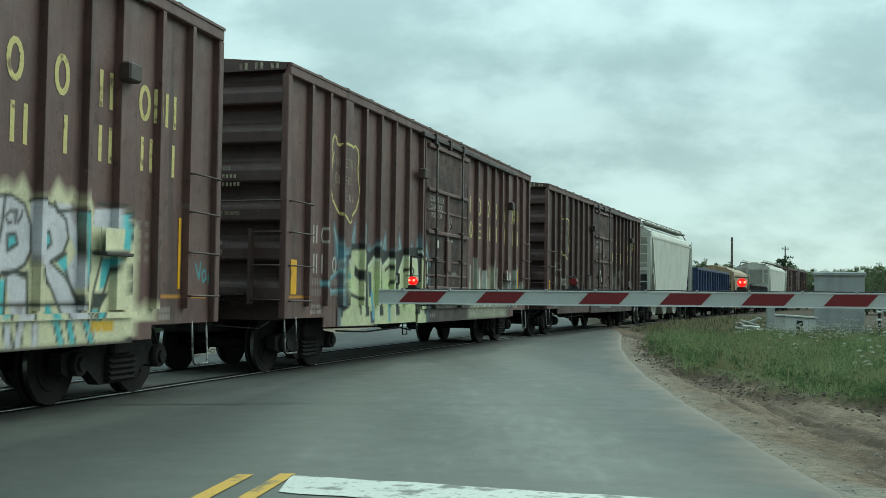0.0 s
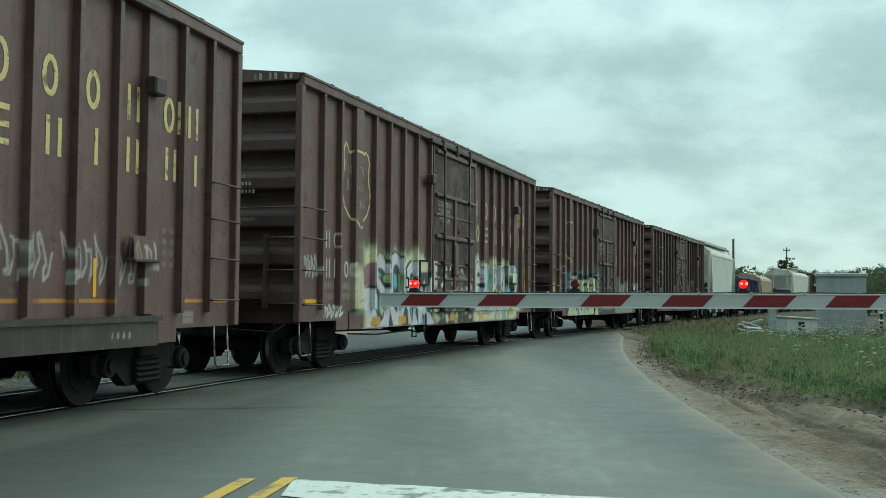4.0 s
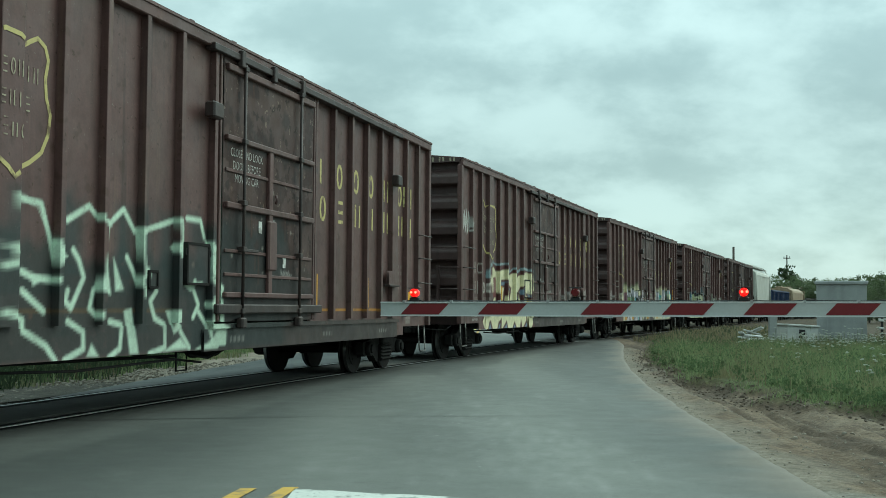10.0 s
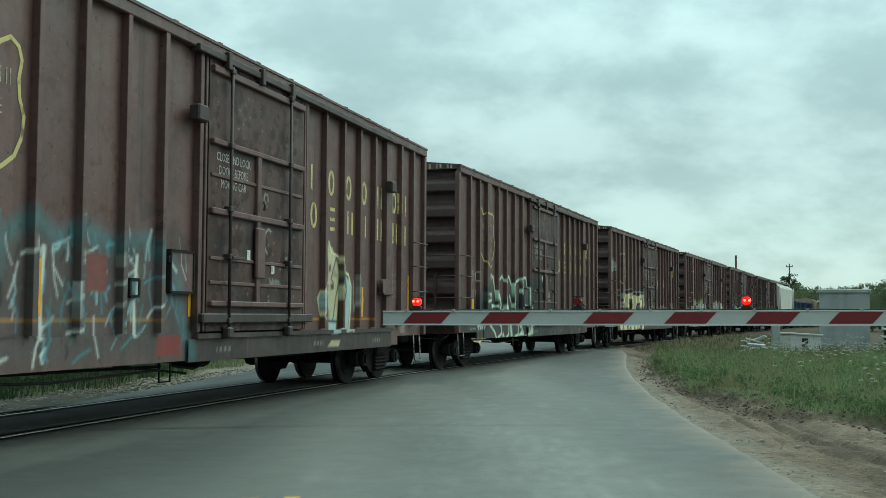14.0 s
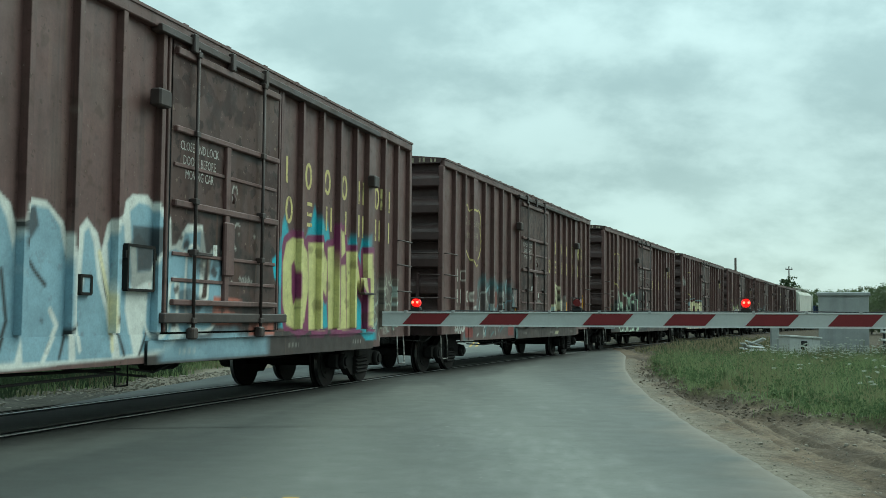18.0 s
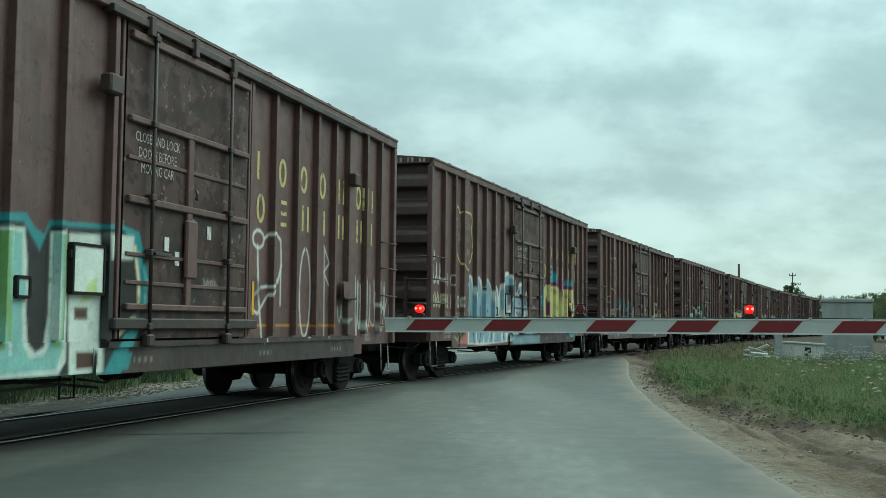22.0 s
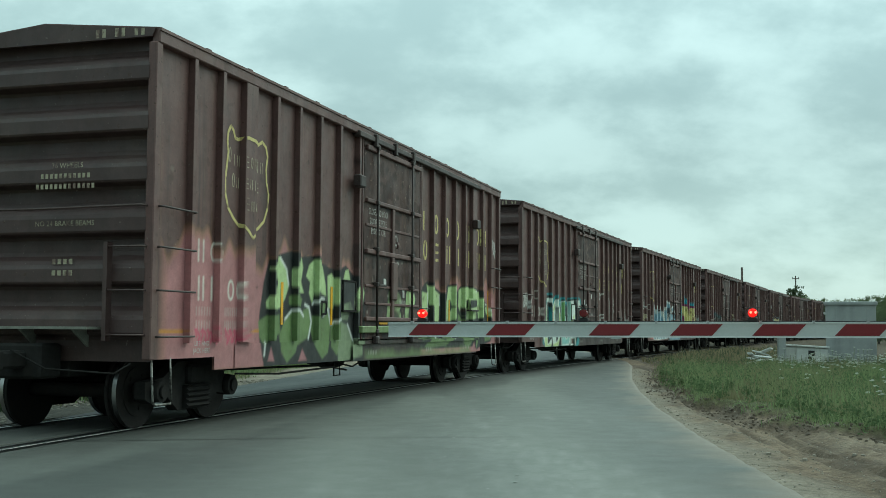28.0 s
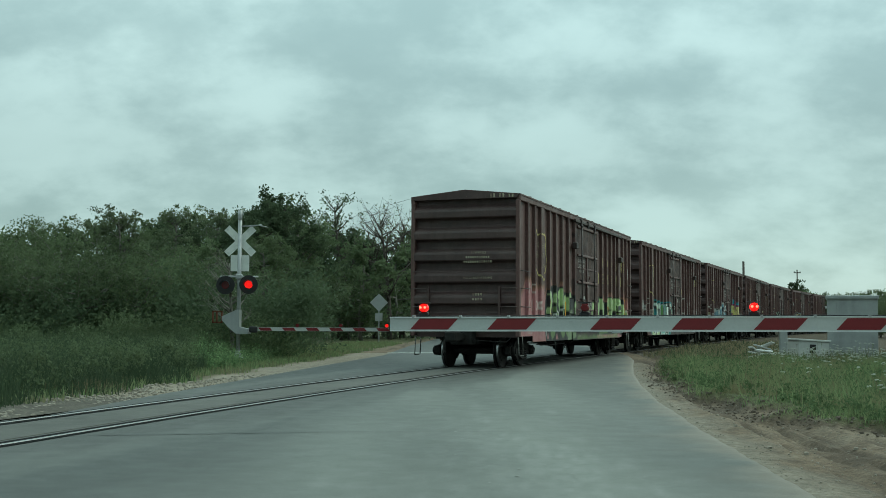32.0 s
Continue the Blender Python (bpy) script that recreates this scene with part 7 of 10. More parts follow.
def flaked_door(sp, seed):
    """Dark rust where the paint has come off the upper door, and small chips below."""
    rng = random.Random(seed)

    def chip(x, z, r, tone, a):
        n = rng.randint(6, 10)
        sp.fill([(x + r * rng.uniform(0.35, 1.2) * math.cos(6.283 * i / n), z + r * rng.uniform(0.3, 1.0) * math.sin(6.283 * i / n)) for i in range(n)], tone, 0.035, a)
    dark, grime = (0.026, 0.011, 0.009), (0.020, 0.017, 0.016)
    # soot and scraped rust over the lower half, thickest between the rods
    for _ in range(34):
        chip(rng.gauss(7.7, 0.75), rng.uniform(1.05, 2.45), rng.uniform(0.10, 0.42), grime, rng.uniform(0.30, 0.60))
    for z in (1.36, 2.50, 3.36):
        for _ in range(6):
            x = rng.uniform(6.5, 8.9)
            sp.line([(x, z - 0.07), (x + rng.uniform(0.15, 0.7), z - 0.07 + rng.uniform(-0.02, 0.02))], rng.uniform(0.015, 0.05), grime, 0.05, 0.7)
    for _ in range(rng.randint(4, 8)):
        x, z = rng.uniform(6.6, 9.1), rng.uniform(3.45, 4.2)
        for _ in range(rng.randint(2, 5)):
            chip(x + rng.gauss(0, 0.2), z + rng.gauss(0, 0.1), rng.uniform(0.05, 0.20), dark, 0.92)
    for _ in range(26):
        chip(rng.uniform(6.5, 9.2), rng.uniform(1.1, 3.3), rng.uniform(0.02, 0.11), dark, 0.85)
    # thin runs of rust below the rails
    for _ in range(16):
        x, z = rng.uniform(6.5, 9.2), rng.choice((4.2, 3.3, 2.44, 1.9))
        sp.line([(x, z), (x + rng.uniform(-0.02, 0.02), z - rng.uniform(0.1, 0.5))], rng.uniform(0.006, 0.016), rng.choice((dark, (0.10, 0.045, 0.025))), 0.03, 0.6)
    for _ in range(9):
        chip(rng.uniform(6.5, 9.2), rng.uniform(1.3, 2.6), rng.uniform(0.012, 0.035), (0.40, 0.37, 0.32), 0.8)
    # chalked rings and scrawls
    x = rng.uniform(7.9, 8.3)
    sp.line(arc(x, 2.22, 0.13, 0.17, 60, 250, 9), 0.012, (0.55, 0.54, 0.50), 0.025, 0.85)
    sp.line(arc(x - 0.1, 2.78, 0.07, 0.10, 0, 300, 9), 0.011, (0.55, 0.54, 0.50), 0.025, 0.8)
    scrawl(sp, 8.2, 8.55, 1.60, 1.72, 4, 0.007, (0.50, 0.49, 0.45), seed, 0.7)
    # nicks and rust spots on the rest of the side
    for _ in range(60):
        x, z = rng.uniform(0.2, 15.4), rng.uniform(1.0, 4.3)
        if not 6.3 < x < 9.4:
            chip(x, z, rng.uniform(0.012, 0.045), rng.choice((dark, dark, (0.12, 0.055, 0.03), (0.16, 0.12, 0.10))), 0.7)
    for _ in range(14):
        x, z = rng.uniform(9.6, 15.3), rng.uniform(1.0, 2.3)
        chip(x, z, rng.uniform(0.05, 0.16), (0.075, 0.032, 0.018), 0.45)
    # stencils along the sill
    for x in (6.75, 9.9, 12.6):
        for i in range(7):
            sp.line([(x + i * 0.06, 0.76), (x + i * 0.06, 0.81)], 0.009, (0.48, 0.46, 0.42), 0.02, 0.75)
    return sp


# ---------------------------------------------------------------- the boxcars
CAR_L, CAR_HALF, CAR_PEAK = 15.69, 1.537, 4.757
PANEL_Y = 1.450
REAR = -0.09
RIBS = (0.77, 1.48, 2.24, 3.06, 3.81, 4.58, 5.37, 6.20, 9.49, 10.29, 11.09, 11.86, 12.62, 13.36, 14.12, 14.88)
WIDE = (2.24, 13.36)
DOOR_A, DOOR_B = 6.38, 9.34
PITCH = 18.048
RIB_PROFILE = ((-0.050, 0.0), (-0.049, 0.083), (-0.043, 0.087), (0.030, 0.087), (0.036, 0.082), (0.038, 0.0))


def rib_half(x):
    return 0.17 if x in WIDE else 0.044


def skin(x):
    """How far out the side's surface lies at x."""
    for r in RIBS:
        if abs(x - r) < rib_half(r):
            return CAR_HALF + 0.001
    if DOOR_A - 0.08 < x < DOOR_B + 0.08:
        return 1.53
    return PANEL_Y


def coat(me, sp):
    """Lays a car's spray paint on a mesh of its right side."""
    n = len(me.vertices)
    co = np.empty(n * 3)
    me.vertices.foreach_get("co", co)
    co = co.reshape(-1, 3)
    at = me.color_attributes.new("paint", "FLOAT_COLOR", "POINT")
    at.data.foreach_set("color", sp.on(co[:, 0], co[:, 2]).astype(np.float32).ravel())
    return me


def spaced(a, b, step):
    n = max(1, int(round((b - a) / step)))
    return [a + (b - a) * i / n for i in range(n + 1)]


def grid_sheet(shape, xs, zs, y, thick=0.02):
    """A sheet facing the right side, fine enough to carry paint, with a back to it."""
    n, base = len(zs), len(shape.v)
    shape.v += [(x, -y(x) if callable(y) else -y, z) for x in xs for z in zs]
    for i in range(len(xs) - 1):
        for j in range(n - 1):
            a = base + i * n + j
            shape.f.append((a, a + n, a + n + 1, a + 1))
            shape.smooth.append(False)
    yy = -(y(xs[0]) if callable(y) else y) + thick
    shape.box(xs[0], xs[-1], yy, yy + 0.01, zs[0], zs[-1])
    return shape


FINE = 0.025


def side_heights(top, bottom, step, fine_up=False):
    if fine_up:
        return spaced(bottom, 2.62, step) + spaced(2.62, top, step * 1.6)[1:]
    return spaced(bottom, 2.62, step) + spaced(2.62, 3.5, step * 1.6)[1:] + spaced(3.5, top, 0.12)[1:]


def rib_shape(x, sp, step):
    s = Shape()
    zs = side_heights(4.43, 1.02, step)
    h = rib_half(x)
    if h > 0.1:
        prof = ((-h, 0.0), (-h + 0.004, 0.082), (-h + 0.012, 0.087), (0.0, 0.087), (h - 0.012, 0.087), (h - 0.004, 0.082), (h, 0.0))
    else:
        prof = RIB_PROFILE
    n, base = len(prof), 0
    s.v = [(x + dx, -(PANEL_Y + dy), z) for z in zs for dx, dy in prof]
    for j in range(len(zs) - 1):
        for i in range(n - 1):
            a = j * n + i
            s.f.append((a, a + 1, a + n + 1, a + n))
            s.smooth.append(False)
    k = len(zs) - 1
    s.f += [tuple(range(n - 1, -1, -1)), tuple(k * n + i for i in range(n))]
    s.smooth += [False, False]
    me = s.mesh("rib", CAR_ART)
    return coat(me, sp)


def stroke_decal(shape, pts, w, lift=0.004):
    """A painted line that follows the ribs and panels."""
    dense = []
    for (ax, az), (bx, bz) in zip(pts, pts[1:]):
        n = max(1, int(math.hypot(bx - ax, bz - az) / 0.03))
        dense += [(ax + (bx - ax) * i / n, az + (bz - az) * i / n) for i in range(n)]
    dense.append(pts[-1])
    base = len(shape.v)
    for i, (x, z) in enumerate(dense):
        ax, az = dense[max(i - 1, 0)]
        bx, bz = dense[min(i + 1, len(dense) - 1)]
        d = math.hypot(bx - ax, bz - az) or 1
        nx, nz = -(bz - az) / d * w / 2, (bx - ax) / d * w / 2
        for sgn in (1, -1):
            px, pz = x + sgn * nx, z + sgn * nz
            shape.v.append((px, -skin(px) - lift, pz))
    for i in range(len(dense) - 1):
        a = base + 2 * i
        shape.f.append((a, a + 1, a + 3, a + 2))
        shape.smooth.append(False)
    return shape


def glyph(shape, x, z, w, h, t, kind):
    """A plain figure that stands for a letter of a company name: a bar, two bars, an oval or a stack of short bars."""
    if kind == 0:
        stroke_decal(shape, [(x + w / 2, z), (x + w / 2, z + h)], t)
    elif kind == 3:
        stroke_decal(shape, arc(x + w / 2, z + h / 2, w / 2, h / 2 - t * 0.3, 0, 360, 15), t)
    elif kind == 2:
        for k in range(3):
            stroke_decal(shape, [(x, z + t / 2 + (h - t) * k / 2), (x + w, z + t / 2 + (h - t) * k / 2)], t * 0.85)
    else:
        stroke_decal(shape, [(x, z), (x, z + h)], t)
        stroke_decal(shape, [(x + w, z), (x + w, z + h)], t)


def emblem_shape():
    s = Shape()
    out = [(1.71, 3.60), (1.73, 3.72), (1.80, 3.81), (1.87, 3.76), (1.92, 3.67), (2.00, 3.66), (2.12, 3.70), (2.34, 3.69), (2.48, 3.62), (2.58, 3.68), (2.70, 3.74), (2.82, 3.68), (2.87, 3.56),
           (2.83, 3.38), (2.85, 3.20), (2.92, 3.04), (2.89, 2.84), (2.79, 2.66), (2.62, 2.55), (2.40, 2.45), (2.30, 2.38), (2.20, 2.46), (2.06, 2.53), (1.92, 2.61), (1.76, 2.74), (1.68, 2.92),
           (1.67, 3.10), (1.71, 3.30), (1.74, 3.46), (1.71, 3.60)]
    return stroke_decal(s, out, 0.045)


def emblem_text():
    s = Shape()
    for i in range(9):
        glyph(s, 1.76 + i * 0.112, 3.30 + (0.03 if i == 0 else 0), 0.055, 0.20 if i == 0 else 0.15, 0.016, (3, 0, 1, 2, 3, 1, 2, 0, 1)[i])
    for i in range(7):
        glyph(s, 1.86 + i * 0.115, 3.02, 0.055, 0.18 if i == 0 else 0.14, 0.016, (3, 1, 2, 1, 0, 1, 2)[i])
    for i in range(3):
        glyph(s, 2.12 + i * 0.13, 2.74, 0.06, 0.17 if i == 0 else 0.13, 0.016, (2, 1, 3)[i])
    return s


def name_figures():
    """Two rows of faded yellow block figures along the front half, one mesh a stroke."""
    made = []
    t, w = 0.066, 0.20
    for row, z, h in ((((9.64, 1), (10.36, 0), (10.56, 3), (11.34, 3), (12.10, 3), (12.92, 1), (13.74, 3), (13.98, 0), (14.36, 1)), 3.13, 0.39),
                      (((9.84, 3), (10.62, 2), (11.42, 1), (12.18, 0), (12.92, 1), (13.80, 1), (14.44, 0)), 2.56, 0.38)):
        for x, k in row:
            if k == 0:
                strokes = [[(x + w / 2, z), (x + w / 2, z + h)]]
            elif k == 1:
                strokes = [[(x, z), (x, z + h)], [(x + w, z), (x + w, z + h)]]
            elif k == 2:
                strokes = [[(x, z + t / 2 + (h - t) * i / 2), (x + w, z + t / 2 + (h - t) * i / 2)] for i in range(3)]
            else:
                strokes = [arc(x + w / 2, z + h / 2, w / 2, h / 2 - t * 0.3, 0, 360, 15)]
            for st in strokes:
                made.append(("lettering_oval" if k == 3 else "lettering_bar", stroke_decal(Shape(), st, t * (0.85 if k == 2 else 1.0)).mesh("lettering_stroke", YELLOW_LETTER)))
    return made


def end_profile():
    """Upright section of the pressed steel end: broad ridges, sloped above and undercut below, with hollows between."""
    pts = [(0.0, 0.815)]
    for i in range(6):
        top = 1.39 + i * 0.576
        pts += [(0.006, top - 0.40), (0.0, top - 0.335), (0.018, top - 0.30), (0.178, top - 0.268), (0.192, top - 0.245), (0.190, top - 0.10), (0.176, top - 0.055), (0.120, top + 0.0), (0.036, top + 0.055), (0.008, top + 0.11)]
    return pts + [(0.0, 4.57)]


def end_wall_mesh():
    s = Shape()
    prof = end_profile()
    n = len(prof)
    for y in (-1.44, 0.0, 1.44):
        s.v += [(0.15 - d, y, z) for d, z in prof]
    for c in range(2):
        for j in range(n - 1):
            a = c * n + j
            s.f.append((a, a + 1, a + n + 1, a + n))
            s.smooth.append(False)
    # the gable above the ridges, up to the roof's peak
    s.prism([(-1.46, 4.50), (1.46, 4.50), (1.50, 4.59), (0.0, CAR_PEAK - 0.02), (-1.50, 4.59)], -0.03, 0.02, "x")
    s.box(0.17, 0.20, -1.43, 1.43, 0.9, 4.55)
    return s.mesh("end_wall", CAR_END)


def truck_meshes():
    m = {}
    s = Shape()
    arch = [(-1.12, 0.36), (-1.12, 0.56), (-0.72, 0.60), (-0.40, 0.78), (0.40, 0.78), (0.72, 0.60), (1.12, 0.56), (1.12, 0.36), (0.98, 0.30), (0.62, 0.36), (0.36, 0.18), (-0.36, 0.18), (-0.62, 0.36), (-0.98, 0.30)]
    s.prism(arch, -0.07, 0.07, "y")
    for a in (-0.88, 0.88):
        s.disc((a, -0.10, 0.44), 0.13, 0.12, "y", 12)
        s.disc((a, -0.17, 0.44), 0.08, 0.05, "y", 10)
    m["side_frame"] = s.mesh("side_frame", GREASE)
    zig = [(0.02, 0.20)]
    for k in range(10):
        zig.append((-0.17 if k % 2 else -0.12, 0.20 + k * 0.032))
    s = Shape().prism(zig + [(0.02, 0.50)], -0.27, 0.27, "x")
    m["spring_pack"] = s.mesh("spring_pack", GREASE)
    s = Shape().box(-0.22, 0.22, -1.15, 1.15, 0.50, 0.74, 0.03).box(-0.35, 0.35, -0.35, 0.35, 0.72, 0.86, 0.02)
    for sg in (-1, 1):
        s.box(sg * 0.36 - 0.05, sg * 0.36 + 0.05, -0.85, 0.85, 0.34, 0.44, 0.01)
        for w in (-0.75, 0.75):
            s.box(sg * 0.41 - 0.04, sg * 0.41 + 0.04, w - 0.06, w + 0.06, 0.28, 0.56, 0.01)
    m["bolster"] = s.mesh("bolster", GREASE)
    s = Shape()
    for w in (-0.76, 0.76):
        o = 1 if w > 0 else -1
        s.disc((0, w, 0), 0.44, 0.10, "y", 28)
        s.disc((0, w - o * 0.075, 0), 0.47, 0.03, "y", 28)
        s.disc((0, w + o * 0.055, 0), 0.30, 0.02, "y", 20)
        s.disc((0, w + o * 0.09, 0), 0.13, 0.09, "y", 14)
        for k in range(5):
            a = 2 * math.pi * k / 5
            s.disc((0.21 * math.cos(a), w + o * 0.068, 0.21 * math.sin(a)), 0.028, 0.016, "y", 7)
    s.disc((0, 0, 0), 0.085, 1.9, "y", 12)
    plain = len(s.f)
    for w in (-0.76, 0.76):
        n = 28
        o = -1 if w > 0 else 1
        ring = [(math.cos(2 * math.pi * i / n), math.sin(2 * math.pi * i / n)) for i in range(n)]
        b = len(s.v)
        for d in (-0.03, 0.025):
            s.v += [(c * 0.4425, w + d - o * 0.02, q * 0.4425) for c, q in ring]
        s.f += [(b + i, b + n + i, b + n + (i + 1) % n, b + (i + 1) % n) for i in range(n)]
        s.smooth += [True] * n
    me = s.mesh("wheelset", WHEEL)
    me.materials.append(TREAD)
    for p in list(me.polygons)[plain:]:
        p.material_index = 1
    m["wheelset"] = me
    return m


TRUCK = truck_meshes()


def add_truck(car, x, spin=None):
    t = part("truck", TRUCK["bolster"], None, car, at=pose(x, 0, 0))
    for sg in (-1, 1):
        turn = 0 if sg < 0 else 180
        part("side_frame", TRUCK["side_frame"], None, t, at=pose(0, sg * 1.0, 0, 0, 0, turn))
        part("spring_pack", TRUCK["spring_pack"], None, t, at=pose(0, sg * 1.0, 0, 0, 0, turn))
    for a in (-0.88, 0.88):
        w = part("wheelset", TRUCK["wheelset"], None, t, at=pose(a, 0, 0.44))
        if spin is not None:
            spin.append((w, a))
    return t


def boxcar_meshes():
    """Parts that all the boxcars share."""
    m = {"end_wall": end_wall_mesh()}
    s = Shape()
    xs = spaced(0.0, CAR_L, 1.12)
    s.prism([(-1.54, 4.585), (-1.54, 4.605), (0.0, CAR_PEAK), (1.54, 4.605), (1.54, 4.585), (0.0, CAR_PEAK - 0.05)], REAR, CAR_L, "x")
    for x in xs[1:-1]:
        s.prism([(-1.50, 4.60), (-1.50, 4.645), (0.0, CAR_PEAK + 0.035), (1.50, 4.645), (1.50, 4.60), (0.0, CAR_PEAK - 0.02)], x - 0.05, x + 0.05, "x")
    m["roof"] = s.mesh("roof", CAR)
    s = Shape().box(REAR, CAR_L, -1.545, -1.44, 4.43, 4.59, 0.012).box(REAR, CAR_L, -1.56, -1.44, 4.565, 4.60)
    m["eave_rail"] = s.mesh("eave_rail", CAR)
    s = Shape().box(-0.035, 0.10, -1.53, -1.42, 0.84, 4.44, 0.012)
    m["corner_post"] = s.mesh("corner_post", CAR)
    s = Shape().box(0.0, 0.05, -CAR_HALF, -1.46, 0.0, 3.42, 0.008)
    m["post"] = s.mesh("door_post", CAR)
    # ladder rung, door gear
    m["rung"] = Shape().tube([(0.0, -1.53, 0), (0.02, -1.585, 0), (0.76, -1.585, 0), (0.78, -1.53, 0)], 0.013, 6).mesh("rung", GRIMY_SHADE)
    m["end_rung"] = Shape().tube([(0.02, -1.46, 0), (-0.12, -1.45, 0), (-0.12, -0.98, 0), (-0.02, -0.98, 0)], 0.013, 6).mesh("end_rung", CAR_END)
    m["hand_rail"] = Shape().tube([(0.02, -1.46, 2.57), (-0.13, -1.43, 2.57), (-0.13, 0.0, 2.55), (-0.13, 1.43, 2.57), (0.02, 1.46, 2.57)], 0.014, 6).mesh("hand_rail", CAR_END)
    m["stile"] = Shape().box(-0.14, -0.035, -1.02, -0.97, 1.05, 2.16).mesh("ladder_stile", CAR_END)
    m["stirrup"] = Shape().tube([(0.14, -1.44, 0.86), (0.14, -1.47, 0.36), (0.18, -1.48, 0.33), (0.50, -1.48, 0.33), (0.54, -1.47, 0.36), (0.54, -1.44, 0.86)], 0.014, 6).mesh("sill_step", STEP_WORN)
    s = Shape().tube([(0, -1.60, 1.02), (0, -1.60, 4.36)], 0.022, 8)
    for z in (1.15, 1.95, 2.55, 3.35, 4.30):
        s.box(-0.05, 0.05, -1.63, -1.53, z - 0.035, z + 0.035, 0.008)
    s.box(-0.07, 0.07, -1.64, -1.54, 0.93, 1.07, 0.02)
    m["lock_rod"] = s.mesh("lock_rod", GRIMY_SHADE)
    m["rod_handle"] = Shape().box(-0.02, 0.40, -1.63, -1.60, 1.92, 1.96, 0.006).mesh("rod_handle", GRIMY_SHADE)
    for name, z, d in (("top_rail", 4.26, 0.09), ("upper_rail", 3.36, 0.07), ("middle_rail", 2.50, 0.08), ("lower_rail", 1.36, 0.07)):
        s = Shape().box(DOOR_A + 0.04, DOOR_B - 0.04, -1.585, -1.52, z - d / 2, z + d / 2, 0.012)
        m[name] = s.mesh(name, CAR)
    s = Shape()
    for z in (2.95, 1.92, 1.62):
        s.box(DOOR_A + 0.06, DOOR_B - 0.06, -1.55, -1.52, z - 0.022, z + 0.022, 0.006)
    m["stiffener"] = s.mesh("stiffener", CAR)
    m["mid_post"] = Shape().box(7.70, 7.82, -1.575, -1.52, 1.36, 3.36, 0.01).mesh("middle_post", CAR)
    m["latch"] = Shape().box(7.66, 7.92, -1.60, -1.54, 1.70, 2.38, 0.02).tube([(7.80, -1.62, 2.62), (7.80, -1.64, 2.68), (7.80, -1.62, 2.74)], 0.02, 6).mesh("door_latch", CAR)
    s = Shape().box(6.0, 13.6, -1.60, -1.46, 4.38, 4.47, 0.01)
    for x in (6.75, 7.75, 8.75):
        s.box(x - 0.05, x + 0.05, -1.63, -1.56, 4.30, 4.52, 0.01)
    m["door_track"] = s.mesh("door_track", GRIMY_SHADE)
    s = Shape().box(6.18, 9.6, -1.60, -1.50, 1.12, 1.24, 0.015)
    m["lower_track"] = s.mesh("lower_track", GRIMY_SHADE)
    # small brackets on the side
    m["stop_block"] = Shape().box(-0.16, 0.10, -1.66, -1.52, -0.10, 0.10, 0.02).mesh("stop_block", GRIMY_SHADE)
    # under the floor
    s = Shape().box(0.15, CAR_L - 0.15, -0.30, 0.30, 0.62, 0.98, 0.02).box(0.1, CAR_L - 0.1, -1.44, 1.44, 0.92, 1.02)
    for x in (1.65, 4.0, 6.2, 9.4, 11.6, 14.04):
        s.box(x - 0.09, x + 0.09, -1.42, 1.42, 0.74, 0.94)
    m["underframe"] = s.mesh("underframe", GREASE)
    s = Shape().tube([(2.6, -0.62, 0.62), (6.9, -0.62, 0.56)], 0.02, 6).tube([(2.3, -1.32, 0.60), (3.6, -1.32, 0.55), (5.7, -1.3, 0.58)], 0.016, 6).tube([(4.9, -1.2, 0.66), (6.6, -1.15, 0.50)], 0.016, 6).tube([(6.0, -1.3, 0.62), (6.5, -1.3, 0.56), (7.0, -1.3, 0.66)], 0.014, 6)
    s.tube([(5.7, -1.3, 0.70), (5.7, -1.3, 0.44), (5.95, -1.3, 0.44), (5.95, -1.3, 0.70)], 0.014, 6)
    s.tube([(7.4, -0.3, 0.6), (13.2, -0.3, 0.52)], 0.02, 6)
    m["brake_rod"] = s.mesh("brake_rod", GREASE)
    m["air_tank"] = Shape().disc((5.1, -0.55, 0.80), 0.17, 1.0, "x", 16).mesh("air_reservoir", GREASE)
    m["brake_cylinder"] = Shape().disc((9.6, 0.4, 0.58), 0.17, 0.7, "x", 14).box(9.0, 9.25, 0.2, 0.6, 0.5, 0.8, 0.02).mesh("brake_cylinder", GREASE)
    s = Shape().box(-0.75, 0.2, -0.11, 0.11, 0.74, 0.94, 0.03).box(-1.18, -0.70, -0.17, 0.15, 0.70, 0.98, 0.05).box(-0.30, 0.1, -0.30, 0.30, 0.62, 1.02, 0.03)
    m["coupler"] = s.mesh("coupler", GREASE)
    m["brake_hose"] = Shape().tube([(-0.1, 0.42, 0.85), (-0.45, 0.40, 0.72), (-0.75, 0.33, 0.42), (-1.0, 0.22, 0.38), (-1.18, 0.12, 0.48)], 0.026, 7).mesh("brake_hose", GREASE)
    m["cut_lever"] = Shape().tube([(-0.06, -1.30, 0.80), (-0.30, -1.25, 0.70), (-0.34, -0.4, 0.74), (-0.55, -0.1, 0.95)], 0.012, 6).mesh("cut_lever", GREASE)
    s = Shape().box(-0.32, 0.0, -0.9, 1.0, 1.18, 1.21)
    for y in (-0.7, 0.0, 0.8):
        s.prism([(0.0, 0.98), (-0.3, 1.18), (0.0, 1.18)], y - 0.015, y + 0.015, "y")
    m["end_platform"] = s.mesh("end_platform", STEP_PALE)
    # darker copy of the step, with the shade between coupled cars in its colour
    m["shaded_platform"] = s.mesh("end_platform", GRIMY_SHADE)
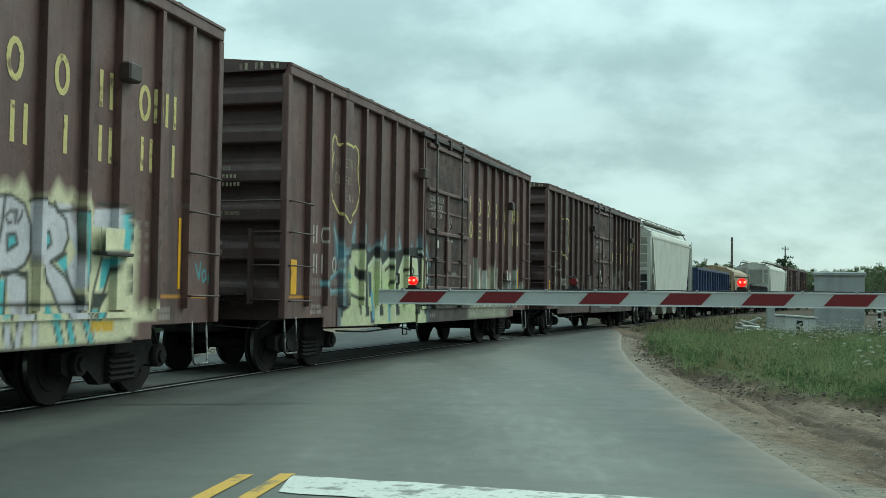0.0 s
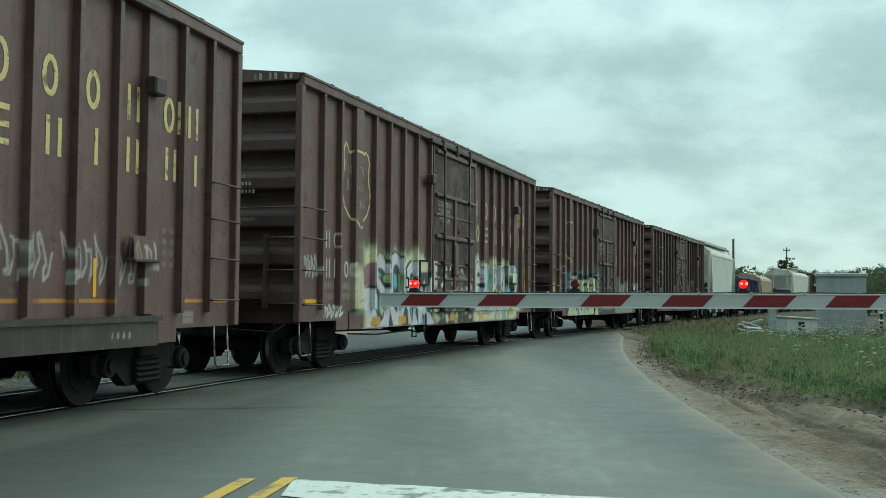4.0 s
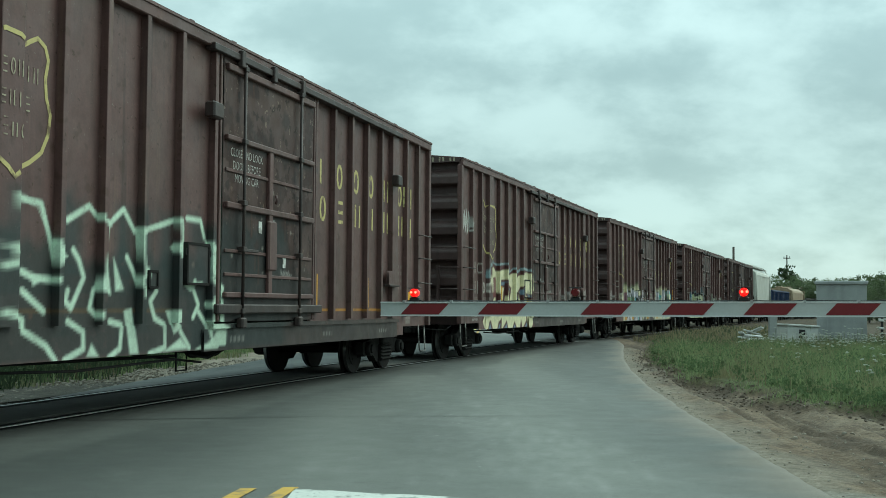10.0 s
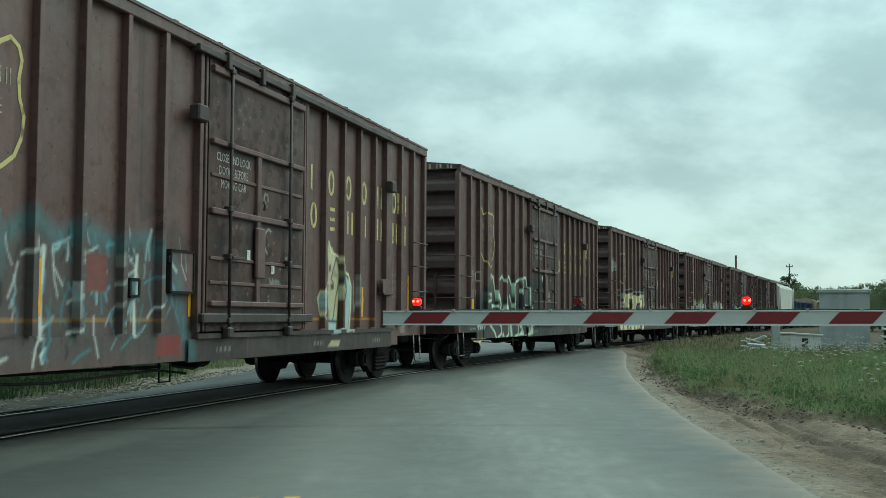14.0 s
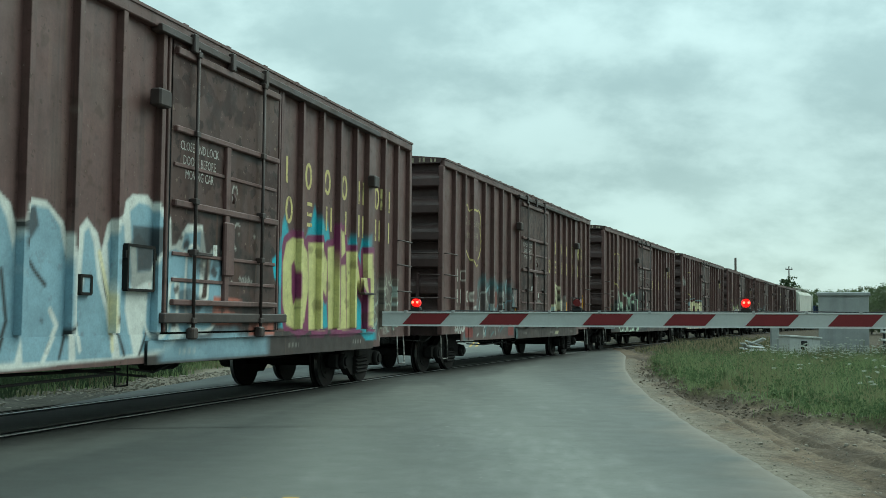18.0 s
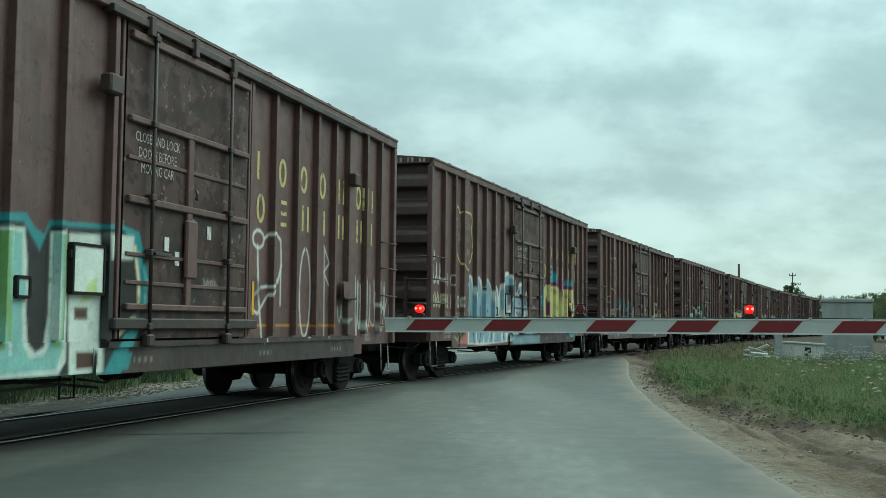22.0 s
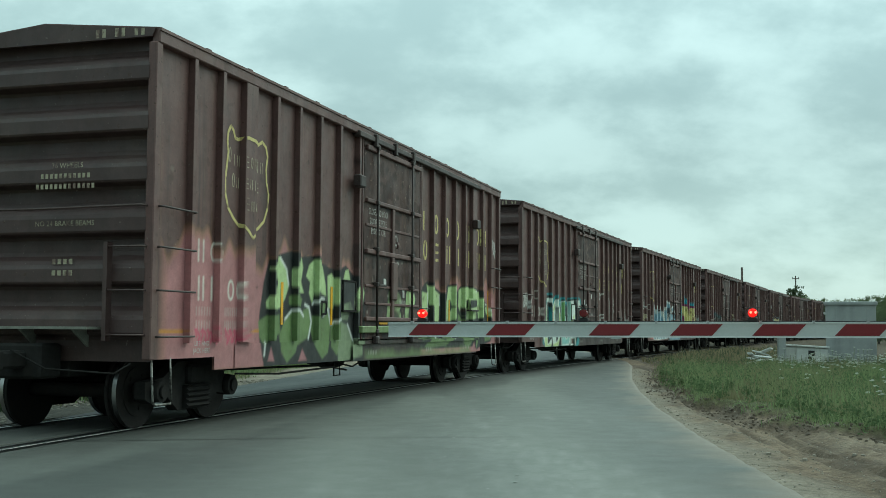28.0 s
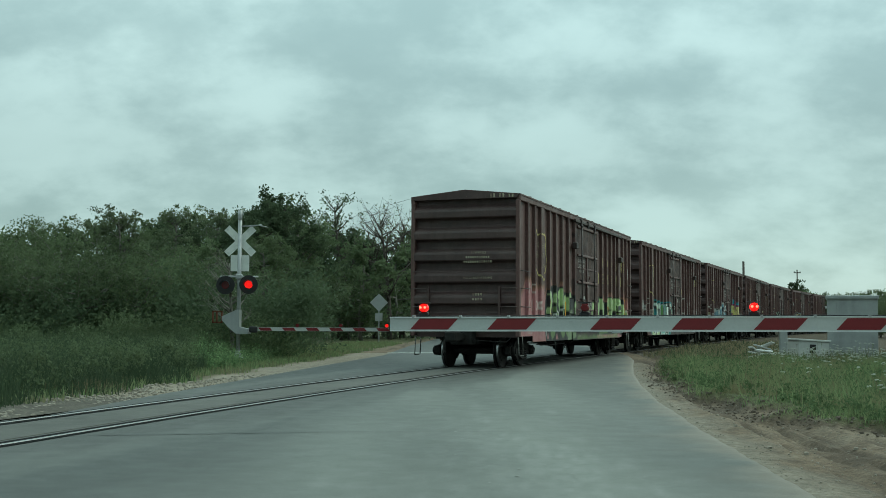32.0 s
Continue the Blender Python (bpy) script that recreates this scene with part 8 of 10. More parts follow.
    m["brake_box"] = Shape().box(-0.20, -0.02, 0.3, 0.75, 1.45, 1.85, 0.04).disc((-0.26, 0.52, 1.65), 0.26, 0.03, "x", 20).mesh("hand_brake", CAR_END)
    # the side away from the road
    s = Shape().box(REAR + 0.05, CAR_L - 0.05, PANEL_Y - 0.02, PANEL_Y, 0.86, 4.45)
    for x in RIBS:
        s.box(x - rib_half(x), x + rib_half(x), PANEL_Y, CAR_HALF, 1.0, 4.43)
    s.box(REAR, CAR_L, 1.44, 1.545, 4.43, 4.60)
    s.box(2.0, 13.6, PANEL_Y - 0.02, PANEL_Y + 0.014, 0.68, 0.95)
    s.box(DOOR_A, DOOR_B, PANEL_Y, 1.53, 1.1, 4.3)
    m["off_side"] = s.mesh("off_side_wall", CAR)
    m["emblem"] = emblem_shape().mesh("emblem", YELLOW_LETTER)
    m["emblem_text"] = emblem_text().mesh("emblem_lettering", CREAM_LETTER)
    m["figures"] = name_figures()
    s = Shape()
    for k, (n, z) in enumerate(((11, 2.91), (13, 2.79))):
        for i in range(n):
            y = -0.36 - (n / 2 - i) * 0.062
            s.box(-0.047, -0.043, y, y + 0.036, z, z + 0.055)
    for k in range(2):
        for i in range(4):
            s.box(-0.047, -0.041, -0.5 + i * 0.075, -0.455 + i * 0.075, 1.92 - k * 0.13, 1.98 - k * 0.13)
    m["end_text"] = s.mesh("end_lettering", CREAM_LETTER)
    m["end_words"] = []
    for line, y, z in (("36 WHEELS", -0.40, 3.03), ("NO 24 BRAKE BEAMS", -0.38, 2.36)):
        cu = bpy.data.curves.new("end_notice", "FONT")
        cu.body, cu.size, cu.align_x, cu.extrude, cu.resolution_u = line, 0.085, "CENTER", 0.0, 2
        ob = bpy.data.objects.new("end_notice", cu)
        me = bpy.data.meshes.new_from_object(ob)
        me.transform(pose(-0.048, y, z, 90, 0, -90))
        me.materials.append(CREAM_LETTER)
        bpy.data.objects.remove(ob)
        m["end_words"].append(me)
    s = Shape()
    for i, g in enumerate((0, 1, 3, 4, 6, 7)):
        y = -0.72 - g * 0.085
        s.box(-0.034, -0.031, y - 0.045, y, 4.52, 4.62 - (0.02 if g > 5 else 0))
    m["end_number"] = s.mesh("end_number", CREAM_LETTER)
    return m


BOXCAR = boxcar_meshes()
MOSSY = car_steel("mossy_sprayed_steel", (0.15, 0.22, 0.085), 0.5)


def door_words():
    """The notice on the door, in three centred lines."""
    made = []
    for i, line in enumerate(("CLOSE AND LOCK", "DOORS BEFORE", "MOVING CAR")):
        cu = bpy.data.curves.new("door_notice", "FONT")
        cu.body, cu.size, cu.align_x, cu.extrude, cu.resolution_u = line, 0.155, "CENTER", 0.0, 2
        ob = bpy.data.objects.new("door_notice", cu)
        me = bpy.data.meshes.new_from_object(ob)
        me.transform(pose(0, 0, 0, 90, 0, 0) @ Matrix.Diagonal((0.74, 1, 1, 1)))
        me.transform(pose(7.06, -1.537, 3.14 - i * 0.165))
        me.materials.append(WHITE_LETTER)
        made.append(me)
        bpy.data.objects.remove(ob)
    return made


NOTICE = door_words()


def lift_words():
    made = []
    for i, line in enumerate(("LIFT AND", "JACK HERE")):
        cu = bpy.data.curves.new("lift_notice", "FONT")
        cu.body, cu.size, cu.align_x, cu.extrude, cu.resolution_u = line, 0.085, "CENTER", 0.0, 2
        ob = bpy.data.objects.new("lift_notice", cu)
        me = bpy.data.meshes.new_from_object(ob)
        me.transform(pose(1.16, -PANEL_Y - 0.004, 0.985 - i * 0.088, 90, 0, 0))
        me.materials.append(WHITE_LETTER)
        made.append(me)
        bpy.data.objects.remove(ob)
    return made


LIFT = lift_words()


def strip_mesh(x, z0, z1, w=0.075):
    y = skin(x)
    return Shape().box(x - w / 2, x + w / 2, -y - 0.008, -y - 0.002, z0, z1).mesh("reflector", REFLECTOR)


def boxcar(label, art, steel, strips, blank=False, step=FINE, spin=None):
    """A boxcar with its right side to the road."""
    car = thing("boxcar", Matrix(), label, "boxcar", "boxcars of the train")
    sp = flaked_door(art(), len(label) + 3)
    bays = [REAR + 0.05] + list(RIBS[:8]) + [DOOR_A - 0.02]
    bays2 = [DOOR_B + 0.02] + list(RIBS[8:]) + [CAR_L - 0.05]
    for row in (bays, bays2):
        for a, b in zip(row, row[1:]):
            low = 0.84 if b < 1.6 or a > 13.9 else 0.68
            near_mark = step * (0.72 if b < 2.4 or a > 13.8 else 1.0)
            s = grid_sheet(Shape(), spaced(a, b, near_mark), side_heights(4.45, low, near_mark), PANEL_Y)
            part("side_panel", coat(s.mesh("side_panel", steel), sp), None, car)
    for x in RIBS:
        ob = part("rib", rib_shape(x, sp, step * 1.15), None, car)
        ob.data.materials[0] = steel
    # door
    s = grid_sheet(Shape(), spaced(DOOR_A, DOOR_B, step), side_heights(4.38, 1.02, step, True), 1.53)
    door = part("sliding_door", coat(s.mesh("sliding_door", CAR_DOOR), sp), None, car, "rust-blotched brown steel sliding door, shut")
    for k in ("top_rail", "upper_rail", "middle_rail", "lower_rail", "stiffener", "mid_post", "latch"):
        part(k if k not in ("mid_post", "latch") else {"mid_post": "middle_post", "latch": "door_latch"}[k], BOXCAR[k], None, door)
    for x in (6.86, 8.72):
        part("lock_rod", BOXCAR["lock_rod"], None, door, at=pose(x, 0, 0))
    part("rod_handle", BOXCAR["rod_handle"], None, door, at=pose(6.86, 0, 0))
    for me in NOTICE:
        part("door_notice", me, None, door, "white stencilled notice")
    for me in LIFT:
        tagged(part("lift_notice", me, None, car, "small white stencilled notice"), "small white stencilled notice", kind="stuff")
    rng = random.Random(len(label) * 7 + int(strips[0][0] * 100) if strips else 5)
    for k in range(3):
        x, z = rng.uniform(7.1, 8.5), rng.uniform(1.75, 2.2)
        if abs(x - 7.78) > 0.2:
            part("placard", Shape().box(x, x + 0.10, -1.540, -1.533, z, z + 0.16), PLACARD, door)
    s = grid_sheet(Shape(), spaced(6.02, 13.60, step * 1.6), spaced(0.66, 0.93, step * 1.6), 1.50, 0.03)
    part("side_sill", coat(s.mesh("side_sill", CAR_SILL), sp), None, car)
    s = grid_sheet(Shape(), spaced(6.18, 13.62, step * 1.6), spaced(0.935, 0.995, step), 1.54, 0.09)
    part("lower_ledge", coat(s.mesh("lower_ledge", CAR_SILL), sp), None, car)
    s = grid_sheet(Shape(), spaced(2.0, 6.02, step), spaced(0.68, 1.0, step), PANEL_Y + 0.012, 0.02)
    part("side_sill", coat(s.mesh("side_sill", steel), sp), None, car)
    for x in (DOOR_A - 0.09, DOOR_B + 0.03):
        part("door_post", BOXCAR["post"], None, car, at=pose(x, 0, 1.02))
    for k in ("roof", "eave_rail", "door_track", "lower_track", "underframe", "brake_rod", "air_tank", "brake_cylinder", "off_side"):
        name = {"air_tank": "air_reservoir", "off_side": "off_side_wall"}.get(k, k)
        me = BOXCAR[k]
        if k == "lower_track" and art is art_seven:
            # the spray runs over the track too
            me = me.copy()
            me.materials[0] = MOSSY
        part(name, me, None, car)
    flip = Matrix.Diagonal((1, -1, 1, 1))
    rear, front = pose(REAR, 0, 0), pose(CAR_L, 0, 0, 0, 0, 180)
    for m in (rear, front):
        part("end_wall", BOXCAR["end_wall"], None, car, "pressed steel end with broad ridges", at=m)
        part("hand_rail", BOXCAR["hand_rail"], None, car, at=m)
        part("coupler", BOXCAR["coupler"], None, car, at=m)
        part("brake_hose", BOXCAR["brake_hose"], None, car, at=m)
        part("cut_lever", BOXCAR["cut_lever"], None, car, at=m)
        part("end_platform", BOXCAR["end_platform" if art is art_seven else "shaded_platform"], None, car, "steel grating crossover step", at=m)
        tagged(part("end_number", BOXCAR["end_number"], None, car, at=m), kind="stuff")
        for y in (1, -1):
            q = m if y > 0 else m @ flip
            part("corner_post", BOXCAR["corner_post"], None, car, at=q)
            part("ladder_stile", BOXCAR["stile"], None, car, at=q)
            part("sill_step", BOXCAR["stirrup"], None, car, at=q)
            for z in (1.12, 1.62, 2.11):
                part("end_rung", BOXCAR["end_rung"], None, car, at=q @ pose(0, 0, z))
    tagged(part("end_lettering", BOXCAR["end_text"], None, car, at=rear), kind="stuff")
    for me in BOXCAR["end_words"]:
        tagged(part("end_notice", me, None, car, at=rear), "small pale stencilled notice", kind="stuff")
    part("hand_brake", BOXCAR["brake_box"], None, car, at=front)
    for z in (1.10, 1.62, 2.11, 2.57):
        part("rung", BOXCAR["rung"], None, car, at=pose(REAR + 0.07, 0, z))
        part("rung", BOXCAR["rung"], None, car, at=pose(CAR_L - 0.85, 0, z + 0.07))
    for x, z in ((6.05, 3.62), (13.3, 3.55)):
        part("stop_block", BOXCAR["stop_block"], None, car, at=pose(x, 0, z))
    for name, x0, x1, z0, z1, y in (("tack_board", 5.56, 6.10, 1.48, 1.96, 1.505), ("route_board", 4.74, 4.92, 1.42, 1.60, 1.485), ("tack_board", 12.86, 13.36, 1.62, 1.87, 1.585)):
        s = grid_sheet(Shape(), spaced(x0, x1, step), spaced(z0, z1, step), y, 0.05)
        board = part(name, coat(s.mesh(name, steel), sp), None, car)
        if x0 > 12:
            part("board_shelf", Shape().box(x0 - 0.02, x1 + 0.03, -y - 0.03, -y + 0.10, z0 - 0.035, z0, 0.006), GRIMY_SHADE, board, "dark steel ledge")
            continue
        f = Shape()
        for a, b, c, d in ((x0 - 0.015, x0 + 0.015, z0, z1), (x1 - 0.015, x1 + 0.015, z0, z1), (x0, x1, z0 - 0.015, z0 + 0.015), (x0, x1, z1 - 0.015, z1 + 0.015)):
            f.box(a, b, -y - 0.012, -y + 0.055, c, d)
        if name == "tack_board":
            f.box(x0 - 0.05, x0 - 0.015, -y - 0.006, -y + 0.05, z1 - 0.14, z1 - 0.06).box(x1 + 0.015, x1 + 0.05, -y - 0.006, -y + 0.05, z1 - 0.14, z1 - 0.06)
        part("board_frame", f, GREASE, board, "dark steel rim")
    part("emblem", BOXCAR["emblem"], None, car, "faded yellow shield outline")
    if not blank:
        tagged(part("emblem_lettering", BOXCAR["emblem_text"], None, car), kind="stuff")
    for name, me in BOXCAR["figures"]:
        part(name, me, None, car, "faded yellow paint stroke")
    for x, z0, z1, w in strips:
        part("reflector", strip_mesh(x, z0, z1, w), None, car, "yellow reflective tape")
    for x in (1.65, CAR_L - 1.65):
        add_truck(car, x, spin)
    return car


# ---------------------------------------------------------------- other cars at the head of the train
def ribbed_gondola(label, mat, length, top, spin=None):
    car = thing("gondola", Matrix(), label, "gondola car", "cars at the head of the train")
    for sg in (-1, 1):
        part("side_wall", Shape().box(0.1, length - 0.1, sg * 1.40 - 0.02, sg * 1.40 + 0.02, 1.0, top), mat, car)
        part("top_rail", Shape().box(0.05, length - 0.05, sg * 1.44 - 0.07, sg * 1.44 + 0.07, top - 0.10, top + 0.04, 0.01), mat, car)
        n = int(length / 1.05)
        for i in range(n + 1):
            x = 0.2 + (length - 0.4) * i / n
            part("stake", Shape().box(x - 0.06, x + 0.06, min(sg * 1.42, sg * 1.53), max(sg * 1.42, sg * 1.53), 0.95, top - 0.08, 0.01), mat, car)
        part("side_sill", Shape().box(0.0, length, sg * 1.46 - 0.05, sg * 1.46 + 0.05, 0.82, 1.05, 0.01), mat, car)
    for x in (0.08, length - 0.08):
        s = Shape().box(x - 0.03, x + 0.03, -1.4, 1.4, 1.0, top)
        for z in (1.3, 1.8, 2.3):
            s.box(x - 0.10, x + 0.10, -1.4, 1.4, z - 0.08, z + 0.08, 0.02)
        part("end_wall", s, mat, car)
    part("floor", Shape().box(0.05, length - 0.05, -1.42, 1.42, 0.86, 1.02), GREASE, car)
    for m in (Matrix(), pose(length, 0, 0, 0, 0, 180)):
        part("coupler", BOXCAR["coupler"], None, car, at=m)
    for x in (1.65, length - 1.65):
        add_truck(car, x)
    return car


def covered_hopper(label, mat, length, top, rails=True):
    """A covered hopper: slab sides curving in at the roof, open slanted ends behind posts, a railed roof walk."""
    car = thing("covered_hopper", Matrix(), label, "hopper car", "cars at the head of the train")
    a, b = 1.9, length - 1.9
    sec = [(-1.50, 1.15), (-1.52, top - 0.75), (-1.42, top - 0.50), (-0.95, top - 0.22), (0.0, top - 0.14), (0.95, top - 0.22), (1.42, top - 0.50), (1.52, top - 0.75), (1.50, 1.15)]
    s = Shape()
    n = len(sec)
    # the shell leans in at both ends below the shoulder
    for x, low in ((a - 1.0, 0), (b + 1.0, 0)):
        for y, z in sec:
            dx = 0 if z > 2.6 else (1.15 if x < length / 2 else -1.15)
            s.v.append((x + dx, y, z))
    s.f = [(i, i + n, i + 1 + n, i + 1) for i in range(n - 1)] + [tuple(range(n)), tuple(range(2 * n - 1, n - 1, -1))]
    s.smooth = [False] * len(s.f)
    part("tank_body", s, mat, car)
    for k in range(3):
        x = length * (0.27 + 0.23 * k)
        part("outlet", Shape().prism([(x - 1.3, 1.2), (x + 1.3, 1.2), (x + 0.35, 0.42), (x - 0.35, 0.42)], -1.1, 1.1, "y"), mat, car)
    for sg in (-1, 1):
        part("side_sill", Shape().box(0.05, length - 0.05, sg * 1.48 - 0.06, sg * 1.48 + 0.06, 0.95, 1.22, 0.01), mat, car)
        for x in (0.35, length - 0.35):
            part("end_post", Shape().box(x - 0.07, x + 0.07, sg * 1.44 - 0.06, sg * 1.44 + 0.06, 1.2, top - 0.62), mat, car)
            part("corner_ladder", Shape().tube([(x, sg * 1.55, 1.2), (x, sg * 1.55, top - 0.45)], 0.03, 6), mat, car)
        part("slope_rib", Shape().prism([(0.9, 2.55), (1.05, 2.55), (1.75, 1.2), (1.60, 1.2)], sg * 1.51 - 0.03, sg * 1.51 + 0.03, "y"), mat, car)
        part("eave_strip", Shape().box(0.4, length - 0.4, sg * 1.50 - 0.04, sg * 1.50 + 0.04, top - 0.80, top - 0.70), mat, car)
    for x, d in ((0.35, 1), (length - 0.35, -1)):
        part("end_beam", Shape().box(x - 0.07, x + 0.07, -1.5, 1.5, top - 0.72, top - 0.58), mat, car)
        part("end_beam", Shape().box(x - 0.06, x + 0.06, -1.5, 1.5, 2.45, 2.6), mat, car)
        for k in range(6):
            part("ladder_rung", Shape().box(x - 0.03, x + 0.03, -1.46, -0.95, 1.5 + k * 0.42, 1.55 + k * 0.42), mat, car)
        for y in (-0.95, 0.5):
            part("end_strut", Shape().box(x - 0.05, x + 0.05, y - 0.05, y + 0.05, 1.2, top - 0.66), mat, car)
        part("slope_sheet", Shape().prism([(x, 1.25), (x + d * 1.6, 2.6), (x + d * 1.6, 2.5), (x + d * 0.1, 1.2)], -1.4, 1.4, "y"), GREASE, car)
    part("roof_hatch", Shape().box(1.2, length - 1.2, -0.35, 0.35, top - 0.16, top - 0.02, 0.03), mat, car)
    if rails:
        for sg in (-1, 1):
            pts = [(0.35, sg * 1.2, top - 0.35), (0.5, sg * 0.95, top + 0.12), (length - 0.5, sg * 0.95, top + 0.12), (length - 0.35, sg * 1.2, top - 0.35)]
            part("walk_rail", Shape().tube(pts, 0.035, 6), mat, car)
            part("roof_walk", Shape().box(0.5, length - 0.5, sg * 0.95 - 0.25, sg * 0.95 + 0.25, top - 0.10, top - 0.04), STEP_PALE, car)
            for i in range(9):
                x = 0.7 + (length - 1.4) * i / 8
                part("rail_post", Shape().box(x - 0.025, x + 0.025, sg * 0.95 - 0.02, sg * 0.95 + 0.02, top - 0.10, top + 0.10), mat, car)
    part("centre_sill", Shape().box(0.1, length - 0.1, -0.3, 0.3, 0.65, 1.0), GREASE, car)
    for m in (Matrix(), pose(length, 0, 0, 0, 0, 180)):
        part("coupler", BOXCAR["coupler"], None, car, at=m)
    for x in (1.65, length - 1.65):
        add_truck(car, x)
    return car


# ---------------------------------------------------------------- the train, last car first
V = 0.075
SPIN = []
TRAIN = []


# how far the couplers let each car run ahead of an even spacing
SLACK = (0.09, 0.07, 0.09, 0.0, 0.17, 0.25, 0.15, 0.11, 0.09)


def couple(car, n):
    TRAIN.append((car, n * PITCH + SLACK[n], CAR_L))


couple(boxcar("last brown steel boxcar, pink and green spray-painted sides", art_seven, CAR_ART,
              ((0.90, 1.20, 2.12, 0.06), (3.40, 1.25, 1.85, V), (5.20, 1.25, 1.85, V), (9.66, 1.30, 1.8, V), (11.6, 1.30, 1.8, V), (14.80, 1.15, 2.1, 0.06), (7.35, 1.27, 1.31, 0.42)), spin=SPIN), 0)
couple(boxcar("brown steel boxcar with tall pale spray-painted forms edged teal", art_six, CAR_ART, ((1.2, 1.14, 1.18, 0.5), (9.75, 1.30, 1.75, 0.06)), spin=SPIN), 1)
couple(boxcar("brown steel boxcar sprayed steel-blue, white and yellow", art_five, CAR_ART, ((1.14, 1.06, 1.34, 0.36), (0.35, 1.14, 1.22, 0.4), (14.3, 1.05, 1.25, 0.2)), spin=SPIN), 2)
couple(boxcar("brown steel boxcar with flaking teal and white spray paint", art_four, CAR_ART, ((3.2, 1.2, 1.75, V), (6.1, 1.2, 1.7, 0.06), (11.9, 1.2, 1.7, V), (14.75, 1.2, 2.0, 0.06)), spin=SPIN), 3)
couple(boxcar("brown steel boxcar with broad mint-white spray-painted outlines", art_three, CAR_ART, ((1.10, 1.38, 1.62, 0.22), (0.35, 1.12, 1.20, 0.4), (9.72, 1.2, 1.72, 0.06), (12.1, 1.2, 1.72, 0.06), (14.45, 1.25, 1.5, 0.24)), spin=SPIN), 4)
couple(boxcar("brown steel boxcar with cream spray-painted blades edged dark red", art_two, CAR_ART, ((0.85, 1.0, 2.2, 0.05), (3.45, 1.2, 1.75, V), (6.05, 1.2, 1.7, 0.06), (9.7, 1.2, 1.6, 0.06), (12.3, 1.2, 1.6, 0.06)), spin=SPIN), 5)
couple(boxcar("brown steel boxcar with lilac-grey and cream spray paint", art_one, CAR_ART, ((0.92, 1.2, 2.2, 0.05), (0.45, 1.12, 1.18, 0.4), (14.75, 1.25, 2.1, 0.06)), spin=SPIN), 6)
couple(boxcar("brown steel boxcar with yellow-green spray paint under blue flames", art_none, CAR_ART, ((0.32, 1.2, 1.72, 0.2), (14.6, 1.2, 1.9, 0.06)), spin=SPIN), 7)
couple(boxcar("dark red-brown boxcar with little paint on it", art_lead, CAR_RED, ((0.4, 1.3, 1.7, 0.1),), step=0.05, spin=SPIN), 8)


head = 8 * PITCH + CAR_L + 2.2
for made, length in ((covered_hopper("off-white covered hopper with a railed roof walk", HOPPER_WHITE, 12.6, 4.75), 12.6),
                     (ribbed_gondola("dark blue ribbed gondola car", GONDOLA_BLUE, 14.4, 2.95), 14.4),
                     (covered_hopper("low tan covered hopper car", HOPPER_TAN, 11.0, 3.65, False), 11.0),
                     (ribbed_gondola("low dark steel gondola car", GONDOLA_DARK, 12.6, 2.4), 12.6),
                     (covered_hopper("far off-white covered hopper car", HOPPER_WHITE, 15.0, 4.75), 15.0)):
    TRAIN.append((made, head, length))
    head += length + 1.9
couple(boxcar("dark red-brown boxcar behind the far hopper", art_lead, CAR_RED, ((0.4, 1.3, 1.7, 0.1),), step=0.09), 0)
TRAIN[-1] = (TRAIN[-1][0], head, CAR_L)


# ---------------------------------------------------------------- crossing gates and what stands about
TAPE_WHITE = material("dulled_white_reflective_sheet", (0.46, 0.48, 0.47), 0.5, grain=((6.0, 0.06), (40.0, 0.05)), spots=((3.0, 0.55, 0.8, (0.33, 0.35, 0.34), 0.5),))
TRIM_HIGHLIGHT = material("white_trim_highlight", (0.62, 0.64, 0.63), 0.4, grain=((8.0, 0.08),))
TAPE_RED = material("dulled_red_reflective_sheet", (0.160, 0.009, 0.014), 0.5, grain=((6.0, 0.10), (40.0, 0.06)))
ALUMINIUM = material("weathered_aluminium", (0.35, 0.365, 0.365), 0.55, 0.4, grain=((2.0, 0.10), (30.0, 0.06)), spots=((1.2, 0.5, 0.7, (0.22, 0.23, 0.23), 0.6),), streak=((0.24, 0.25, 0.25), 0.4, 4.0))
GALV = material("galvanised_steel", (0.36, 0.37, 0.37), 0.5, 0.5, grain=((8.0, 0.15),))
LAMP_BLACK = material("matt_black_lamp_metal", (0.012, 0.012, 0.013), 0.6)
LENS_ON = glow("lit_red_lens", (0.9, 0.004, 0.006), 0.75)
LENS_CORE = glow("lit_red_lens_core", (1.0, 0.16, 0.10), 2.2)
LENS_OFF = material("unlit_red_lens", (0.12, 0.008, 0.010), 0.25)
SIGN_BACK = material("bare_aluminium_sign_back", (0.40, 0.41, 0.41), 0.5, 0.3, grain=((5.0, 0.08),))
SIGN_WHITE = material("chalky_pale_sign_sheet", (0.70, 0.72, 0.68), 0.6, grain=((5.0, 0.08),), spots=((4.0, 0.55, 0.7, (0.42, 0.43, 0.40), 0.6),))
BOX_WHITE = material("chalky_white_cabinet_paint", (0.50, 0.51, 0.49), 0.7, grain=((4.0, 0.1),), spots=((1.5, 0.5, 0.75, (0.34, 0.33, 0.30), 0.6),))
DARK_HOLE = material("dark_interior", (0.02, 0.02, 0.02), 0.9)
RUSTY = material("rusty_iron", (0.13, 0.045, 0.022), 0.85, grain=((10.0, 0.3),))
POLE_WOOD = material("weathered_pole_wood", (0.075, 0.062, 0.052), 0.9, grain=((3.0, 0.2),), streak=((0.04, 0.032, 0.028), 0.6, 9.0))


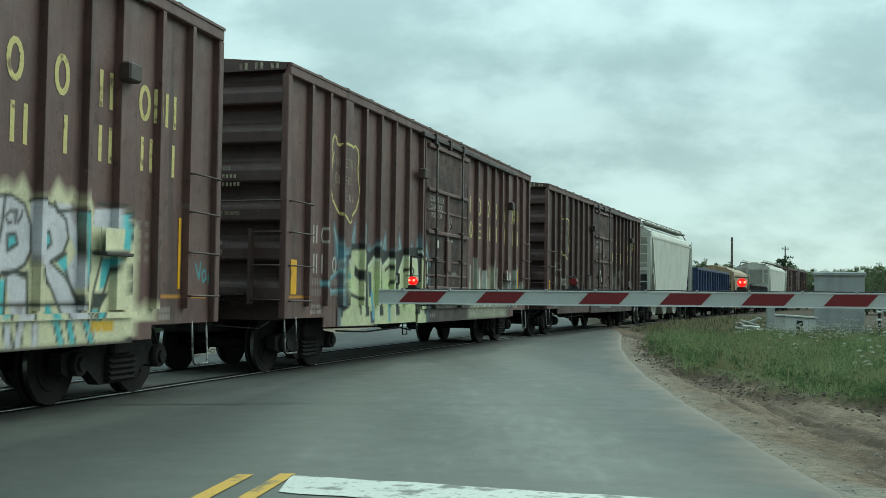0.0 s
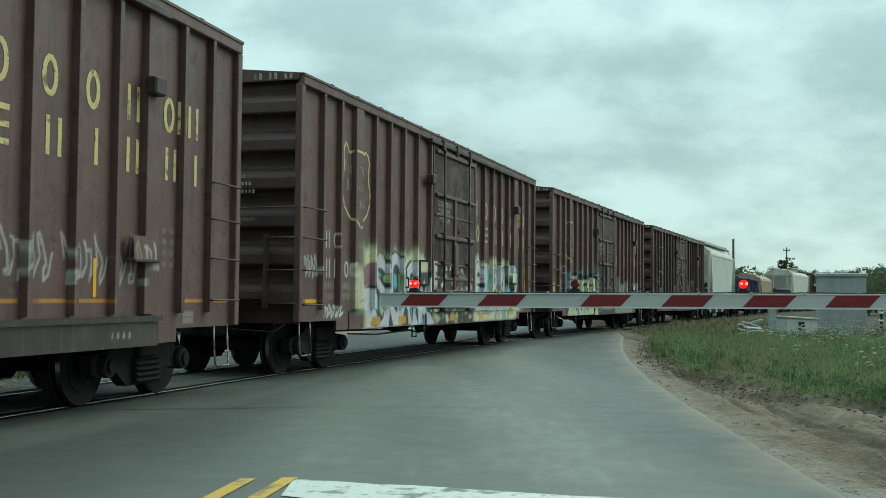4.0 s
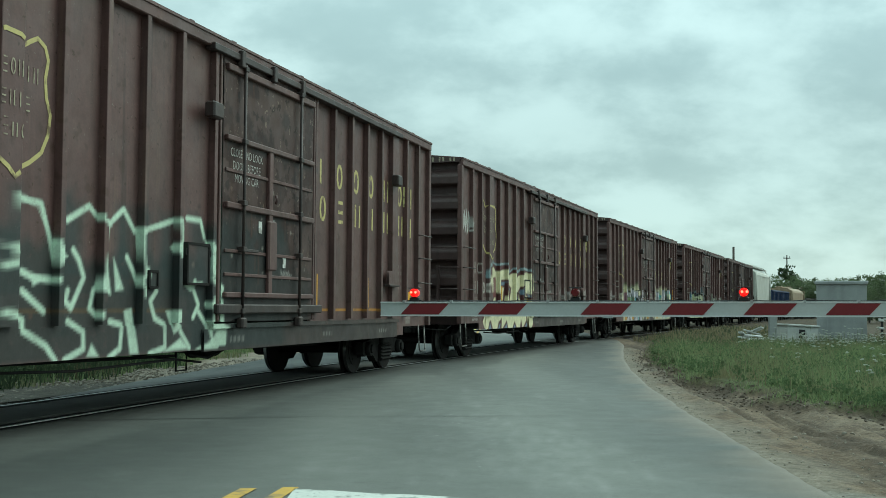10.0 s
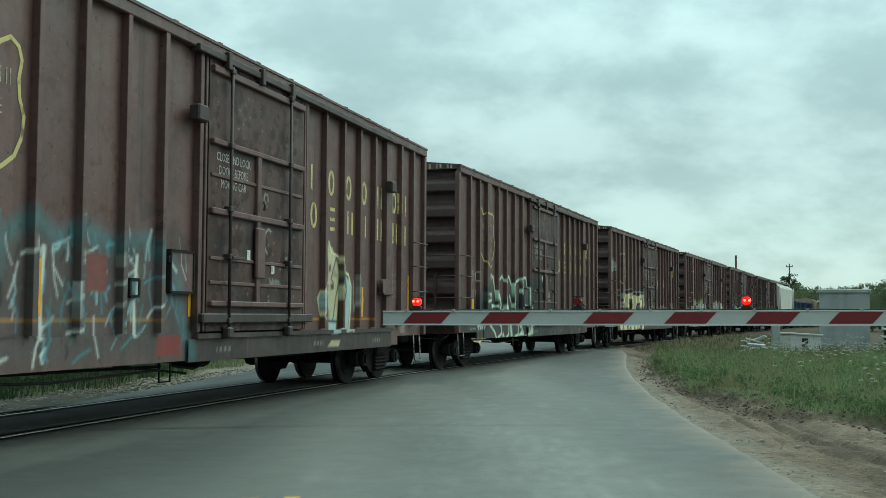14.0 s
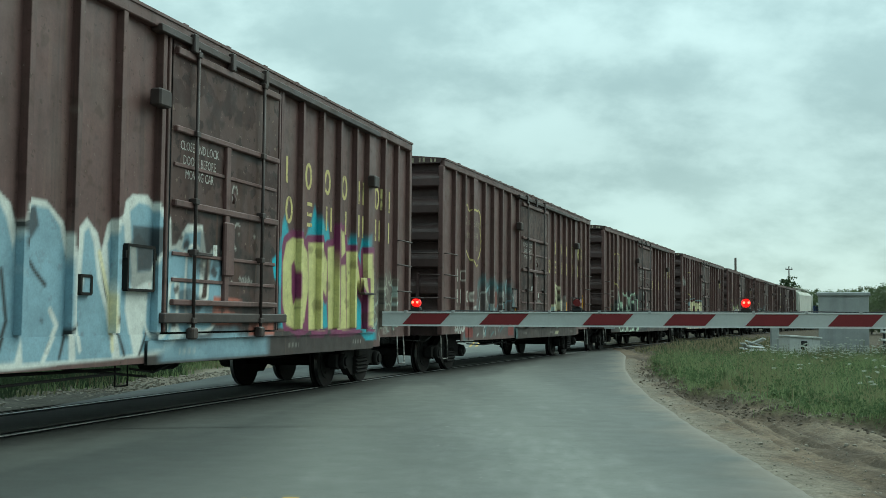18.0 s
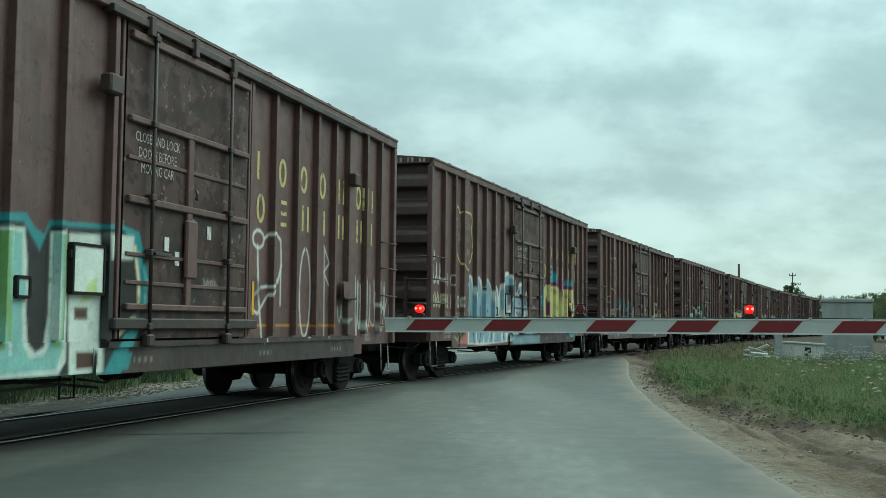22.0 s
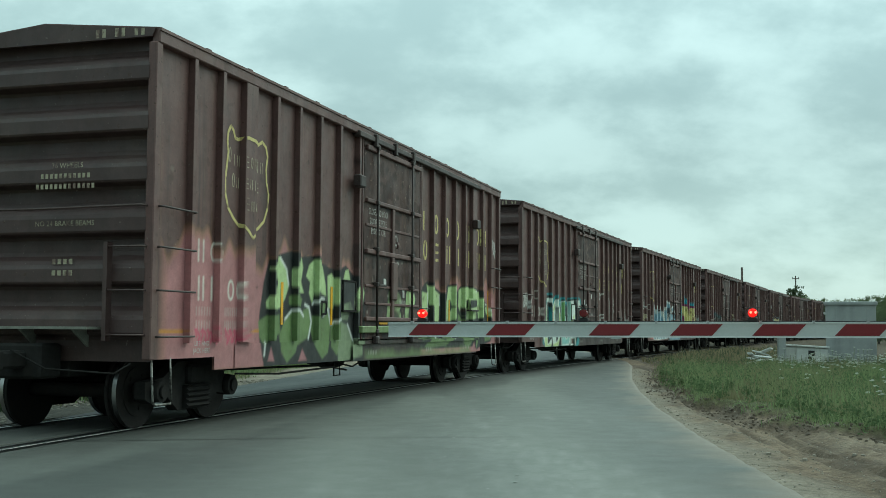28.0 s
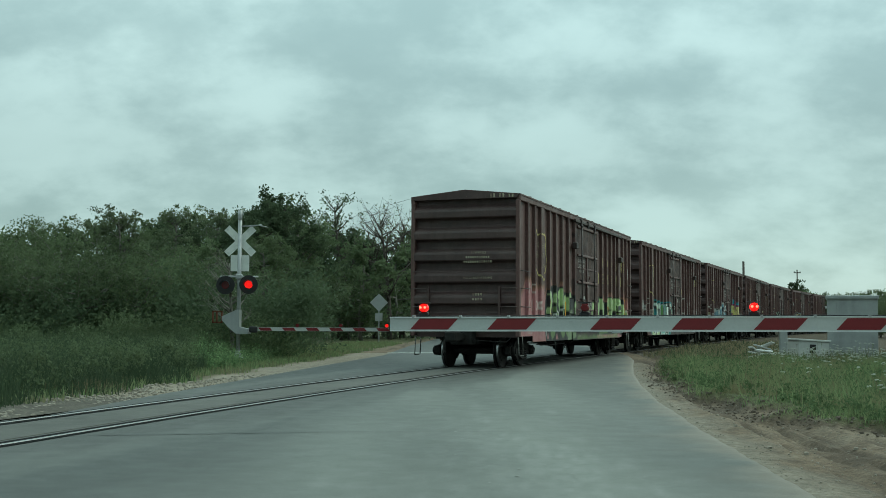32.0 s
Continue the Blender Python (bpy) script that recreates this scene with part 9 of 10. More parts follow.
def stripe(u0, u1, z0, z1, slant, thick):
    """A slanted piece of sheet on the front of an arm."""
    sh = Shape()
    for y in (-thick / 2 - 0.003, thick / 2 + 0.003):
        sh.v += [(u0, y, z0), (u1, y, z0), (u1 + slant, y, z1), (u0 + slant, y, z1)]
    sh.f = [(0, 1, 2, 3), (7, 6, 5, 4), (0, 4, 5, 1), (3, 2, 6, 7), (0, 3, 7, 4), (1, 5, 6, 2)]
    sh.smooth = [False] * 6
    return sh


def arm_lamp(parent, u, z, lit):
    lamp = part("arm_lamp", Shape().box(u - 0.05, u + 0.05, -0.035, 0.035, z, z + 0.05, 0.01).box(u - 0.075, u - 0.045, -0.02, 0.02, z, z + 0.02).box(u + 0.045, u + 0.075, -0.02, 0.02, z, z + 0.02), LAMP_BLACK, parent)
    sh = Shape()
    sh.disc((u, 0, z + 0.094), 0.043, 0.10, "y", 16)
    sh.disc((u, -0.060, z + 0.094), 0.033, 0.02, "y", 16, 0.043)
    sh.disc((u, 0.060, z + 0.094), 0.043, 0.02, "y", 16, 0.033)
    part("lens", sh, LENS_ON if lit else LENS_OFF, lamp, "lit red lens" if lit else "dark red lens")
    if lit:
        for dx in (-0.022, 0.024):
            part("bulb", Shape().disc((u + dx, -0.073, z + 0.098), 0.013, 0.010, "y", 8), LENS_CORE, lamp)
    part("visor", Shape().box(u - 0.066, u + 0.066, -0.06, 0.06, z + 0.140, z + 0.148, 0.003), LAMP_BLACK, lamp)
    return lamp


def near_gate():
    yaw = math.degrees(math.atan2(-1.0, 4.79))
    tilt = 0.30
    gate = thing("crossing_gate", pose(-0.54, 11.7, 0, 0, 0, yaw), "red and white striped crossing gate arm, lowered", "crossing gate", "crossing gates")
    arm = part("arm", Shape().box(0.0, 2.46, -0.02, 0.02, 1.135, 1.262).box(2.30, 7.4, -0.026, 0.026, 1.125, 1.262), TAPE_WHITE, gate, at=pose(0, 0, 0, 0, -tilt, 0))
    cuts = (0.214, 1.028, 2.08, 2.883, 3.67, 4.44, 5.24, 6.04)
    for k, u in enumerate(cuts):
        t = 0.04 if u < 1.9 else 0.052
        part("red_stripe", stripe(u, u + 0.405, 1.142, 1.255, 0.105, t + 0.002), TAPE_RED, arm, "red slanted stripe")
    # edge trim, its pale colour standing for the highlight lines on the arm
    for z, h in ((1.262, 0.012), (1.123, 0.012)):
        part("edge_trim", Shape().box(0.0, 7.4, -0.032, 0.032, z, z + h), TRIM_HIGHLIGHT, arm)
    for i in range(15):
        u = 0.25 + i * 0.5
        part("clip", Shape().box(u - 0.012, u + 0.012, -0.036, 0.036, 1.262, 1.290), GALV, arm)
    part("splice_plate", Shape().box(2.30, 2.40, -0.036, 0.036, 1.108, 1.126), ALUMINIUM, arm)
    part("lamp_cable", Shape().tube([(u, 0.012, 1.281 + 0.004 * math.sin(u * 9)) for u in [0.3 + 0.25 * i for i in range(28)]], 0.006, 5), LAMP_BLACK, arm)
    for u, lit in ((0.36, True), (2.03, False), (3.68, True)):
        arm_lamp(arm, u, 1.272, lit)
    # its post stands beside the lane
    part("post", Shape().disc((7.3, 0.25, 1.9), 0.07, 3.8, "z", 14).disc((7.3, 0.25, 0.05), 0.2, 0.1, "z", 14), GALV, gate)
    part("gate_mechanism", Shape().box(7.0, 7.6, -0.1, 0.5, 0.85, 1.5, 0.05), ALUMINIUM, gate)
    part("counterweight", Shape().box(7.6, 8.3, -0.08, 0.0, 1.05, 1.35, 0.02), GALV, gate)
    return gate


near_gate()


def target_lamp(parent, x, z, lit):
    """A round black target with a hooded red lamp, turned to the road."""
    t = part("flasher", Shape().disc((x, -0.20, z), 0.30, 0.02, "y", 28).disc((x, -0.08, z), 0.15, 0.22, "y", 18), LAMP_BLACK, parent, "round black target with a red lamp")
    part("lens", Shape().disc((x, -0.225, z), 0.125, 0.03, "y", 20), LENS_ON if lit else LENS_OFF, t)
    hood = Shape()
    n = 12
    for d in (-0.22, -0.42):
        hood.v += [(x + 0.15 * math.cos(math.pi * i / n), d, z + 0.15 * math.sin(math.pi * i / n)) for i in range(n + 1)]
    for i in range(n):
        hood.f.append((i, i + 1, n + 2 + i, n + 1 + i))
        hood.smooth.append(True)
    part("visor", hood, LAMP_BLACK, t)
    return t


def far_gate():
    g = thing("crossing_signal", pose(-6.58, 36.0, -0.06), "crossing signal mast with crossbuck, flashers and lowered gate", "crossing signal", "crossing gates")
    part("mast", Shape().disc((0, 0, 2.3), 0.065, 4.6, "z", 14), GALV, g)
    part("mast_base", Shape().box(-0.25, 0.25, -0.25, 0.25, 0.0, 0.12, 0.03).disc((0, 0, 0.22), 0.12, 0.2, "z", 12, 0.08), GALV, g)
    part("bell", Shape().disc((0, 0, 4.70), 0.07, 0.30, "z", 12).disc((0, -0.09, 4.62), 0.06, 0.06, "y", 12), GALV, g)
    arm = [(0.06, 0, 4.34), (0.6, 0, 4.37), (0.85, 0, 4.32)]
    part("wire_bracket", Shape().tube(arm, 0.018, 6).tube([(0.06, 0, 4.32), (0.4, 0, 4.33), (0.7, 0, 4.40)], 0.012, 6), GALV, g)
    for sg in (-1, 1):
        sh = Shape().box(-0.61, 0.61, 0.070, 0.079, -0.115, 0.115)
        part("crossbuck_blade", sh, SIGN_WHITE, g, "pale back of a crossbuck blade", at=pose(0, 0.006 * sg, 3.86, 0, sg * 44, 0))
    for sg in (-1, 1):
        part("sign_plate", Shape().box(0.03 * sg + (0 if sg > 0 else -0.27), 0.03 * sg + (0.27 if sg > 0 else 0), 0.075, 0.084, 2.88, 3.40), SIGN_WHITE, g)
    part("crossarm", Shape().tube([(-0.62, -0.02, 2.70), (0.62, -0.02, 2.70)], 0.03, 8), GALV, g)
    target_lamp(g, -0.40, 2.42, False)
    target_lamp(g, 0.34, 2.44, True)
    part("junction_box", Shape().box(-0.1, 0.1, -0.14, 0.1, 2.62, 2.78, 0.02), GALV, g)
    part("gate_mechanism", Shape().prism([(-0.50, 1.42), (-0.05, 1.62), (0.06, 1.62), (0.06, 1.08), (0.36, 1.02), (0.36, 0.86), (-0.04, 0.86), (-0.30, 1.08), (-0.50, 1.30)], -0.22, 0.2, "y"), ALUMINIUM, g)
    fr = Shape().box(-0.85, -0.52, -0.05, 0.0, 1.55, 1.60).box(-0.85, -0.52, -0.05, 0.0, 1.20, 1.25)
    for x in (-0.85, -0.72, -0.56):
        fr.box(x, x + 0.05, -0.05, 0.0, 1.20, 1.60)
    part("counterweight", fr, RUSTY, g)
    part("arm_hub", Shape().box(0.36, 0.62, -0.10, 0.06, 0.90, 1.10, 0.03), LAMP_BLACK, g)
    a = part("arm", Shape().box(0.55, 4.85, -0.02, 0.02, 0.955, 1.075), TAPE_WHITE, g)
    for k in range(6):
        u = 0.72 + k * 0.76
        part("red_stripe", stripe(u, u + 0.38, 0.965, 1.065, -0.08, 0.044), TAPE_RED, a, "red slanted stripe")
    for u, lit in ((4.78, True), (3.30, False), (1.9, False)):
        lamp = part("arm_lamp", Shape().disc((u, 0, 1.14), 0.055, 0.10, "y", 12), LENS_ON if lit else LENS_OFF, a)
    return g


far_gate()


def diamond_sign():
    d = thing("road_sign", pose(-4.0, 70.0, -0.06), "back of a diamond warning sign on a post", "road sign")
    part("post", Shape().box(-0.04, 0.04, -0.03, 0.03, 0.0, 2.95), GALV, d)
    part("sign_plate", Shape().box(-0.40, 0.40, -0.045, -0.035, -0.40, 0.40, 0.0), SIGN_BACK, d, at=pose(0, 0, 2.45, 0, 45, 0))
    part("sign_plate", Shape().box(-0.23, 0.23, -0.045, -0.035, 1.30, 1.78), SIGN_BACK, d)


diamond_sign()


def signal_house():
    h = thing("signal_house", pose(12.50, 36.3, 0.05, 0, 0, -20), "silver-grey metal signal house by the track", "equipment cabinet")
    part("body", Shape().box(0.0, 1.54, 0.0, 1.5, 0.0, 1.98, 0.012), ALUMINIUM, h)
    part("roof", Shape().box(-0.05, 1.59, -0.06, 1.56, 1.96, 2.08, 0.02), ALUMINIUM, h)
    part("door", Shape().box(0.30, 1.22, -0.02, 0.0, 0.12, 1.88, 0.006), ALUMINIUM, h)
    part("door_handle", Shape().box(1.10, 1.14, -0.05, -0.02, 0.95, 1.10, 0.006), GALV, h)
    part("lamp", Shape().box(-0.06, 0.0, 0.0, 0.08, 1.66, 1.74, 0.01), BOX_WHITE, h)
    part("plinth", Shape().box(-0.05, 1.59, -0.05, 1.55, -0.2, 0.02), PANEL, h)


signal_house()


def small_boxes():
    b = thing("equipment_box", pose(11.25, 35.4, 0.08, 0, 3, 14), "small white equipment box with an open flap", "equipment cabinet")
    part("body", Shape().box(0.0, 1.1, 0.0, 0.7, 0.0, 0.60, 0.015), BOX_WHITE, b)
    part("lid", Shape().box(-0.04, 1.14, -0.05, 0.74, 0.60, 0.66, 0.012), BOX_WHITE, b)
    # near-black plate on the solid front, in place of a shaded inside
    part("opening", Shape().box(0.40, 0.62, -0.010, 0.02, 0.22, 0.50), DARK_HOLE, b)
    part("flap", Shape().box(0.38, 0.80, -0.30, -0.26, 0.0, 0.26, 0.01), BOX_WHITE, b, at=pose(0, 0, 0, -12, 0, 0))
    p = thing("marker_post", pose(10.42, 34.2, 0.05), "short grey square metal post", "post")
    part("post", Shape().box(-0.12, 0.12, -0.06, 0.06, 0.0, 1.12, 0.01), GALV, p)
    part("cap", Shape().box(-0.135, 0.135, -0.075, 0.075, 1.12, 1.14), GALV, p)
    rng = random.Random(3)
    pile = thing("board_pile", pose(10.0, 35.2, 0.06), "loose pile of pale boards in the weeds", "boards")
    for i in range(8):
        part("board", Shape().box(-0.28, 0.28, -0.08, 0.08, -0.02, 0.02, 0.005), BOX_WHITE, pile, at=pose(rng.uniform(-0.22, 0.22), rng.uniform(-0.1, 0.1), 0.08 + i * 0.055, rng.uniform(-20, 20), rng.uniform(-28, 28), rng.uniform(-80, 80)))
    part("block", Shape().box(-0.2, 0.2, -0.12, 0.12, -0.06, 0.10, 0.01), BOX_WHITE, pile)
    v = thing("vent_post", pose(13.95, 34.6, 0.05), "dark post carrying stacked white insulators", "post")
    part("post", Shape().box(-0.03, 0.03, -0.03, 0.03, 0.0, 0.92), LAMP_BLACK, v)
    part("crossbar", Shape().box(-0.10, 0.75, -0.03, 0.03, 0.84, 0.90), BOX_WHITE, v)
    for x in (-0.02, 0.30, 0.62):
        sh = Shape()
        for k in range(3):
            sh.disc((x, 0, 0.58 + k * 0.24), 0.10, 0.07, "z", 12, 0.07)
        tagged(part("insulator", sh, BOX_WHITE, v), kind="stuff")


small_boxes()


def utility_poles():
    p = thing("utility_pole", pose(50.9, 160.0, -0.1), "weathered wooden utility pole with two crossarms", "utility pole", "poles")
    part("pole", Shape().disc((0, 0, 4.5), 0.12, 9.0, "z", 10, 0.085), POLE_WOOD, p)
    part("crossarm", Shape().box(-0.50, 0.50, -0.05, 0.05, 8.50, 8.62), POLE_WOOD, p)
    part("crossarm", Shape().box(-0.85, 0.85, -0.05, 0.05, 6.62, 6.74), POLE_WOOD, p)
    for x in (-0.42, 0.42):
        part("insulator", Shape().disc((x, 0, 8.74), 0.06, 0.18, "z", 8), GALV, p)
    q = thing("utility_pole", pose(35.1, 130.0, -0.1), "bare dark wooden pole", "utility pole", "poles")
    part("pole", Shape().disc((0, 0, 4.25), 0.155, 8.5, "z", 10, 0.13), POLE_WOOD, q)


utility_poles()

# ---------------------------------------------------------------- trees, grass
def leaf_material(name, a, b, rough=0.75, third=None, patch=0.5):
    m = bpy.data.materials.new(name)
    m.use_nodes = True
    nt = m.node_tree
    bs = nt.nodes["Principled BSDF"]
    bs.inputs["Roughness"].default_value = rough
    bs.inputs["Specular IOR Level"].default_value = 0.12
    geo = nt.nodes.new("ShaderNodeNewGeometry")
    info = nt.nodes.new("ShaderNodeObjectInfo")
    ramp = nt.nodes.new("ShaderNodeMix")
    ramp.data_type = "RGBA"
    ramp.inputs["A"].default_value, ramp.inputs["B"].default_value = (*a, 1), (*b, 1)
    nt.links.new(geo.outputs["Random Per Island"], ramp.inputs["Factor"])
    tone = nt.nodes.new("ShaderNodeMapRange")
    tone.inputs[3].default_value, tone.inputs[4].default_value = 0.7, 1.35
    nt.links.new(info.outputs["Random"], tone.inputs[0])
    sc = nt.nodes.new("ShaderNodeVectorMath")
    sc.operation = "SCALE"
    nt.links.new(ramp.outputs["Result"], sc.inputs[0])
    nt.links.new(tone.outputs[0], sc.inputs["Scale"])
    # patches of another tone, some metres across
    co = nt.nodes.new("ShaderNodeTexCoord")
    n = nt.nodes.new("ShaderNodeTexNoise")
    n.inputs["Scale"].default_value, n.inputs["Detail"].default_value = patch, 3.0
    nt.links.new(co.outputs["Object"], n.inputs["Vector"])
    r = nt.nodes.new("ShaderNodeMapRange")
    r.inputs[1].default_value, r.inputs[2].default_value = 0.45, 0.68
    nt.links.new(n.outputs["Fac"], r.inputs[0])
    other = nt.nodes.new("ShaderNodeMix")
    other.data_type = "RGBA"
    other.inputs["B"].default_value = (*(third or b), 1)
    nt.links.new(r.outputs[0], other.inputs["Factor"])
    nt.links.new(sc.outputs[0], other.inputs["A"])
    nt.links.new(other.outputs["Result"], bs.inputs["Base Color"])
    # thin leaves let light through
    thin = nt.nodes.new("ShaderNodeBsdfTranslucent")
    nt.links.new(other.outputs["Result"], thin.inputs["Color"])
    both = nt.nodes.new("ShaderNodeMixShader")
    both.inputs[0].default_value = 0.42
    nt.links.new(bs.outputs[0], both.inputs[1])
    nt.links.new(thin.outputs[0], both.inputs[2])
    nt.links.new(both.outputs[0], nt.nodes["Material Output"].inputs[0])
    return m


LEAF = leaf_material("broad_green_leaves", (0.078, 0.110, 0.056), (0.142, 0.178, 0.094))
LEAF_PALE = leaf_material("grey_green_leaves", (0.095, 0.122, 0.070), (0.150, 0.180, 0.105))
LEAF_DARK = leaf_material("dark_green_leaves", (0.058, 0.084, 0.047), (0.100, 0.132, 0.074))
BLADE = leaf_material("green_grass_blades", (0.092, 0.140, 0.062), (0.245, 0.300, 0.150), third=(0.230, 0.215, 0.125), patch=0.7)
REED = leaf_material("dark_reed_blades", (0.060, 0.090, 0.050), (0.118, 0.158, 0.090), third=(0.050, 0.076, 0.042), patch=0.45)
WEED = leaf_material("bright_weed_leaves", (0.088, 0.150, 0.066), (0.190, 0.265, 0.125), third=(0.075, 0.105, 0.050), patch=1.6)
STRAW = leaf_material("dry_straw_stalks", (0.12, 0.105, 0.06), (0.23, 0.20, 0.125))
LACE = leaf_material("white_umbel_flowers", (0.42, 0.44, 0.40), (0.60, 0.62, 0.56))
BARK = material("grey_brown_bark", (0.070, 0.058, 0.048), 0.95, grain=((3.0, 0.25), (20.0, 0.2)), streak=((0.035, 0.028, 0.022), 0.6, 8.0), bump=((14.0, 0.02),))
BARK_PALE = material("pale_aspen_bark", (0.17, 0.16, 0.135), 0.9, grain=((4.0, 0.25),), spots=((3.0, 0.55, 0.62, (0.04, 0.035, 0.03), 0.8),))


def leaf_cloud(centres, count, size, seed, squash=0.8):
    """Many small leaves round the limb ends, each a bent pair of triangles."""
    rng = np.random.default_rng(seed)
    c = np.array(centres)
    pick = rng.integers(0, len(c), count)
    off = rng.normal(size=(count, 3))
    off /= np.linalg.norm(off, axis=1)[:, None] + 1e-9
    off *= (1.35 * rng.random(count) ** 0.75)[:, None] * c[pick, 3][:, None]
    off[:, 2] *= squash
    p = c[pick, :3] + off
    u = rng.normal(size=(count, 3))
    u /= np.linalg.norm(u, axis=1)[:, None]
    w = np.cross(u, rng.normal(size=(count, 3)))
    w /= np.linalg.norm(w, axis=1)[:, None] + 1e-9
    n = np.cross(u, w)
    s = size * rng.uniform(0.6, 1.3, count)[:, None]
    v = np.stack([p - u * s, p + w * s * 0.5 + n * s * 0.15, p + u * s, p - w * s * 0.5 + n * s * 0.15], axis=1).reshape(-1, 3)
    f = np.arange(count * 4).reshape(-1, 4)
    return v, f


def crown_mesh(name, v, f, mat):
    me = bpy.data.meshes.new(name)
    me.from_pydata(v.tolist(), [], f.tolist())
    me.materials.append(mat)
    return me


def tree(name, label, height, spread, leaves, mat, bark, seed, low=0.25, size=0.16, bare=False):
    """A tapered trunk, limbs that fork, and a ragged crown of leaves."""
    rng = random.Random(seed)
    t = thing(name, Matrix(), label, "tree", "trees of the wood")
    sway = rng.uniform(-0.3, 0.3)
    trunk = [(sway * (k / 6) ** 2 * 2, 0.15 * math.sin(k), height * 0.86 * k / 6) for k in range(7)]
    part("trunk", Shape().tube(trunk, height * 0.018 + 0.03, 8, 0.03), bark, t)
    limbs = Shape()
    ends = []
    for i in range(30):
        u = rng.uniform(low, 0.98)
        k = min(5, int(u * 6))
        a = Vector(trunk[k]).lerp(Vector(trunk[k + 1]), u * 6 - k)
        yaw = rng.uniform(0, 6.28)
        reach = spread * (1.05 - abs(u - 0.55) * 1.3) * rng.uniform(0.55, 1.1)
        rise = reach * rng.uniform(0.2, 0.9) + (0.3 if bare else 0)
        b = a + Vector((math.cos(yaw) * reach, math.sin(yaw) * reach, rise))
        m = a.lerp(b, 0.5) + Vector((0, 0, -0.08 * reach))
        limbs.tube([a, m, b], 0.035 + 0.012 * height * (1 - u), 5, 0.008)
        ends.append((*b, rng.uniform(0.25, 0.75) * spread * 0.45))
        ends.append((*m, rng.uniform(0.2, 0.55) * spread * 0.42))
        ends.append((*a.lerp(b, 0.78), rng.uniform(0.25, 0.6) * spread * 0.40))
        # leafy sprays that stand out from the crown
        for _ in range(3):
            tip = b + Vector((rng.gauss(0, 0.28), rng.gauss(0, 0.28), rng.uniform(-0.15, 0.45))) * spread
            limbs.tube([b, tip], 0.010, 4, 0.004)
            ends.append((*b.lerp(tip, 0.8), rng.uniform(0.10, 0.20) * spread))
        if bare:
            for _ in range(4):
                c = a.lerp(b, rng.uniform(0.3, 1.0))
                d = c + Vector((rng.uniform(-1, 1), rng.uniform(-1, 1), rng.uniform(0.2, 1.2))) * reach * 0.5
                limbs.tube([c, d], 0.014, 4, 0.004)
    ends.append((*trunk[-1], spread * 0.35))
    part("branchwork", limbs, bark, t)
    if leaves:
        v, f = leaf_cloud(ends, leaves, size, seed)
        part("crown", crown_mesh("crown", v, f, mat), None, t)
    return t


def place(ob, px, top, dist, base_height, ground=-0.1, turn=0.0):
    """Moves a tree to its bearing and distance, scaled to its height."""
    x = px * dist
    h = top * dist + 1.25
    k = h / (base_height * 1.0)
    return Matrix.Translation((x, dist, ground)) @ Matrix.Rotation(turn, 4, "Z") @ Matrix.Diagonal((k, k, k, 1))


def bearing(px):
    return (px - 784) / 1972


def rise(py):
    return (569 - py) / 1972


KINDS = {
    "round": tree("tree", "leafy green broadleaf tree at the wood's edge", 8.0, 2.0, 10500, LEAF, BARK_PALE, 3, 0.2, 0.078),
    "tall": tree("tree", "tall dark green tree in the wood", 9.0, 1.8, 10500, LEAF_DARK, BARK, 5, 0.3, 0.085),
    "pale": tree("tree", "slender pale grey-green aspen in the wood", 8.0, 1.3, 6500, LEAF_PALE, BARK_PALE, 8, 0.3, 0.066),
    "low": tree("tree", "low bushy green tree at the wood's edge", 5.0, 2.0, 8500, LEAF, BARK_PALE, 11, 0.05, 0.066),
    "far_round": tree("tree", "far leafy green broadleaf tree", 8.0, 2.3, 4200, LEAF, BARK_PALE, 14, 0.08, 0.16),
    "far_tall": tree("tree", "far tall dark green tree", 9.0, 2.1, 4200, LEAF_DARK, BARK, 16, 0.12, 0.17),
}
HEIGHTS = {"round": 8.0, "tall": 9.0, "pale": 8.0, "low": 5.0, "far_round": 8.0, "far_tall": 9.0}
# kind of tree, bearing, height of its top, distance
WOOD_EDGE = (("low", -60, 430, 46), ("round", -20, 425, 50), ("low", 20, 432, 45), ("round", 66, 384, 48), ("low", 110, 410, 44), ("tall", 130, 400, 56), ("pale", 178, 366, 52),
             ("pale", 218, 350, 50), ("low", 190, 440, 42), ("round", 262, 385, 52), ("low", 300, 450, 43), ("pale", 302, 346, 50), ("tall", 340, 378, 56), ("round", 350, 420, 46),
             ("pale", 384, 350, 54), ("tall", 425, 352, 52), ("tall", 462, 330, 53))
WOOD_MIDDLE = (("round", 470, 400, 50), ("tall", 510, 320, 54), ("round", 535, 362, 58), ("low", 420, 470, 45), ("low", 500, 470, 52), ("low", 560, 480, 60), ("tall", 575, 400, 76),
               ("tall", 612, 398, 84), ("round", 640, 430, 74), ("tall", 665, 420, 84), ("round", 700, 430, 82), ("tall", 730, 400, 88), ("round", 770, 410, 92), ("tall", 820, 415, 105),
               ("round", 880, 425, 118), ("low", 620, 490, 76), ("low", 690, 500, 84))
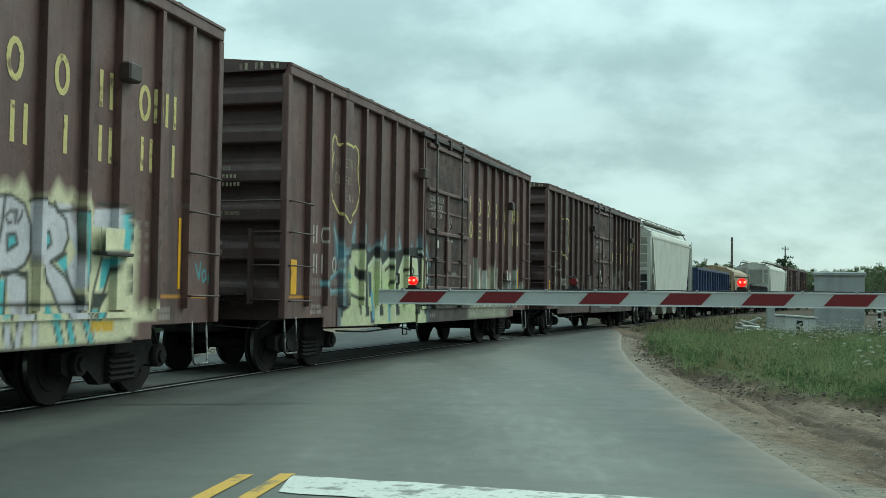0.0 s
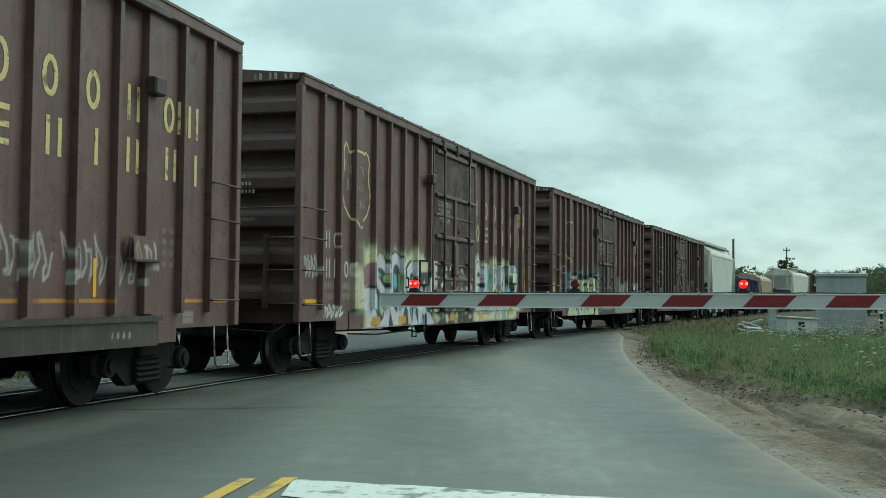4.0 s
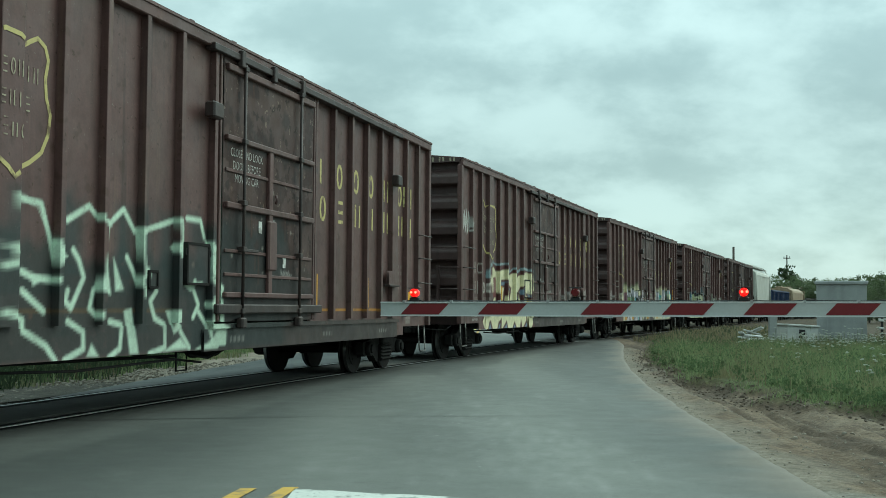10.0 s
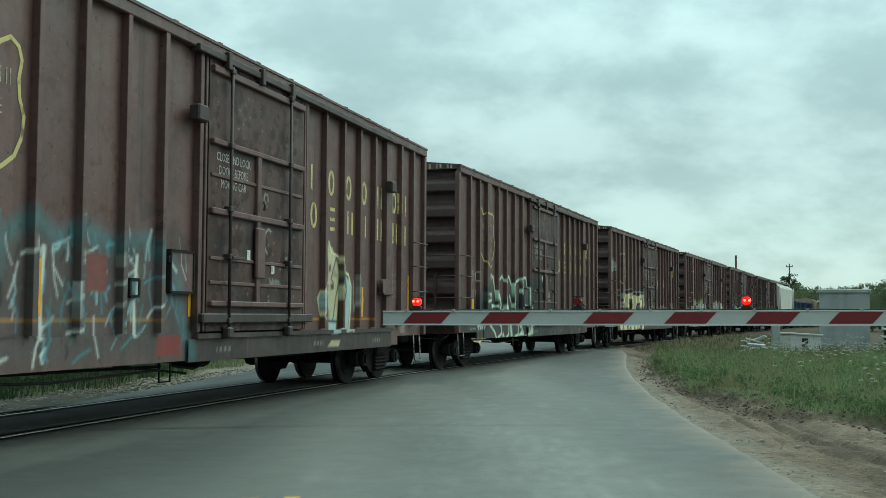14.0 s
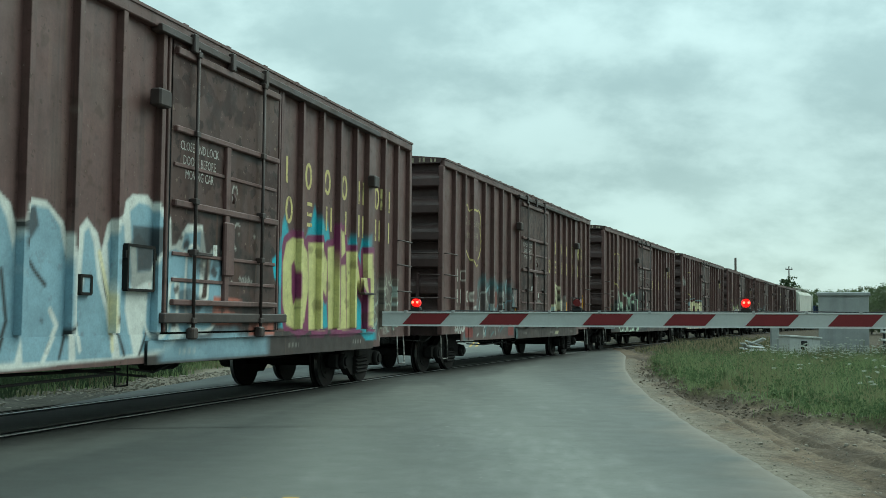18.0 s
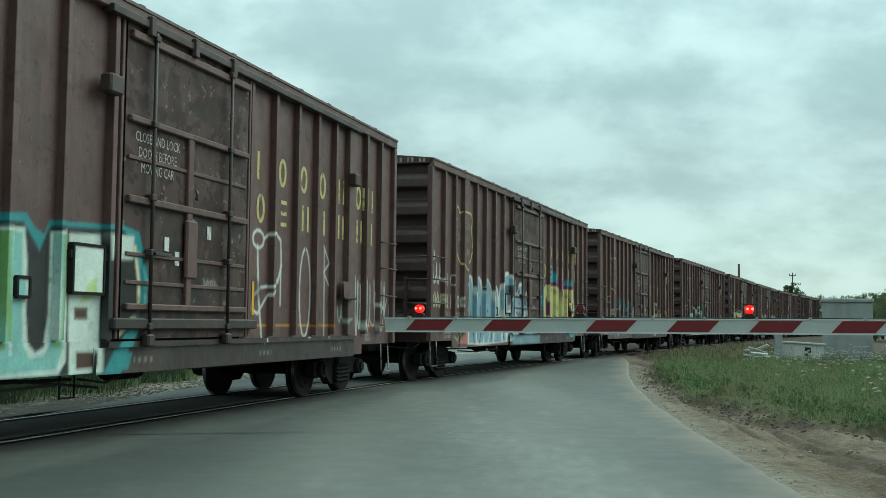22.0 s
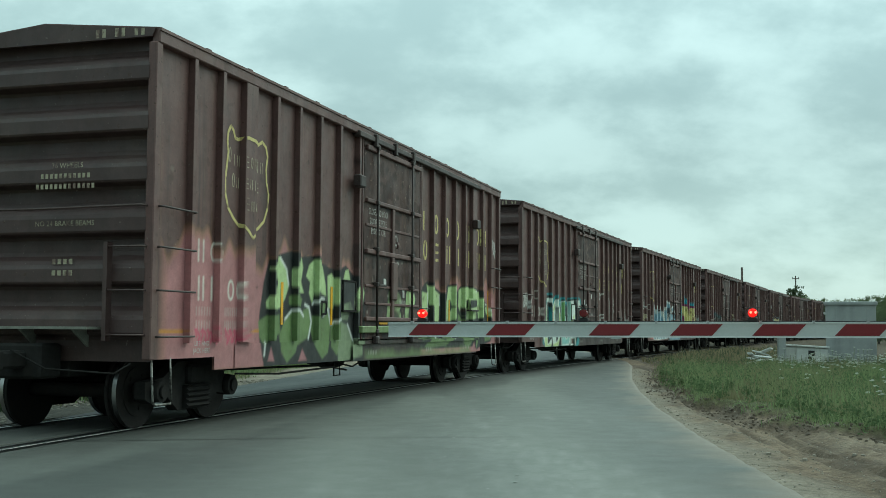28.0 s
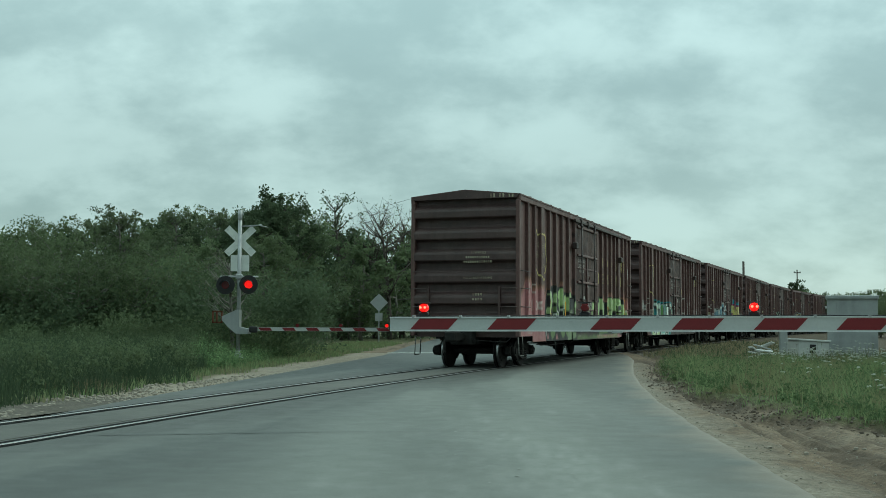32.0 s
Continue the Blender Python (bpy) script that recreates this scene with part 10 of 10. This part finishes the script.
WOOD_FAR = (("low", 750, 500, 90), ("round", 960, 440, 140), ("tall", 1040, 445, 160), ("round", 1120, 455, 180), ("tall", 1180, 470, 205), ("round", 1237, 510, 215), ("tall", 1267, 508, 220),
            ("round", 1297, 508, 225), ("round", 1324, 512, 228), ("tall", 1226, 507, 222), ("round", 1252, 502, 226), ("tall", 1284, 504, 224), ("tall", 1310, 506, 230),
            ("tall", 1412, 489, 150), ("round", 1423, 503, 152), ("low", 1402, 516, 148), ("low", 1436, 517, 140), ("low", 1450, 520, 142), ("low", 1470, 524, 140), ("low", 1490, 522, 138),
            ("round", 1516, 512, 100), ("tall", 1536, 508, 102), ("round", 1557, 506, 98), ("low", 1500, 520, 100), ("low", 1526, 524, 92), ("low", 1550, 524, 94), ("round", 1578, 508, 96))
WOOD_BEHIND = (("low", 1590, 515, 90), ("round", 1625, 500, 98), ("tall", 1670, 505, 105), ("low", 1400, 545, 200), ("round", -90, 400, 52), ("tall", -130, 390, 54), ("tall", -60, 420, 66),
               ("round", 40, 415, 66), ("tall", 100, 410, 68), ("round", 160, 395, 66), ("tall", 200, 385, 70), ("round", 250, 388, 68), ("tall", 290, 380, 66), ("tall", 330, 372, 70),
               ("round", 370, 380, 68), ("tall", 440, 365, 68), ("round", 490, 362, 66))
WOOD_BEYOND = (("tall", 550, 390, 70), ("round", 590, 415, 90), ("tall", 630, 410, 92), ("round", 680, 415, 95), ("tall", 715, 410, 96), ("low", 60, 460, 41), ("low", 140, 462, 40),
               ("low", 240, 468, 41), ("low", 350, 480, 42), ("low", -20, 470, 41), ("round", 90, 420, 58), ("round", 230, 410, 60), ("round", 400, 400, 62), ("tall", 20, 440, 60))
rng_w = random.Random(9)
first = {}
for kind, px, py, dist in WOOD_EDGE + WOOD_MIDDLE + WOOD_FAR + WOOD_BEHIND + WOOD_BEYOND:
    if dist > 64 and kind in ("round", "tall"):
        kind = "far_" + kind
    m = place(None, bearing(px), rise(py), dist, HEIGHTS[kind], turn=rng_w.uniform(0, 6.28))
    if kind not in first:
        first[kind] = KINDS[kind]
        KINDS[kind].matrix_basis = m
    else:
        copy_thing(KINDS[kind], m).scale = m.to_scale()
# unseen trees added to the left and behind, to block low sky light
for i in range(26):
    a = radians(-38 - i * 8.5 + rng_w.uniform(-2, 2))
    d = rng_w.uniform(40, 52)
    k = rng_w.uniform(0.85, 1.15)
    kind = ("far_round", "far_tall", "far_round")[i % 3]
    m = Matrix.Translation((math.sin(a) * d, math.cos(a) * d, -0.1)) @ Matrix.Rotation(i * 1.3, 4, "Z") @ Matrix.Diagonal((k, k, k, 1))
    copy_thing(KINDS[kind], m).scale = (k, k, k)
snag = tree("dead_tree", "tall dying tree with a bare crown", 9.0, 1.3, 900, LEAF_DARK, BARK, 21, 0.35, 0.085, True)
snag.matrix_basis = place(None, bearing(603), rise(326), 78, 9.0)
for px, py, d, sd in ((690, 352, 80, 31), (665, 375, 84, 32), (712, 362, 88, 33), (570, 368, 82, 34)):
    b = tree("bare_tree", "grey bare-branched tree at the wood's edge", 8.0, 2.0, 260, LEAF_PALE, BARK, sd, 0.3, 0.07, True)
    b.matrix_basis = place(None, bearing(px), rise(py), d, 8.0)


slim = tree("bare_tree", "slender pale trunk with bare forking branches before the wood", 6.0, 1.5, 60, LEAF_PALE, BARK_PALE, 47, 0.25, 0.06, True)
slim.matrix_basis = place(None, bearing(412), rise(436), 37, 6.0)


def thicket(name, spots, count, size, mat, label, seed):
    """Undergrowth that nobody could count: leaves in low mounds."""
    v, f = leaf_cloud(spots, count, size, seed, 0.9)
    v[:, 2] = np.maximum(v[:, 2], -0.08)
    tagged(new(name, crown_mesh(name, v, f, mat)), label, "undergrowth", kind="stuff")


rs = random.Random(17)
spots = []
for i in range(150):
    px = rs.uniform(-150, 560)
    d = rs.uniform(38, 50)
    spots.append((bearing(px) * d, d, rs.uniform(0.3, 2.3), rs.uniform(0.7, 1.3)))
for i in range(60):
    px = rs.uniform(520, 900)
    d = rs.uniform(72, 92)
    spots.append((bearing(px) * d, d, rs.uniform(0.3, 2.6), rs.uniform(0.9, 1.6)))
thicket("undergrowth", spots, 85000, 0.08, LEAF_DARK, "dense dark undergrowth below the trees", 4)
spots = []
for i in range(90):
    px = rs.uniform(-150, 520)
    d = rs.uniform(36.5, 41)
    spots.append((bearing(px) * d, d, rs.uniform(0.2, 1.0), rs.uniform(0.4, 0.9)))
thicket("bushes", spots, 45000, 0.052, LEAF, "low green bushes before the wood", 6)
spots = []
for i in range(160):
    a = rs.uniform(-0.62, 0.62)
    d = rs.uniform(225, 290)
    spots.append((math.sin(a) * d, math.cos(a) * d, rs.uniform(0.5, 5.0), rs.uniform(2.0, 3.6)))
thicket("far_woods", spots, 30000, 0.55, LEAF_DARK, "far line of woods across the fields", 8)


def blades(name, points, heights, width, mat, label, seed, lean=0.35):
    """A stand of grass: each blade a bent sliver."""
    rng = np.random.default_rng(seed)
    n = len(points)
    p = np.array(points)
    h = np.array(heights)
    a = rng.uniform(0, 2 * math.pi, n)
    d = np.stack([np.cos(a), np.sin(a), np.zeros(n)], 1)
    b = rng.uniform(0, 2 * math.pi, n)
    bend = np.stack([np.cos(b), np.sin(b), np.zeros(n)], 1) * (h * rng.uniform(0.05, lean, n))[:, None]
    w = d * (width * rng.uniform(0.6, 1.4, n))[:, None]
    up = np.stack([np.zeros(n), np.zeros(n), h], 1)
    v = np.stack([p - w, p + w, p + up * 0.6 + bend * 0.4 + w * 0.7, p + up * 0.6 + bend * 0.4 - w * 0.7, p + up + bend], 1).reshape(-1, 3)
    f = []
    for i in range(n):
        k = i * 5
        f.append((k, k + 1, k + 2, k + 3))
        f.append((k + 3, k + 2, k + 4))
    me = bpy.data.meshes.new(name)
    me.from_pydata(v.tolist(), [], f)
    me.materials.append(mat)
    tagged(new(name, me), label, "grass", kind="stuff")


rg = random.Random(23)


def scatter(n, xr, yr, test):
    out = []
    while len(out) < n:
        x, y = rg.uniform(*xr), rg.uniform(*yr)
        if test(x, y):
            out.append((x, y, ground_height(x, y) - 0.01))
    return out


def tuft(x, y):
    """How lush the grass stands: uneven clumps with thin places between."""
    a = math.sin(x * 2.1 + y * 1.1) * math.sin(y * 1.7 - x * 0.6)
    b = math.sin(x * 5.3 - y * 2.9 + 1.0) * math.sin(y * 4.1 + x * 3.3)
    return max(0.12, 0.55 + 0.32 * a + 0.28 * b)


pts = scatter(48000, (4.2, 13.0), (12.6, 29.0), lambda x, y: rg.random() < grassy(x, y) ** 1.5 * min(1, 0.25 + tuft(x, y)) and x < 2.2 + y * 0.46)
blades("grass", pts, [rg.uniform(0.05, 0.38) * tuft(x, y) ** 1.5 * (0.45 + 0.55 * grassy(x - 0.5, y)) + 0.02 + (0.24 if rg.random() < 0.02 else 0) for x, y, _ in pts], 0.006, BLADE, "green verge grass beside the dirt shoulder", 2, 0.9)
pts = scatter(17000, (5.5, 19.0), (25.0, 42.0), lambda x, y: rg.random() < grassy(x, y) * max(0.05, min(1.0, (34.5 + 1.5 * math.sin(x * 1.3) + 0.25 * max(0.0, x - 9) - y) / 2.5)) and x < 2.2 + y * 0.46)
blades("grass", pts, [rg.uniform(0.08, 0.36) * tuft(x, y) + 0.06 for x, y, _ in pts], 0.008, BLADE, "rough grass towards the track", 3, 0.8)
pts = scatter(7500, (4.6, 19.0), (14.0, 44.0), lambda x, y: rg.random() < grassy(x, y) * 0.4 + (0.5 if 32 < y < 44 and x > along(VERGE_RIGHT, y) + 0.1 else 0) and x < 2.2 + y * 0.46)
blades("dry_grass", pts, [rg.uniform(0.08, 0.34) for _ in pts], 0.005, STRAW, "dry straw-coloured stalks in the verge", 4)
def reedy(x, y):
    """The wet ground before the wood, uneven at its edges."""
    return x < -0.222 * y + 0.5 * math.sin(y * 0.9) + 0.25 * math.sin(y * 2.3) and x > -0.42 * y - 1.5


pts = scatter(30000, (-22.0, -4.6), (15.5, 40.0), lambda x, y: reedy(x, y) and rg.random() < grassy(x, y) ** 2 * min(1.0, 0.35 + tuft(x * 0.6, y * 0.6)))
blades("reeds", pts, [rg.uniform(0.30, 1.05) * (0.35 + 0.75 * tuft(x * 0.6, y * 0.6)) * min(1.0, 0.18 + max(0.0, along(VERGE_LEFT, y) - x) * 0.42) + 0.06 for x, y, _ in pts], 0.009, REED, "tall dark green grass and reeds before the wood", 5, 0.75)
spots = []
for i in range(420):
    y = rg.uniform(18, 39)
    x = rg.uniform(-0.42 * y - 1, -0.2 * y - 0.6)
    if grassy(x, y) > 0.8 and along(VERGE_LEFT, y) - x > 0.7:
        spots.append((x, y, ground_height(x, y) + rg.uniform(0.1, 0.75), rg.uniform(0.12, 0.42)))
thicket("weeds", spots, 34000, 0.035, LEAF, "leafy weeds standing among the reeds", 21)
spots = []
for i in range(150):
    y = rg.uniform(29, 41)
    x = rg.uniform(-0.225 * y, along(VERGE_LEFT, y) - 0.9)
    spots.append((x, y, ground_height(x, y) + rg.uniform(0.05, 0.20 + 0.5 * min(1.0, (along(VERGE_LEFT, y) - x - 0.9) / 2.0)), rg.uniform(0.12, 0.35)))
thicket("weeds", spots, 16000, 0.034, WEED, "bright weeds round the signal mast", 22)
pts = scatter(16000, (-9.0, 0.0), (17.0, 66.0), lambda x, y: rg.random() < grassy(x, y) and along(VERGE_LEFT, y) - x < 3.4)
blades("grass", pts, [rg.uniform(0.06, 0.2) for _ in pts], 0.012, BLADE, "mown green strip along the road's far side", 6)
pts = scatter(260, (-7.6, -5.0), (17.6, 22.5), lambda x, y: rg.random() < math.exp(-((x + 6.3) / 0.35) ** 2 - ((y - 20.0) / 0.8) ** 2))
blades("dry_grass", pts, [rg.uniform(0.08, 0.30) for _ in pts], 0.006, STRAW, "tuft of dry yellow grass by the gravel", 7)


spots = []
for i in range(1500):
    y = rg.uniform(13.0, 38)
    x = rg.uniform(4.5, 2.2 + y * 0.46)
    if grassy(x, y) > 0.6 and rg.random() < tuft(x, y):
        spots.append((x, y, ground_height(x, y) + rg.uniform(0.02, 0.13), rg.uniform(0.06, 0.24)))
thicket("weeds", spots, 48000, 0.026, WEED, "broad-leaved weeds among the verge grass", 12)


def rough_strip(x, y):
    _, _, off = near_track(x, y)
    return 1.9 < off < 7.5 and along(VERGE_RIGHT, y) + 0.15 < x < 2.2 + y * 0.46 and rg.random() < 0.35 + 0.65 * tuft(x * 0.7, y * 0.7)


pts = scatter(7000, (5.0, 26.0), (33.0, 66.0), rough_strip)
blades("rough_weeds", pts[:4200], [rg.uniform(0.06, 0.42) * tuft(x, y) + 0.05 for x, y, _ in pts[:4200]], 0.016, STRAW, "dry brown weeds along the ballast", 14, 0.9)
blades("rough_weeds", pts[4200:], [rg.uniform(0.06, 0.38) * tuft(x, y) + 0.05 for x, y, _ in pts[4200:]], 0.018, REED, "dull green weeds along the ballast", 15, 0.9)


def umbels():
    """White flat flower heads on thin stalks."""
    heads, stalks = Shape(), Shape()
    for i in range(420):
        y = rg.uniform(15, 40) if rg.random() < 0.22 else rg.gauss(31.5, 1.6)
        x = rg.uniform(max(6.2, y * 0.30), y * 0.44)
        if grassy(x, y) < 0.9:
            continue
        h = rg.uniform(0.16, 0.46) + (0.2 if rg.random() < 0.12 else 0)
        z = ground_height(x, y)
        lx, ly = rg.uniform(-0.1, 0.1), rg.uniform(-0.1, 0.1)
        stalks.tube([(x, y, z - 0.02), (x + lx, y + ly, z + h)], 0.004, 3)
        for k in range(rg.randint(3, 6)):
            r = rg.uniform(0.012, 0.03)
            a = rg.uniform(0, 6.28)
            q = rg.uniform(0, 0.05)
            heads.disc((x + lx + q * math.cos(a), y + ly + q * math.sin(a), z + h + rg.uniform(-0.01, 0.015)), r, 0.008, "z", 6)
    solid("white_flowers", heads, LACE, "white umbel flower heads in the rough grass", "flowers", kind="stuff")
    solid("flower_stalks", stalks, BLADE, "thin green flower stalks in the rough grass", "flowers", kind="stuff")


umbels()

# ---------------------------------------------------------------- what moves
def car_pose(s, length):
    ax, ay, _ = on_track(s + 1.65)
    bx, by, _ = on_track(s + length - 1.65)
    a = math.atan2(by - ay, bx - ax)
    return Matrix.Translation((ax - 1.65 * math.cos(a), ay - 1.65 * math.sin(a), 0)) @ Matrix.Rotation(a, 4, "Z")


def motions():
    times = [i * 0.4 for i in range(81)]
    for car, ahead, length in TRAIN:
        walk(car, [(t, car_pose(travelled(t) + ahead, length)) for t in times])
    # the wheels roll on the rails: less than a quarter turn from row to row
    steps = [i * 4 / FPS for i in range(241)]
    far = [travelled(t) / 0.44 for t in steps]
    for wheelset, x in SPIN:
        walk(wheelset, [(t, Matrix.Translation((x, 0, 0.44)) @ Matrix.Rotation(a, 4, "Y")) for t, a in zip(steps, far)])


motions()
